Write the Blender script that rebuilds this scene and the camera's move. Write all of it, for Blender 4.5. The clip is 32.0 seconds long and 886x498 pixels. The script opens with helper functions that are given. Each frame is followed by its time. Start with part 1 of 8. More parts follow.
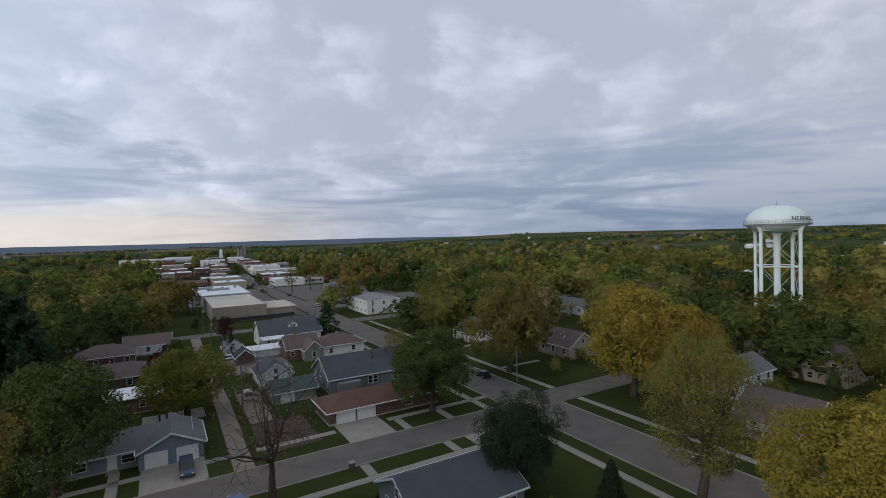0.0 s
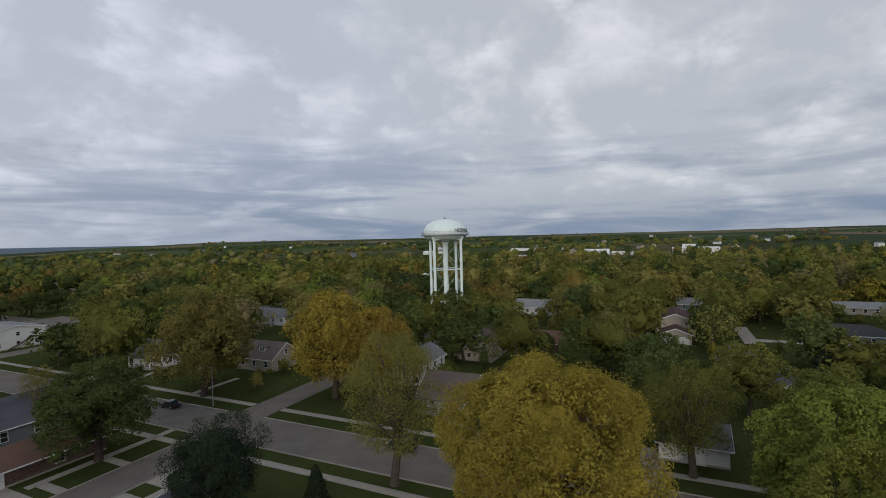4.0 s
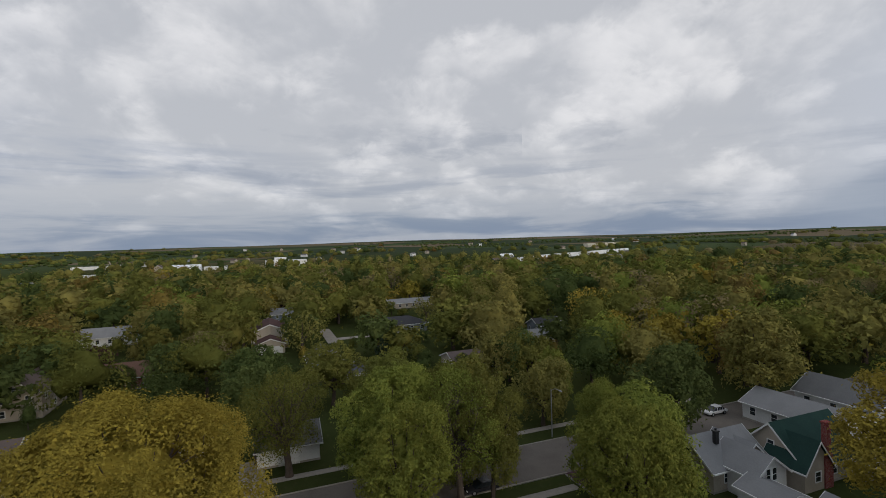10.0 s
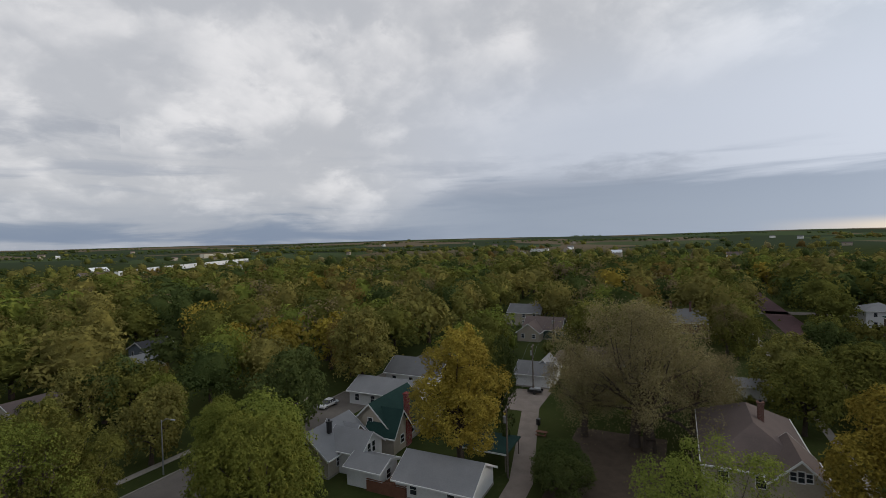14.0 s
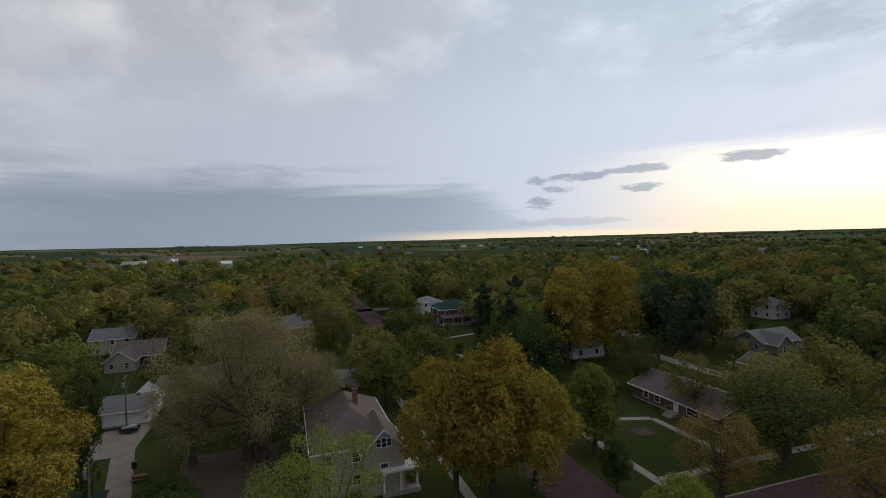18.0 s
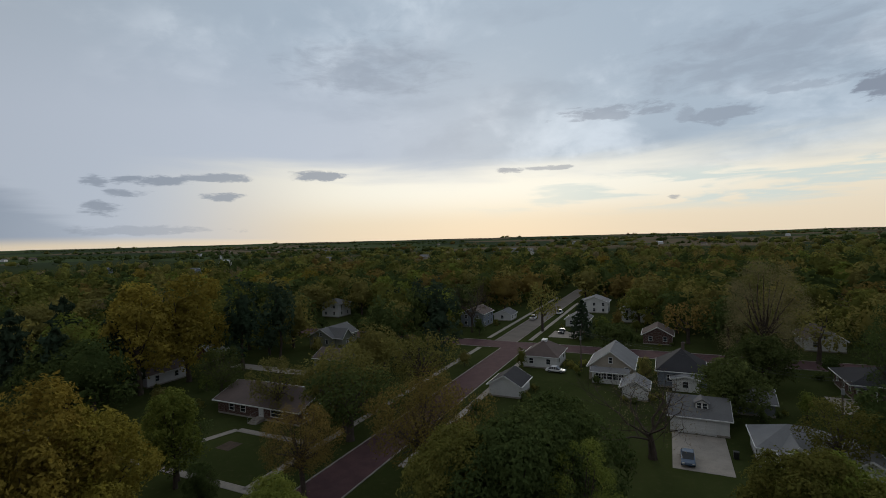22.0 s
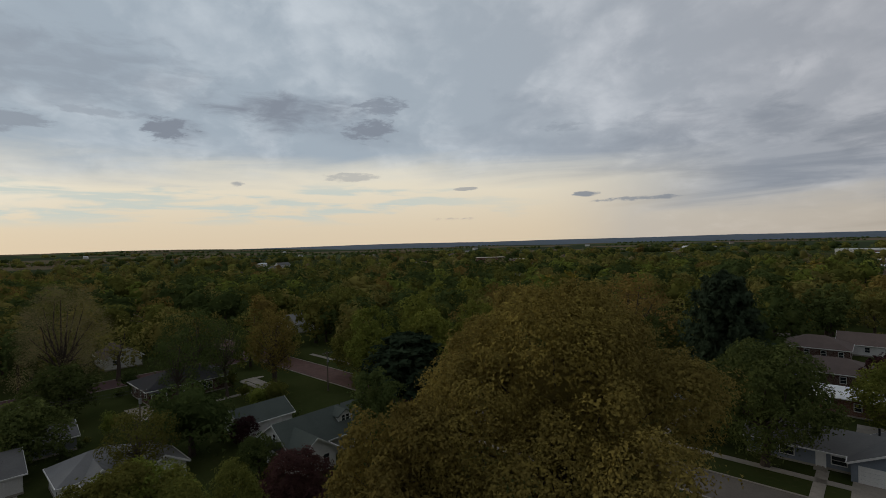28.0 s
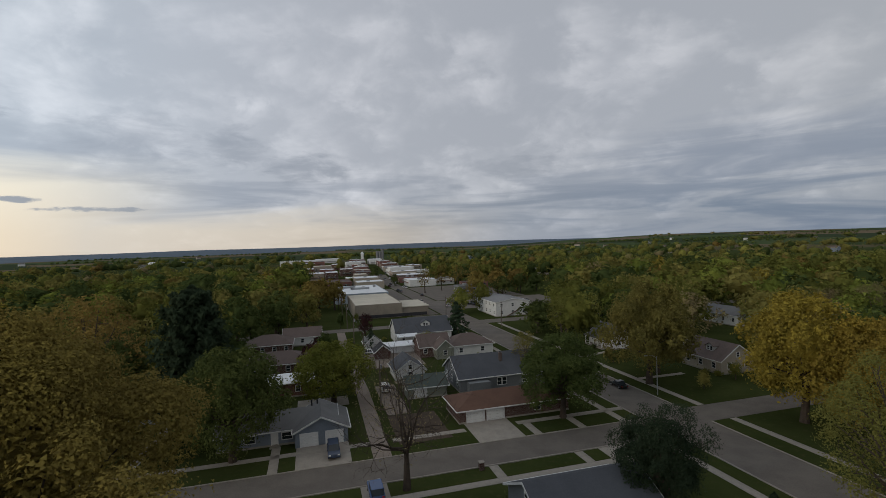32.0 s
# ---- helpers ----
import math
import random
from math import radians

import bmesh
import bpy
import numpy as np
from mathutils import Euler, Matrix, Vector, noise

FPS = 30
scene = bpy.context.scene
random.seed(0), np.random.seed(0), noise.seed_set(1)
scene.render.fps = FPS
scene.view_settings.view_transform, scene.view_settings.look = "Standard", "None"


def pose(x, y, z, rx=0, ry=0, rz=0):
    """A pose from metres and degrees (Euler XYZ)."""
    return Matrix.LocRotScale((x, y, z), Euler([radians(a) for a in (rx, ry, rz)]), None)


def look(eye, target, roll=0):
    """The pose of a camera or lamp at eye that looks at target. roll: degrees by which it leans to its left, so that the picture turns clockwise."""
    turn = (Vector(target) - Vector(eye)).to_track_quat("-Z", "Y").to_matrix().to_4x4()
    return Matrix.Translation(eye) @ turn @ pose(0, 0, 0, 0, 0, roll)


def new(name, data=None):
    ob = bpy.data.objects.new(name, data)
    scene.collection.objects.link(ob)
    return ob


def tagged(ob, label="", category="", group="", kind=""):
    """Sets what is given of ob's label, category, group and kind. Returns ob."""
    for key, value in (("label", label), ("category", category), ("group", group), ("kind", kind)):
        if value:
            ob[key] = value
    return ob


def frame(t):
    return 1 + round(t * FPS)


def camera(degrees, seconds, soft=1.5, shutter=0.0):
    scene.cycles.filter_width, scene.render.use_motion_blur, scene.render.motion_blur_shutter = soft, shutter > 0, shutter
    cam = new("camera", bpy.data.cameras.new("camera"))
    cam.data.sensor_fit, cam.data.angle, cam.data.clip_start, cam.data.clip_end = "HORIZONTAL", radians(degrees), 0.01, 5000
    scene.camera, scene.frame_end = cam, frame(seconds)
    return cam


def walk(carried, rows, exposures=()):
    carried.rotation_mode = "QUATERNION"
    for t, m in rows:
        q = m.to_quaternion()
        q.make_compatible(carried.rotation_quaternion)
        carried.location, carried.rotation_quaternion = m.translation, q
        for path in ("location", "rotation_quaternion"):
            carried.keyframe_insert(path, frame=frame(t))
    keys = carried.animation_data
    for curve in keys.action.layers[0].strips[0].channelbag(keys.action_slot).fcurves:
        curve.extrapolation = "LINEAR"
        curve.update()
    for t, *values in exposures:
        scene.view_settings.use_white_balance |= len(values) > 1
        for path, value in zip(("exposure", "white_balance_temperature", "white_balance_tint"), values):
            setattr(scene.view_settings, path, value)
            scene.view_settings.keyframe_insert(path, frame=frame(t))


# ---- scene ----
import colorsys
from math import sin, cos, pi, atan2, hypot, tan

# ---------------------------------------------------------------- camera
cam = camera(85.3, 32.0, 0.3)
EYE = 33.0
# seconds, yaw, pitch, roll in degrees; the drone hovers and turns on the spot
TURN = [
    (0.0, -0.00, -1.52, -1.55),
    (0.5, -3.94, -1.52, -1.43),
    (1.0, -8.19, -1.47, -1.47),
    (1.5, -12.54, -1.44, -1.39),
    (2.0, -17.31, -1.51, -1.40),
    (2.5, -21.73, -1.46, -1.37),
    (3.0, -26.08, -1.51, -1.34),
    (3.5, -30.30, -1.43, -1.31),
    (4.0, -34.51, -1.39, -1.45),
    (4.5, -38.55, -1.38, -1.42),
    (6.5, -51.64, -1.24, -1.67),
    (7.0, -54.65, -1.26, -1.67),
    (7.5, -57.98, -1.22, -1.63),
    (8.0, -61.92, -1.10, -1.64),
    (8.5, -66.04, -1.02, -1.71),
    (9.0, -70.35, -1.01, -1.73),
    (9.5, -75.16, -1.02, -1.75),
    (10.0, -80.33, -1.04, -1.74),
    (10.5, -85.96, -1.06, -1.75),
    (11.0, -91.69, -1.12, -1.70),
    (11.5, -97.11, -1.26, -1.69),
    (12.0, -102.37, -1.34, -1.72),
    (12.5, -107.95, -1.39, -1.68),
    (13.0, -113.62, -1.24, -1.66),
    (13.5, -118.59, -1.16, -1.58),
    (15.5, -139.39, -0.97, -1.67),
    (16.0, -145.15, -0.98, -1.69),
    (16.5, -150.85, -1.04, -1.62),
    (17.0, -156.51, -1.04, -1.58),
    (17.5, -161.98, -1.04, -1.52),
    (18.0, -167.62, -1.07, -1.49),
    (18.5, -173.27, -1.00, -1.45),
    (19.0, -179.07, -1.01, -1.58),
    (19.5, -184.97, -1.07, -1.73),
    (20.0, -191.07, -1.04, -1.71),
    (20.5, -197.21, -1.09, -1.79),
    (21.0, -203.17, -1.08, -1.64),
    (21.5, -208.89, -1.09, -1.66),
    (22.0, -214.52, -1.13, -1.60),
    (22.5, -220.18, -1.09, -1.61),
    (23.0, -226.25, -1.12, -1.67),
    (23.5, -232.32, -1.10, -1.65),
    (24.0, -238.39, -1.00, -1.65),
    (24.5, -243.99, -1.01, -1.64),
    (26.5, -265.56, -0.95, -1.52),
    (27.0, -272.50, -0.83, -1.60),
    (27.5, -279.54, -0.73, -1.47),
    (28.0, -286.82, -0.75, -1.58),
    (28.5, -293.90, -0.73, -1.49),
    (29.0, -301.15, -0.67, -1.53),
    (29.5, -308.57, -0.64, -1.62),
    (30.0, -315.80, -0.57, -1.68),
    (30.5, -322.96, -0.58, -1.72),
    (31.0, -330.27, -0.59, -1.69),
    (31.5, -337.66, -0.62, -1.93),
    (32.0, -344.77, -0.79, -1.95),
]


def drone(yaw, pitch, roll):
    y, p = radians(yaw), radians(pitch)
    eye = Vector((0.0, 0.0, EYE))
    ahead = Vector((-sin(y) * cos(p), cos(y) * cos(p), sin(p)))
    return look(eye, eye + ahead * 50.0, roll)


EXPOSURES = [
    (0.0, 0.05, 6000, 12), (4.0, 0.1, 6300, 10), (9.0, 0.12, 6500, 11), (13.0, 0.12, 6500, 11), (16.0, 0.12, 6700, 11), (19.0, -0.14, 6350, 10), (21.5, -0.4, 6350, 9), (24.0, -0.72, 6100, 8), (26.5, -0.7, 6450, 9),
    (29.0, -0.58, 6650, 9), (32.0, -0.25, 6550, 9),
]
walk(cam, [(t, drone(a, b, c)) for t, a, b, c in TURN], EXPOSURES)

# ---------------------------------------------------------------- sky and sun
SUN_AZ, SUN_EL = radians(221.0), radians(15.0)
world = bpy.data.worlds.new("overcast_evening")
scene.world = world
world.use_nodes = True


class Nodes:
    """Short hand for building node trees."""

    def __init__(self, tree):
        self.t = tree
        self.t.nodes.clear()

    def n(self, kind, **kw):
        node = self.t.nodes.new(kind)
        for key, value in kw.items():
            if key in node.bl_rna.properties:
                setattr(node, key, value)
        return node

    def link(self, a, b):
        self.t.links.new(a, b)

    def val(self, sock, v):
        if hasattr(v, "is_linked"):
            self.link(v, sock)
        else:
            sock.default_value = v

    def math(self, op, a, b=0.0, clamp=False):
        m = self.n("ShaderNodeMath", operation=op, use_clamp=clamp)
        self.val(m.inputs[0], a)
        self.val(m.inputs[1], b)
        return m.outputs[0]

    def mix(self, fac, a, b, blend="MIX"):
        m = self.n("ShaderNodeMix", data_type="RGBA", blend_type=blend)
        self.val(m.inputs[0], fac)
        self.val(m.inputs[6], a if hasattr(a, "is_linked") else (*a, 1.0))
        self.val(m.inputs[7], b if hasattr(b, "is_linked") else (*b, 1.0))
        return m.outputs[2]

    def ramp(self, x, lo, hi, smooth=True):
        m = self.n("ShaderNodeMapRange", interpolation_type="SMOOTHSTEP" if smooth else "LINEAR")
        self.val(m.inputs[0], x)
        self.val(m.inputs[1], lo)
        self.val(m.inputs[2], hi)
        return m.outputs[0]

    def noise(self, vec, scale, detail=4.0, rough=0.55, distort=0.0):
        m = self.n("ShaderNodeTexNoise")
        if vec is not None:
            self.link(vec, m.inputs["Vector"])
        m.inputs["Scale"].default_value = scale
        m.inputs["Detail"].default_value = detail
        m.inputs["Roughness"].default_value = rough
        m.inputs["Distortion"].default_value = distort
        return m.outputs[0]

    def vec(self, x, y, z):
        m = self.n("ShaderNodeCombineXYZ")
        for s, v in zip(m.inputs, (x, y, z)):
            self.val(s, v)
        return m.outputs[0]


def build_sky():
    k = Nodes(world.node_tree)
    out = k.n("ShaderNodeOutputWorld")
    bg = k.n("ShaderNodeBackground")
    co = k.n("ShaderNodeTexCoord")
    sep = k.n("ShaderNodeSeparateXYZ")
    k.link(co.outputs["Generated"], sep.inputs[0])
    x, y, z = sep.outputs
    up = k.math("MAXIMUM", z, 0.0)

    def toward(az, full, none):
        """1 within full degrees of a bearing, falling to 0 at none degrees."""
        c = k.math("ADD", k.math("MULTIPLY", x, sin(radians(az))), k.math("MULTIPLY", y, cos(radians(az))))
        return k.ramp(c, cos(radians(none)), cos(radians(full)))

    def less(v, lo, hi):
        return k.math("SUBTRACT", 1.0, k.ramp(v, lo, hi))

    def both(a, b, c=None):
        m = k.math("MULTIPLY", a, b)
        return m if c is None else k.math("MULTIPLY", m, c)

    # puffy overcast layer seen in perspective from below
    d = k.math("ADD", up, 0.45)
    layer = k.vec(k.math("DIVIDE", x, d), k.math("DIVIDE", y, d), 0.0)
    n1 = k.noise(layer, 2.3, 6.0, 0.56, 0.35)
    n2 = k.noise(layer, 7.5, 5.0, 0.6, 0.3)
    flat = k.vec(k.math("MULTIPLY", x, 1.5), k.math("MULTIPLY", y, 1.5), k.math("MULTIPLY", z, 13.0))
    n3 = k.noise(flat, 1.6, 5.0, 0.55, 0.5)
    n4 = k.noise(flat, 3.4, 5.0, 0.6, 0.3)
    billow = k.n("ShaderNodeTexVoronoi", feature="SMOOTH_F1")
    warp = k.vec(k.math("ADD", k.math("DIVIDE", x, d), k.math("MULTIPLY", n2, 0.22)), k.math("ADD", k.math("DIVIDE", y, d), k.math("MULTIPLY", n1, 0.22)), 0.0)
    k.link(warp, billow.inputs["Vector"])
    billow.inputs["Scale"].default_value, billow.inputs["Detail"].default_value = 4.6, 3.0
    puff = k.math("SUBTRACT", 1.0, billow.outputs["Distance"])
    west = toward(235.0, 30.0, 100.0)
    north = toward(335.0, 25.0, 75.0)
    tear = k.ramp(k.math("ADD", k.math("ADD", k.math("MULTIPLY", n1, 0.62), k.math("MULTIPLY", n2, 0.26)), k.math("MULTIPLY", puff, 0.22)), 0.43, 0.68)
    dark = k.mix(west, k.mix(north, (0.475, 0.495, 0.53), (0.47, 0.50, 0.565)), (0.40, 0.475, 0.56))
    pale = k.mix(west, k.mix(north, (0.735, 0.74, 0.755), (0.715, 0.735, 0.8)), (0.62, 0.69, 0.77))
    sheet = k.mix(tear, dark, pale)
    # lighter veil low in the south
    sheet = k.mix(both(less(up, 0.2, 0.42), toward(170.0, 28.0, 62.0)), sheet, (0.50, 0.545, 0.625))
    # darker lumps at middle height, mostly west and north-west
    lump = k.noise(k.vec(k.math("MULTIPLY", x, 1.9), k.math("MULTIPLY", y, 1.9), k.math("MULTIPLY", z, 5.6)), 2.1, 6.0, 0.55, 0.25)
    clump = both(k.ramp(k.math("ADD", lump, k.math("MULTIPLY", k.math("SUBTRACT", n2, 0.5), 0.22)), 0.49, 0.66), k.math("MULTIPLY", k.ramp(up, 0.13, 0.2), less(up, 0.36, 0.5)), toward(262.0, 38.0, 85.0))
    sheet = k.mix(k.math("MULTIPLY", clump, 0.22), sheet, (0.23, 0.275, 0.35))
    # long grey bands low in the north and east
    low = less(up, 0.08, 0.22)
    streak = both(k.ramp(n3, 0.46, 0.64), low, k.math("SUBTRACT", 1.0, toward(215.0, 55.0, 85.0)))
    sheet = k.mix(k.math("MULTIPLY", streak, 0.75), sheet, (0.28, 0.32, 0.395))
    shelf = both(k.ramp(n3, 0.38, 0.58), less(up, 0.13, 0.25), toward(28.0, 16.0, 40.0))
    sheet = k.mix(k.math("MULTIPLY", shelf, 0.6), sheet, (0.27, 0.32, 0.42))
    # storm-blue rim from north round to the south-east
    rim = both(less(k.math("ADD", up, k.math("MULTIPLY", k.math("SUBTRACT", n4, 0.5), 0.06)), 0.025, 0.115), toward(62.0, 45.0, 95.0))
    sheet = k.mix(k.math("MULTIPLY", rim, k.math("ADD", 0.4, k.math("MULTIPLY", k.ramp(n3, 0.4, 0.62), 0.45))), sheet, (0.185, 0.245, 0.345))
    # smooth dark bank in the south, its crisp top sinking westward
    top = k.math("ADD", up, k.math("MULTIPLY", k.math("SUBTRACT", n3, 0.5), 0.15))
    slope = k.math("MULTIPLY", toward(148.0, 20.0, 36.0), 0.125)
    bank = both(less(k.math("SUBTRACT", top, slope), -0.03, 0.014), toward(148.0, 14.0, 38.0))
    sheet = k.mix(k.math("MULTIPLY", bank, 0.92), sheet, k.mix(k.ramp(up, 0.0, 0.15), (0.28, 0.335, 0.42), (0.245, 0.29, 0.37)))
    # clear evening gap in the west, cream above and peach below
    edge = k.math("ADD", up, k.math("MULTIPLY", k.math("SUBTRACT", n3, 0.5), 0.10))
    gap = both(less(edge, 0.105, 0.185), toward(250.0, 46.0, 72.0))
    gap = k.math("MAXIMUM", gap, k.math("MULTIPLY", both(less(edge, 0.025, 0.10), toward(305.0, 25.0, 50.0)), 0.6))
    gap = k.math("MAXIMUM", gap, both(less(up, 0.004, 0.024), toward(205.0, 30.0, 50.0)))
    bright = toward(222.0, 8.0, 34.0)
    glow = k.mix(k.ramp(up, 0.0, 0.16), (0.80, 0.67, 0.50), (0.90, 0.84, 0.70))
    glow = k.mix(both(bright, k.ramp(up, 0.03, 0.11)), glow, (0.93, 0.885, 0.77))
    blue = both(k.ramp(n4, 0.47, 0.6), less(k.math("ABSOLUTE", k.math("SUBTRACT", up, 0.085)), 0.02, 0.05), toward(258.0, 20.0, 45.0))
    glow = k.mix(k.math("MULTIPLY", blue, 0.8), glow, (0.60, 0.68, 0.66))
    sheet = k.mix(gap, sheet, glow)
    # single clouds: bearing from due west, height and half sizes in degrees, density
    bearing = k.math("MULTIPLY", k.math("ARCTAN2", y, k.math("MULTIPLY", x, -1.0)), 180.0 / pi)
    height = k.math("MULTIPLY", k.math("ARCSINE", z), 180.0 / pi)
    fray = k.math("SUBTRACT", k.noise(k.vec(k.math("MULTIPLY", x, 1.0), k.math("MULTIPLY", y, 1.0), k.math("MULTIPLY", z, 3.2)), 30.0, 6.0, 0.68, 0.3), 0.5)
    curl = k.math("SUBTRACT", k.noise(k.vec(k.math("MULTIPLY", x, 1.0), k.math("MULTIPLY", y, 1.0), k.math("MULTIPLY", z, 3.4)), 13.0, 4.0, 0.6, 0.5), 0.5)
    veil = [None]

    def cloud(az, el, wide, tall, dense):
        u = k.math("DIVIDE", k.math("SUBTRACT", bearing, az), wide)
        v = k.math("DIVIDE", k.math("SUBTRACT", height, el), tall)
        d = k.math("ADD", k.math("MULTIPLY", u, u), k.math("MULTIPLY", v, v))
        d = k.math("ADD", d, k.math("ADD", k.math("MULTIPLY", fray, 4.0 if tall < 1.2 else 1.5), k.math("MULTIPLY", curl, 5.5)))
        body = k.math("MULTIPLY", k.math("SUBTRACT", 1.0, k.ramp(d, 0.2 if tall < 1.2 else -0.6, 1.5 if tall < 1.2 else 2.0)), dense * 1.25)
        veil[0] = body if veil[0] is None else k.math("MAXIMUM", veil[0], body)

    cloud(-25.7, 11.9, 2.2, 0.94, 0.5)
    cloud(-12.1, 12.4, 2.2, 1.08, 0.8)
    cloud(-0.3, 14.9, 6.8, 1.68, 0.75)
    cloud(8.6, 13.1, 3.0, 1.14, 0.75)
    cloud(10.0, 15.9, 2.9, 0.88, 0.6)
    cloud(-28.7, 12.1, 0.9, 0.61, 0.4)
    cloud(33.5, 5.1, 1.7, 0.27, 0.7)
    cloud(38.6, 4.3, 4.4, 0.27, 0.6)
    cloud(-6.1, 7.0, 0.7, 0.27, 0.5)
    cloud(19.6, 6.3, 1.3, 0.20, 0.5)
    cloud(5.6, 7.9, 3.7, 0.40, 0.35)
    cloud(-29.7, 3.9, 0.6, 0.20, 0.5)
    cloud(-20.6, 17.0, 10.5, 3.03, 0.35)
    cloud(42.9, 11.1, 6.1, 2.36, 0.3)
    cloud(51.5, 10.9, 2.8, 2.02, 0.4)
    cloud(31.4, 12.7, 2.3, 0.67, 0.25)
    cloud(17.4, 2.8, 2.6, 0.20, 0.35)
    cloud(-63.3, 19.4, 8.2, 2.69, 0.4)
    cloud(-35.9, 13.5, 6.4, 0.74, 0.5)
    cloud(-25.2, 12.1, 2.7, 0.74, 0.5)
    cloud(-28.3, 12.5, 0.9, 0.54, 0.4)
    cloud(-11.3, 12.3, 2.0, 1.21, 0.6)
    cloud(-17.8, 16.5, 10.2, 2.69, 0.3)
    cloud(-91.1, 6.7, 1.1, 0.61, 0.6)
    cloud(-86.9, 6.8, 3.2, 0.61, 0.65)
    cloud(-80.2, 7.3, 3.0, 0.50, 0.6)
    cloud(-70.4, 7.7, 3.2, 0.50, 0.65)
    cloud(-88.6, 5.5, 1.9, 0.40, 0.6)
    cloud(-79.8, 5.3, 2.5, 0.44, 0.6)
    cloud(-90.8, 4.0, 1.6, 0.61, 0.6)
    cloud(-47.5, 7.8, 1.7, 0.34, 0.6)
    cloud(-43.0, 7.9, 2.3, 0.24, 0.5)
    cloud(-17.9, 13.4, 3.2, 0.47, 0.35)
    cloud(-86.4, 1.8, 7.1, 0.47, 0.3)
    cloud(59.7, 8.8, 4.5, 1.48, 0.5)
    cloud(83.8, 8.6, 5.4, 1.21, 0.3)
    cloud(168.6, 12.0, 12.4, 1.3, 0.2)
    cloud(146.6, 7.6, 7.4, 1.2, 0.24)
    cloud(-172.6, 11.1, 3.6, 1.35, 0.25)
    cloud(173.0, 10.9, 11.5, 1.35, 0.35)
    cloud(-125.2, 7.3, 7.1, 1.35, 0.35)
    sheet = k.mix(veil[0], sheet, (0.25, 0.285, 0.35))
    # a pale rent high in the north-west
    rent = both(toward(285.0, 0.4, 2.6), k.ramp(k.math("ADD", up, k.math("MULTIPLY", curl, 0.25)), 0.33, 0.5))
    sheet = k.mix(k.math("MULTIPLY", rent, 0.6), sheet, (0.95, 0.97, 1.0))
    sky = k.n("ShaderNodeTexSky", sky_type="NISHITA", sun_disc=False, sun_elevation=SUN_EL, sun_rotation=SUN_AZ)
    thin = k.mix(0.05, (0.0, 0.0, 0.0), sky.outputs[0])
    clear = k.mix(0.06, sheet, thin)
    k.link(clear, bg.inputs[0])
    # the western half of the sky is the brighter one
    k.link(k.math("ADD", 1.0, k.math("MULTIPLY", toward(245.0, 32.0, 112.0), 0.42)), bg.inputs[1])
    k.link(bg.outputs[0], out.inputs[0])


build_sky()
sun = new("sun", bpy.data.lights.new("sun", "SUN"))
sun.data.energy, sun.data.angle, sun.data.color = 1.25, radians(28.0), (1.0, 0.88, 0.72)
sun.matrix_world = look((0, 0, 0), (-sin(SUN_AZ) * cos(SUN_EL), -cos(SUN_AZ) * cos(SUN_EL), -sin(SUN_EL)))

# ---------------------------------------------------------------- materials
MATS = {}


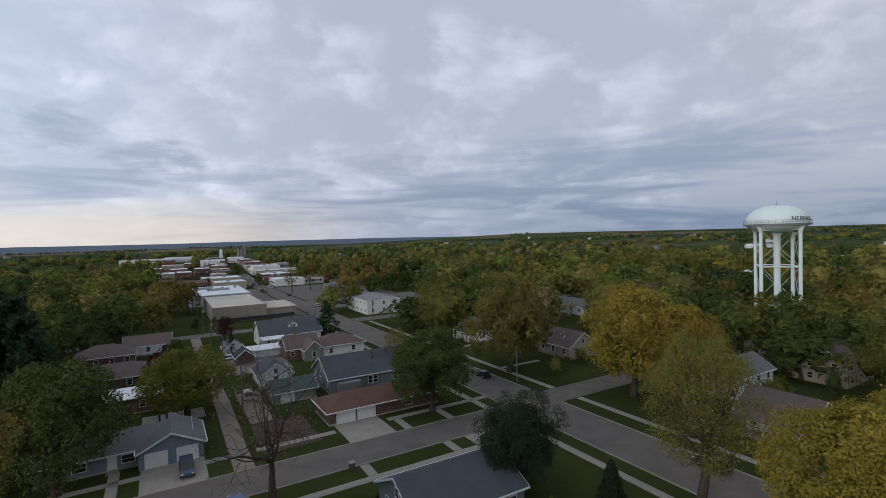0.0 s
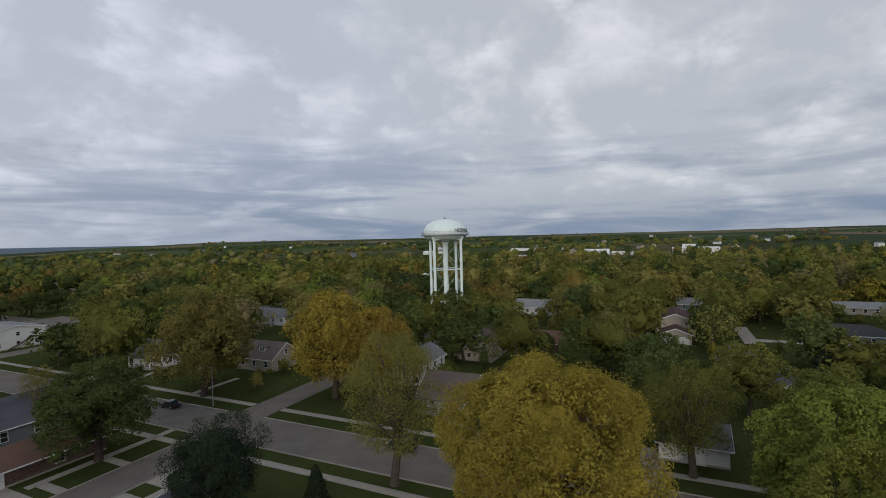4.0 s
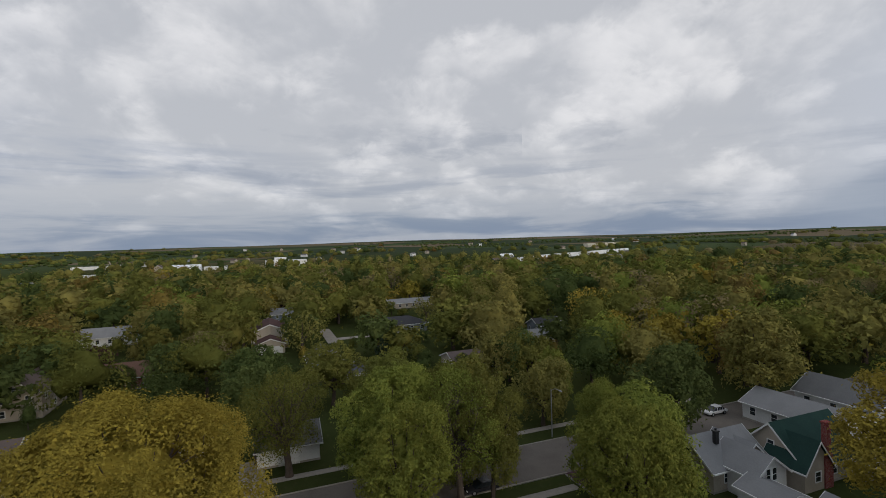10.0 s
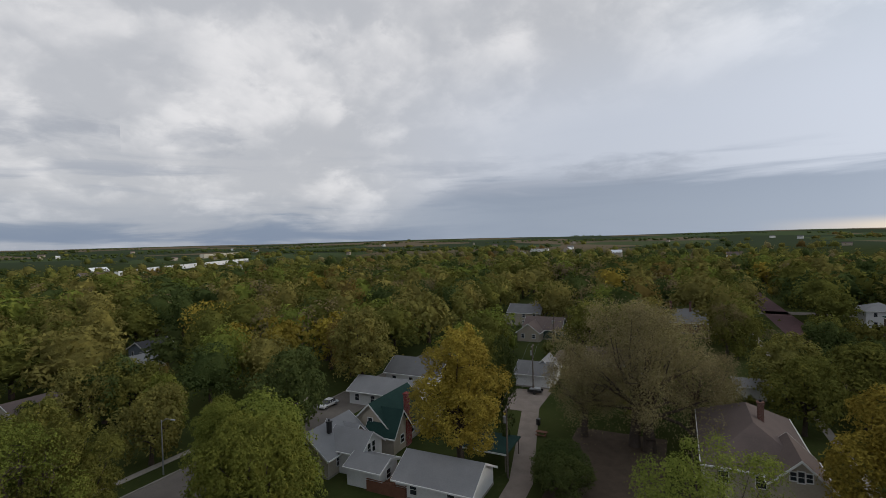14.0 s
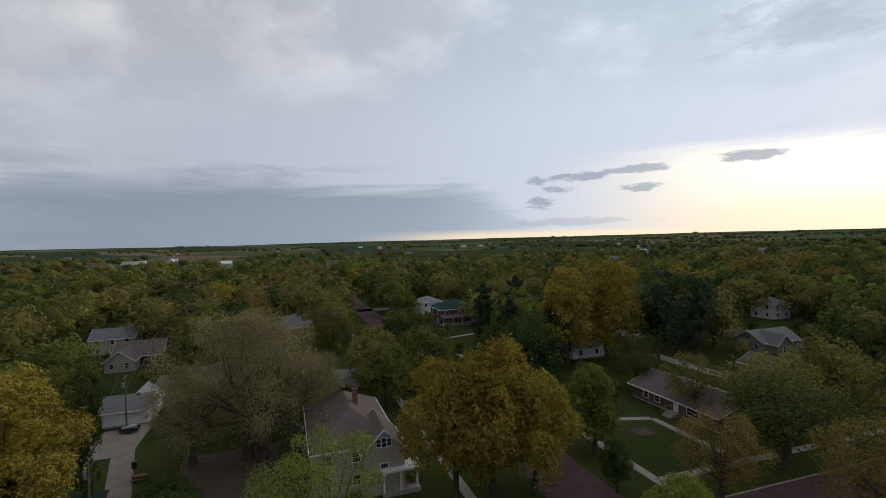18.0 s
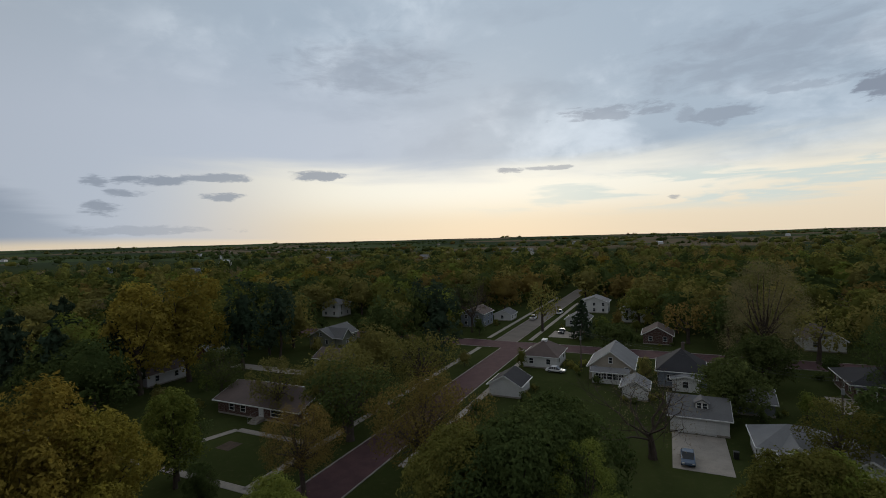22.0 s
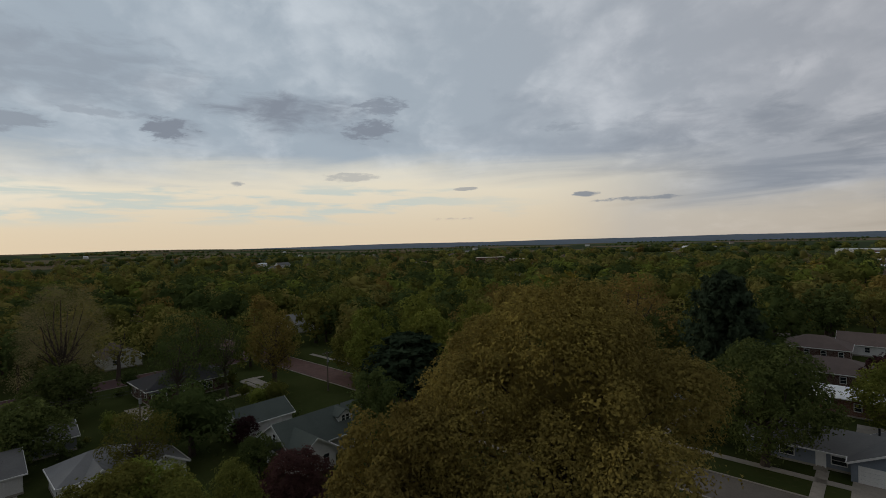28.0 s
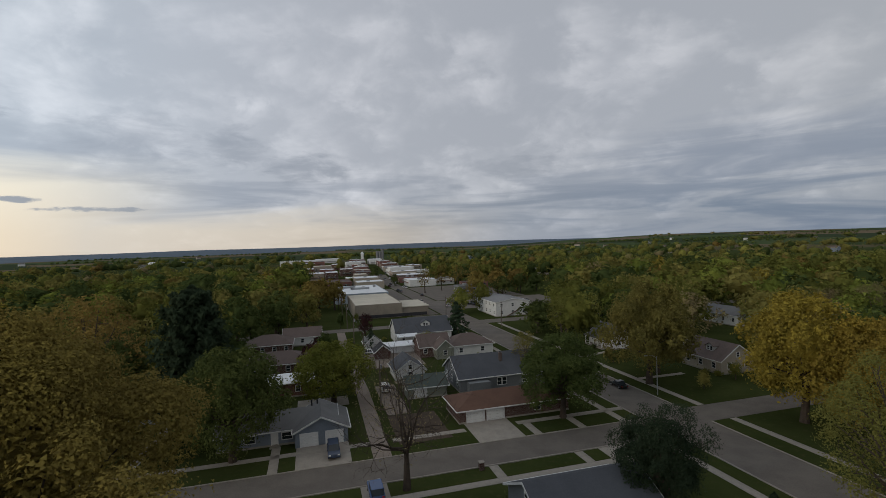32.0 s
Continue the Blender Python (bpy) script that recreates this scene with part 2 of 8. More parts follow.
def surface(name, base, other=None, rough=0.85, scale=1.0, fine=14.0, bump=0.15, metal=0.0, per_object=0.0, kind="noise"):
    """A procedural surface: two colours mixed at two scales, a fine bump, and an optional shift from object to object."""
    if name in MATS:
        return MATS[name]
    m = bpy.data.materials.new(name)
    m.use_nodes = True
    k = Nodes(m.node_tree)
    out = k.n("ShaderNodeOutputMaterial")
    b = k.n("ShaderNodeBsdfPrincipled")
    geo = k.n("ShaderNodeTexCoord")
    co = geo.outputs["Object"]
    other = other or tuple(c * 0.72 for c in base)
    big = k.noise(co, scale, 5.0, 0.6, 0.2)
    small = k.noise(co, scale * fine, 3.0, 0.6)
    fac = k.math("ADD", k.math("MULTIPLY", big, 0.65), k.math("MULTIPLY", small, 0.45))
    col = k.mix(k.ramp(fac, 0.36, 0.74), base, other)
    height = small
    if kind == "siding" or kind == "shingle" or kind == "brick":
        sep = k.n("ShaderNodeSeparateXYZ")
        k.link(co, sep.inputs[0])
        step = {"siding": 7.0, "shingle": 6.5, "brick": 12.0}[kind]
        saw = k.math("FRACT", k.math("MULTIPLY", sep.outputs[2], step))
        height = saw
        if kind == "siding":
            col = k.mix(k.math("MULTIPLY", k.math("LESS_THAN", saw, 0.12), 0.25), col, tuple(c * 0.5 for c in base))
        if kind == "brick":
            w = k.n("ShaderNodeTexBrick")
            k.link(k.vec(k.math("ADD", sep.outputs[0], sep.outputs[1]), sep.outputs[2], 0.0), w.inputs["Vector"])
            w.inputs["Scale"].default_value = 4.4
            w.inputs["Color1"].default_value = (*base, 1)
            w.inputs["Color2"].default_value = (*other, 1)
            w.inputs["Mortar"].default_value = (0.32, 0.29, 0.26, 1)
            w.inputs["Mortar Size"].default_value = 0.018
            col = k.mix(0.7, col, w.outputs["Color"])
        if kind == "shingle":
            tab = k.noise(k.vec(k.math("MULTIPLY", sep.outputs[0], 3.0), k.math("MULTIPLY", sep.outputs[1], 3.0), k.math("MULTIPLY", k.math("FLOOR", k.math("MULTIPLY", sep.outputs[2], step)), 7.0)), 1.0, 1.0)
            col = k.mix(k.math("MULTIPLY", tab, 0.5), col, other)
    if per_object:
        info = k.n("ShaderNodeObjectInfo")
        hsv = k.n("ShaderNodeHueSaturation")
        k.link(col, hsv.inputs["Color"])
        r = info.outputs["Random"]
        k.link(k.math("ADD", 0.5 - per_object * 0.16, k.math("MULTIPLY", r, per_object * 0.32)), hsv.inputs["Hue"])
        r2 = k.math("FRACT", k.math("MULTIPLY", r, 7.31))
        k.link(k.math("ADD", 1.0 - per_object, k.math("MULTIPLY", r2, per_object * 2)), hsv.inputs["Value"])
        col = hsv.outputs[0]
    k.link(col, b.inputs["Base Color"])
    b.inputs["Roughness"].default_value = rough
    b.inputs["Metallic"].default_value = metal
    b.inputs["Specular IOR Level"].default_value = 0.12 if rough > 0.75 else 0.4
    if bump:
        bm_ = k.n("ShaderNodeBump")
        bm_.inputs["Strength"].default_value = bump
        bm_.inputs["Distance"].default_value = 0.03
        k.link(height, bm_.inputs["Height"])
        k.link(bm_.outputs[0], b.inputs["Normal"])
    k.link(b.outputs[0], out.inputs[0])
    MATS[name] = m
    return m


def foliage(name, base, other, tips, shift=0.12):
    """Leaves: colour varies leaf by leaf and tree by tree, and some light comes through."""
    if name in MATS:
        return MATS[name]
    m = bpy.data.materials.new(name)
    m.use_nodes = True
    k = Nodes(m.node_tree)
    out = k.n("ShaderNodeOutputMaterial")
    geo = k.n("ShaderNodeNewGeometry")
    tc = k.n("ShaderNodeTexCoord")
    info = k.n("ShaderNodeObjectInfo")
    isl = geo.outputs["Random Per Island"]
    patch = k.noise(tc.outputs["Object"], 0.55, 3.0, 0.6)
    wide = k.noise(tc.outputs["Object"], 0.07, 2.0, 0.5)
    col = k.mix(isl, base, other)
    col = k.mix(k.ramp(patch, 0.45, 0.75), col, tips)
    spark = k.math("FRACT", k.math("MULTIPLY", isl, 17.3))
    col = k.mix(k.math("MULTIPLY", k.ramp(spark, 0.62, 0.95), 0.5), col, tuple(1.35 * c for c in tips))
    col = k.mix(k.math("MULTIPLY", k.ramp(spark, 0.4, 0.08), 0.5), col, tuple(0.6 * c for c in other))
    col = k.mix(k.ramp(wide, 0.3, 0.7), col, other)
    hsv = k.n("ShaderNodeHueSaturation")
    k.link(col, hsv.inputs["Color"])
    r = info.outputs["Random"]
    k.link(k.math("ADD", 0.5 - shift * 0.1, k.math("MULTIPLY", r, shift * 0.2)), hsv.inputs["Hue"])
    k.link(k.math("ADD", 1.0 - shift * 1.6, k.math("MULTIPLY", k.math("FRACT", k.math("MULTIPLY", r, 5.7)), shift * 3.2)), hsv.inputs["Value"])
    dif = k.n("ShaderNodeBsdfDiffuse")
    tra = k.n("ShaderNodeBsdfTranslucent")
    k.link(hsv.outputs[0], dif.inputs[0])
    k.link(hsv.outputs[0], tra.inputs[0])
    mx = k.n("ShaderNodeMixShader")
    mx.inputs[0].default_value = 0.3
    bp = k.n("ShaderNodeBump")
    bp.inputs["Strength"].default_value, bp.inputs["Distance"].default_value = 0.9, 0.5
    k.link(k.noise(tc.outputs["Object"], 1.3, 3.0, 0.65), bp.inputs["Height"])
    k.link(bp.outputs[0], dif.inputs["Normal"])
    k.link(dif.outputs[0], mx.inputs[1])
    k.link(tra.outputs[0], mx.inputs[2])
    k.link(mx.outputs[0], out.inputs[0])
    MATS[name] = m
    return m


def land_material():
    """Mown grass near by, woods and fields farther out."""
    m = bpy.data.materials.new("land")
    m.use_nodes = True
    k = Nodes(m.node_tree)
    out = k.n("ShaderNodeOutputMaterial")
    b = k.n("ShaderNodeBsdfPrincipled")
    co = k.n("ShaderNodeTexCoord").outputs["Object"]
    sep = k.n("ShaderNodeSeparateXYZ")
    k.link(co, sep.inputs[0])
    n1, n2, n3 = k.noise(co, 0.06, 5.0, 0.6), k.noise(co, 1.1, 4.0, 0.6), k.noise(co, 9.0, 3.0, 0.7)
    g = k.mix(k.ramp(n1, 0.35, 0.65), (0.034, 0.044, 0.014), (0.05, 0.06, 0.02))
    g = k.mix(k.ramp(n2, 0.52, 0.8), g, (0.068, 0.064, 0.028))
    g = k.mix(k.math("MULTIPLY", n3, 0.5), g, (0.022, 0.03, 0.01))
    dist = k.math("SQRT", k.math("ADD", k.math("MULTIPLY", sep.outputs[0], sep.outputs[0]), k.math("MULTIPLY", sep.outputs[1], sep.outputs[1])))
    vor = k.n("ShaderNodeTexVoronoi")
    k.link(co, vor.inputs["Vector"])
    vor.inputs["Scale"].default_value = 0.0026
    cell = k.n("ShaderNodeSeparateColor")
    k.link(vor.outputs["Color"], cell.inputs[0])
    f = k.mix(k.ramp(cell.outputs[0], 0.45, 0.55), (0.07, 0.095, 0.045), (0.17, 0.13, 0.09))
    f = k.mix(k.ramp(cell.outputs[1], 0.55, 0.6), f, (0.045, 0.06, 0.035))
    f = k.mix(k.math("MULTIPLY", k.noise(co, 0.02, 5.0), 0.5), f, (0.04, 0.05, 0.03))
    col = k.mix(k.ramp(dist, 700.0, 1500.0), g, f)
    k.link(col, b.inputs["Base Color"])
    b.inputs["Roughness"].default_value = 1.0
    b.inputs["Specular IOR Level"].default_value = 0.0
    bp = k.n("ShaderNodeBump")
    bp.inputs["Strength"].default_value, bp.inputs["Distance"].default_value = 0.5, 0.06
    k.link(n3, bp.inputs["Height"])
    k.link(bp.outputs[0], b.inputs["Normal"])
    k.link(b.outputs[0], out.inputs[0])
    return m


def glass_material():
    m = bpy.data.materials.new("window_glass")
    m.use_nodes = True
    b = m.node_tree.nodes["Principled BSDF"]
    b.inputs["Base Color"].default_value = (0.02, 0.025, 0.03, 1)
    b.inputs["Roughness"].default_value = 0.06
    return m


GLASS = glass_material()
LAND = land_material()
ASPHALT = surface("worn_concrete_road", (0.15, 0.132, 0.116), (0.108, 0.095, 0.084), 0.92, 0.25, 20, 0.1)
PURPLE_BRICK = surface("purple_brick_paving", (0.092, 0.05, 0.052), (0.062, 0.035, 0.038), 0.9, 0.5, 16, 0.25)
RED_BRICK_ROAD = surface("red_brick_paving", (0.135, 0.08, 0.068), (0.09, 0.055, 0.05), 0.9, 0.5, 16, 0.25)
CONCRETE = surface("pale_concrete", (0.30, 0.27, 0.235), (0.22, 0.20, 0.175), 0.9, 0.5, 12, 0.1)
GRAVEL = surface("gravel", (0.235, 0.195, 0.165), (0.165, 0.138, 0.118), 0.95, 0.4, 30, 0.4)
DIRT = surface("bare_soil", (0.085, 0.062, 0.046), (0.055, 0.042, 0.03), 0.95, 0.6, 12, 0.4)
WHITE = surface("white_paint", (0.62, 0.62, 0.61), (0.52, 0.52, 0.51), 0.6, 0.6, 10, 0.04)
WHITE_SIDING = surface("white_siding", (0.58, 0.58, 0.57), (0.5, 0.5, 0.49), 0.6, 0.5, 8, 0.3, kind="siding")
GREY_SIDING = surface("grey_siding", (0.155, 0.165, 0.175), (0.13, 0.14, 0.15), 0.7, 0.5, 8, 0.3, kind="siding")
BLUE_SIDING = surface("blue_grey_siding", (0.17, 0.2, 0.24), (0.14, 0.165, 0.2), 0.7, 0.5, 8, 0.3, kind="siding")
TAN_SIDING = surface("tan_siding", (0.34, 0.3, 0.24), (0.29, 0.25, 0.2), 0.7, 0.5, 8, 0.3, kind="siding")
GREEN_SIDING = surface("dark_green_siding", (0.022, 0.055, 0.045), (0.016, 0.04, 0.034), 0.7, 0.5, 8, 0.3, kind="siding")
SAGE_SIDING = surface("sage_siding", (0.2, 0.21, 0.17), (0.16, 0.17, 0.14), 0.7, 0.5, 8, 0.3, kind="siding")
BRICK = surface("red_brick", (0.13, 0.055, 0.04), (0.085, 0.038, 0.03), 0.9, 0.8, 12, 0.15, kind="brick")
DARK_BRICK = surface("dark_brick", (0.085, 0.042, 0.034), (0.055, 0.03, 0.026), 0.9, 0.8, 12, 0.15, kind="brick")
CHIMNEY_RED = surface("crimson_brick", (0.2, 0.035, 0.03), (0.13, 0.028, 0.026), 0.9, 0.8, 12, 0.15, kind="brick")
ROOF_GREY = surface("grey_shingle", (0.155, 0.155, 0.155), (0.115, 0.115, 0.118), 0.9, 0.35, 18, 0.3, kind="shingle")
ROOF_PALE = surface("pale_grey_shingle", (0.215, 0.217, 0.22), (0.165, 0.167, 0.172), 0.85, 0.35, 18, 0.3, kind="shingle")
ROOF_BLUE = surface("slate_blue_shingle", (0.084, 0.089, 0.1), (0.062, 0.066, 0.076), 0.9, 0.35, 18, 0.3, kind="shingle")
ROOF_DARK = surface("charcoal_shingle", (0.05, 0.05, 0.054), (0.036, 0.036, 0.04), 0.9, 0.35, 18, 0.3, kind="shingle")
ROOF_BROWN = surface("brown_shingle", (0.13, 0.1, 0.09), (0.094, 0.074, 0.068), 0.9, 0.35, 18, 0.3, kind="shingle")
ROOF_RUST = surface("rust_shingle", (0.13, 0.076, 0.056), (0.095, 0.056, 0.043), 0.9, 0.35, 18, 0.3, kind="shingle")
ROOF_GREEN = surface("dark_green_shingle", (0.02, 0.05, 0.042), (0.014, 0.034, 0.03), 0.9, 0.35, 18, 0.3, kind="shingle")
ROOF_MOSS = surface("green_grey_shingle", (0.08, 0.095, 0.086), (0.06, 0.072, 0.066), 0.9, 0.35, 18, 0.3, kind="shingle")
FLAT_ROOF = surface("pale_membrane_roof", (0.52, 0.48, 0.4), (0.42, 0.385, 0.32), 0.85, 0.1, 10, 0.05)
WHITE_ROOF = surface("white_membrane_roof", (0.66, 0.68, 0.7), (0.55, 0.57, 0.6), 0.8, 0.15, 8, 0.05)
BEIGE_WALL = surface("beige_block", (0.27, 0.235, 0.19), (0.22, 0.19, 0.155), 0.9, 0.3, 10, 0.1)
METAL = surface("galvanised_metal", (0.35, 0.36, 0.37), (0.27, 0.28, 0.29), 0.45, 1.0, 10, 0.03, 0.7)
TANK_WHITE = surface("tank_enamel", (0.62, 0.7, 0.69), (0.56, 0.64, 0.635), 0.45, 0.08, 9, 0.02)
BLACK = surface("black_paint", (0.012, 0.012, 0.013), (0.02, 0.02, 0.02), 0.4, 1.0, 8, 0.02)
WOOD = surface("weathered_pole_wood", (0.13, 0.105, 0.085), (0.085, 0.07, 0.058), 0.9, 1.0, 12, 0.3)
DECK = surface("stained_deck_wood", (0.15, 0.07, 0.045), (0.11, 0.052, 0.034), 0.8, 1.0, 12, 0.2)
RUBBER = surface("tyre_rubber", (0.012, 0.012, 0.012), None, 0.9, 3, 10, 0.1)
BARK = surface("bark", (0.075, 0.058, 0.046), (0.042, 0.033, 0.027), 0.95, 1.2, 9, 0.8)
BARK_PALE = surface("grey_bark", (0.088, 0.07, 0.058), (0.055, 0.044, 0.037), 0.95, 1.2, 9, 0.8)
LEAF = {
    "gold": foliage("golden_leaves", (0.315, 0.248, 0.044), (0.210, 0.165, 0.034), (0.378, 0.296, 0.049)),
    "olive": foliage("olive_leaves", (0.206, 0.192, 0.053), (0.147, 0.139, 0.042), (0.246, 0.222, 0.059)),
    "green": foliage("green_leaves", (0.169, 0.173, 0.042), (0.117, 0.123, 0.031), (0.226, 0.209, 0.050)),
    "fresh": foliage("fresh_green_leaves", (0.194, 0.219, 0.045), (0.141, 0.163, 0.035), (0.253, 0.259, 0.053)),
    "deep": foliage("deep_green_leaves", (0.090, 0.117, 0.037), (0.064, 0.084, 0.028), (0.121, 0.141, 0.043)),
    "bud": foliage("brown_budding_twigs", (0.27, 0.22, 0.115), (0.2, 0.165, 0.09), (0.28, 0.245, 0.1)),
    "pine": foliage("pine_needles", (0.051, 0.073, 0.043), (0.035, 0.054, 0.032), (0.065, 0.085, 0.048)),
    "plum": foliage("plum_leaves", (0.085, 0.042, 0.04), (0.06, 0.03, 0.03), (0.1, 0.052, 0.046)),
    "rust": foliage("russet_leaves", (0.247, 0.182, 0.049), (0.163, 0.122, 0.040), (0.284, 0.212, 0.055)),
}


# ---------------------------------------------------------------- mesh helpers
def facing(az):
    """Turn about z that sends local x to the compass bearing az (degrees clockwise from +y)."""
    return radians(90.0 - az)


def thing(name, x, y, az=90.0, z=0.0, label="", category="", group="", kind=""):
    ob = new(name)
    ob.empty_display_size = 0.2
    ob.matrix_world = Matrix.Translation((x, y, z)) @ Matrix.Rotation(facing(az), 4, "Z")
    return tagged(ob, label, category, group, kind)


def data_of(name, bm, material, smooth=False):
    me = bpy.data.meshes.new(name)
    bmesh.ops.recalc_face_normals(bm, faces=bm.faces)
    bm.to_mesh(me)
    bm.free()
    me.materials.append(material)
    if smooth:
        me.shade_smooth()
    return me


def part(name, bm, material, parent, label="", smooth=False, at=None):
    me = bm if isinstance(bm, bpy.types.Mesh) else data_of(name, bm, material, smooth)
    ob = new(name, me)
    ob.parent = parent
    if at is not None:
        ob.matrix_local = at
    return tagged(ob, label)


def box(bm, x0, x1, y0, y1, z0, z1, bevel=0.0):
    r = bmesh.ops.create_cube(bm, size=1.0, matrix=Matrix.Translation(((x0 + x1) / 2, (y0 + y1) / 2, (z0 + z1) / 2)) @ Matrix.Diagonal((x1 - x0, y1 - y0, z1 - z0, 1)))
    if bevel:
        es = list({e for v in r["verts"] for e in v.link_edges})
        bmesh.ops.bevel(bm, geom=es, offset=bevel, segments=1, affect="EDGES")
    return bm


def boxes(*rows, bevel=0.0):
    bm = bmesh.new()
    for r in rows:
        box(bm, *r, bevel=bevel)
    return bm


def rod(bm, a, b, r0, r1=None, sides=8):
    """A tapered rod from a to b."""
    a, b = Vector(a), Vector(b)
    d = b - a
    m = Matrix.Translation((a + b) / 2) @ d.to_track_quat("Z", "Y").to_matrix().to_4x4()
    bmesh.ops.create_cone(bm, cap_ends=True, segments=sides, radius1=r0, radius2=r0 if r1 is None else r1, depth=d.length, matrix=m)
    return bm


def rods(*rows, sides=8):
    bm = bmesh.new()
    for r in rows:
        rod(bm, *r, sides=sides)
    return bm


def prism(bm, outline, lift):
    """Closed solid: a flat outline of 3D points and the same outline moved by lift."""
    low = [bm.verts.new(p) for p in outline]
    top = [bm.verts.new(Vector(p) + Vector(lift)) for p in outline]
    bm.faces.new(low)
    bm.faces.new(top[::-1])
    n = len(low)
    for i in range(n):
        bm.faces.new((low[i], low[(i + 1) % n], top[(i + 1) % n], top[i]))
    return bm


def revolve(bm, profile, steps=32, centre=(0, 0)):
    rings = []
    for r, z in profile:
        rings.append([bm.verts.new((centre[0] + r * cos(2 * pi * i / steps), centre[1] + r * sin(2 * pi * i / steps), z)) for i in range(steps)] if r > 1e-4 else [bm.verts.new((centre[0], centre[1], z))])
    for a, b in zip(rings, rings[1:]):
        for i in range(steps):
            j = (i + 1) % steps
            if len(a) == 1:
                bm.faces.new((a[0], b[j], b[i]))
            elif len(b) == 1:
                bm.faces.new((a[i], a[j], b[0]))
            else:
                bm.faces.new((a[i], a[j], b[j], b[i]))
    return bm


# ---------------------------------------------------------------- land, roads, paving
def hill(x, y):
    """Height of the land: level town, rolling wooded hills and fields far out."""
    r = hypot(x, y)
    t = min(max((r - 900.0) / 3200.0, 0.0), 1.0)
    t = t * t * (3 - 2 * t)
    a = atan2(x, y)
    valley = 1.0 - min(1.0, max(0.0, 1.0 - abs(((a - radians(314.0) + pi) % (2 * pi)) - pi) / radians(56.0)) * 3.0)
    wave = noise.noise((3.2 * sin(a) + 5, 3.2 * cos(a), r / 1500.0))
    fine = noise.noise((x / 260.0, y / 260.0, 3.0))
    return t * valley * (35.0 + 9.0 * wave) + min(r / 3000.0, 1.0) * 4.0 * fine * (1 if r > 500 else 0)


def build_ground():
    bm = bmesh.new()
    steps, rings = 180, [0.0]
    r = 12.0
    while r < 4700.0:
        rings.append(r)
        r *= 1.085
    rings.append(4700.0)
    prev = None
    for r in rings:
        row = [bm.verts.new((r * sin(2 * pi * i / steps), r * cos(2 * pi * i / steps), hill(r * sin(2 * pi * i / steps), r * cos(2 * pi * i / steps)))) for i in range(steps)] if r else [bm.verts.new((0, 0, 0))]
        if prev:
            for i in range(steps):
                j = (i + 1) % steps
                bm.faces.new((prev[0], row[j], row[i]) if len(prev) == 1 else (prev[i], prev[j], row[j], row[i]))
        prev = row
    ob = new("ground", data_of("ground", bm, LAND, True))
    tagged(ob, "mown green lawns running out to wooded hills and fields", "ground", kind="structure")


ROADS = []  # stretches kept free of trees: x0, y0, x1, y1, half width


def strip(name, pts, width, z, material, label, category="road", thick=0.3, keep=True):
    """A flat strip along a line of points, with mitred bends and a thickness below its top."""
    bm = bmesh.new()
    ps = [Vector((p[0], p[1])) for p in pts]
    left, right = [], []
    for i, p in enumerate(ps):
        d0 = (ps[i] - ps[i - 1]).normalized() if i else (ps[1] - ps[0]).normalized()
        d1 = (ps[i + 1] - ps[i]).normalized() if i + 1 < len(ps) else d0
        d = (d0 + d1).normalized()
        nrm = Vector((-d.y, d.x)) / max(d.dot(d1), 0.5)
        left.append(p + nrm * width / 2)
        right.append(p - nrm * width / 2)
    vs = [[bm.verts.new((q.x, q.y, h)) for q in side] for h in (z, z - thick) for side in (left, right)]
    tl, tr, bl, br = vs
    for i in range(len(ps) - 1):
        bm.faces.new((tl[i], tr[i], tr[i + 1], tl[i + 1]))
        bm.faces.new((tl[i], tl[i + 1], bl[i + 1], bl[i]))
        bm.faces.new((tr[i], br[i], br[i + 1], tr[i + 1]))
    bm.faces.new((tl[0], bl[0], br[0], tr[0]))
    bm.faces.new((tl[-1], tr[-1], br[-1], bl[-1]))
    if keep:
        for a, b in zip(ps, ps[1:]):
            ROADS.append((a.x, a.y, b.x, b.y, width / 2))
    return tagged(new(name, data_of(name, bm, material)), label, category, kind="structure")


# ---------------------------------------------------------------- trees
def leaf_mesh(name, pos, nrm, size, rng, material, corners=4, thin=1.0):
    """Many small leaves, each its own island of three or four corners, at the given places."""
    n = len(pos)
    t = rng.normal(size=(n, 3))
    t -= nrm * (t * nrm).sum(1, keepdims=True)
    t /= np.linalg.norm(t, axis=1, keepdims=True) + 1e-9
    s = np.cross(nrm, t)
    a, b = size * rng.uniform(0.7, 1.3, (n, 1)), size * thin * rng.uniform(0.45, 0.85, (n, 1))
    lift = nrm * size * 0.25
    if corners == 4:
        v = np.stack([pos - t * a, pos - s * b + lift, pos + t * a, pos + s * b + lift], 1).reshape(-1, 3)
    else:
        v = np.stack([pos - t * a * 0.9 - s * b, pos + t * a * 1.2 + lift, pos - t * a * 0.5 + s * b * 1.4], 1).reshape(-1, 3)
    me = bpy.data.meshes.new(name)
    me.vertices.add(corners * n)
    me.vertices.foreach_set("co", v.astype(np.float32).ravel())
    me.loops.add(corners * n)
    me.loops.foreach_set("vertex_index", np.arange(corners * n, dtype=np.int32))
    me.polygons.add(n)
    me.polygons.foreach_set("loop_start", np.arange(0, corners * n, corners, dtype=np.int32))
    me.update(calc_edges=True)
    me.materials.append(material)
    return me


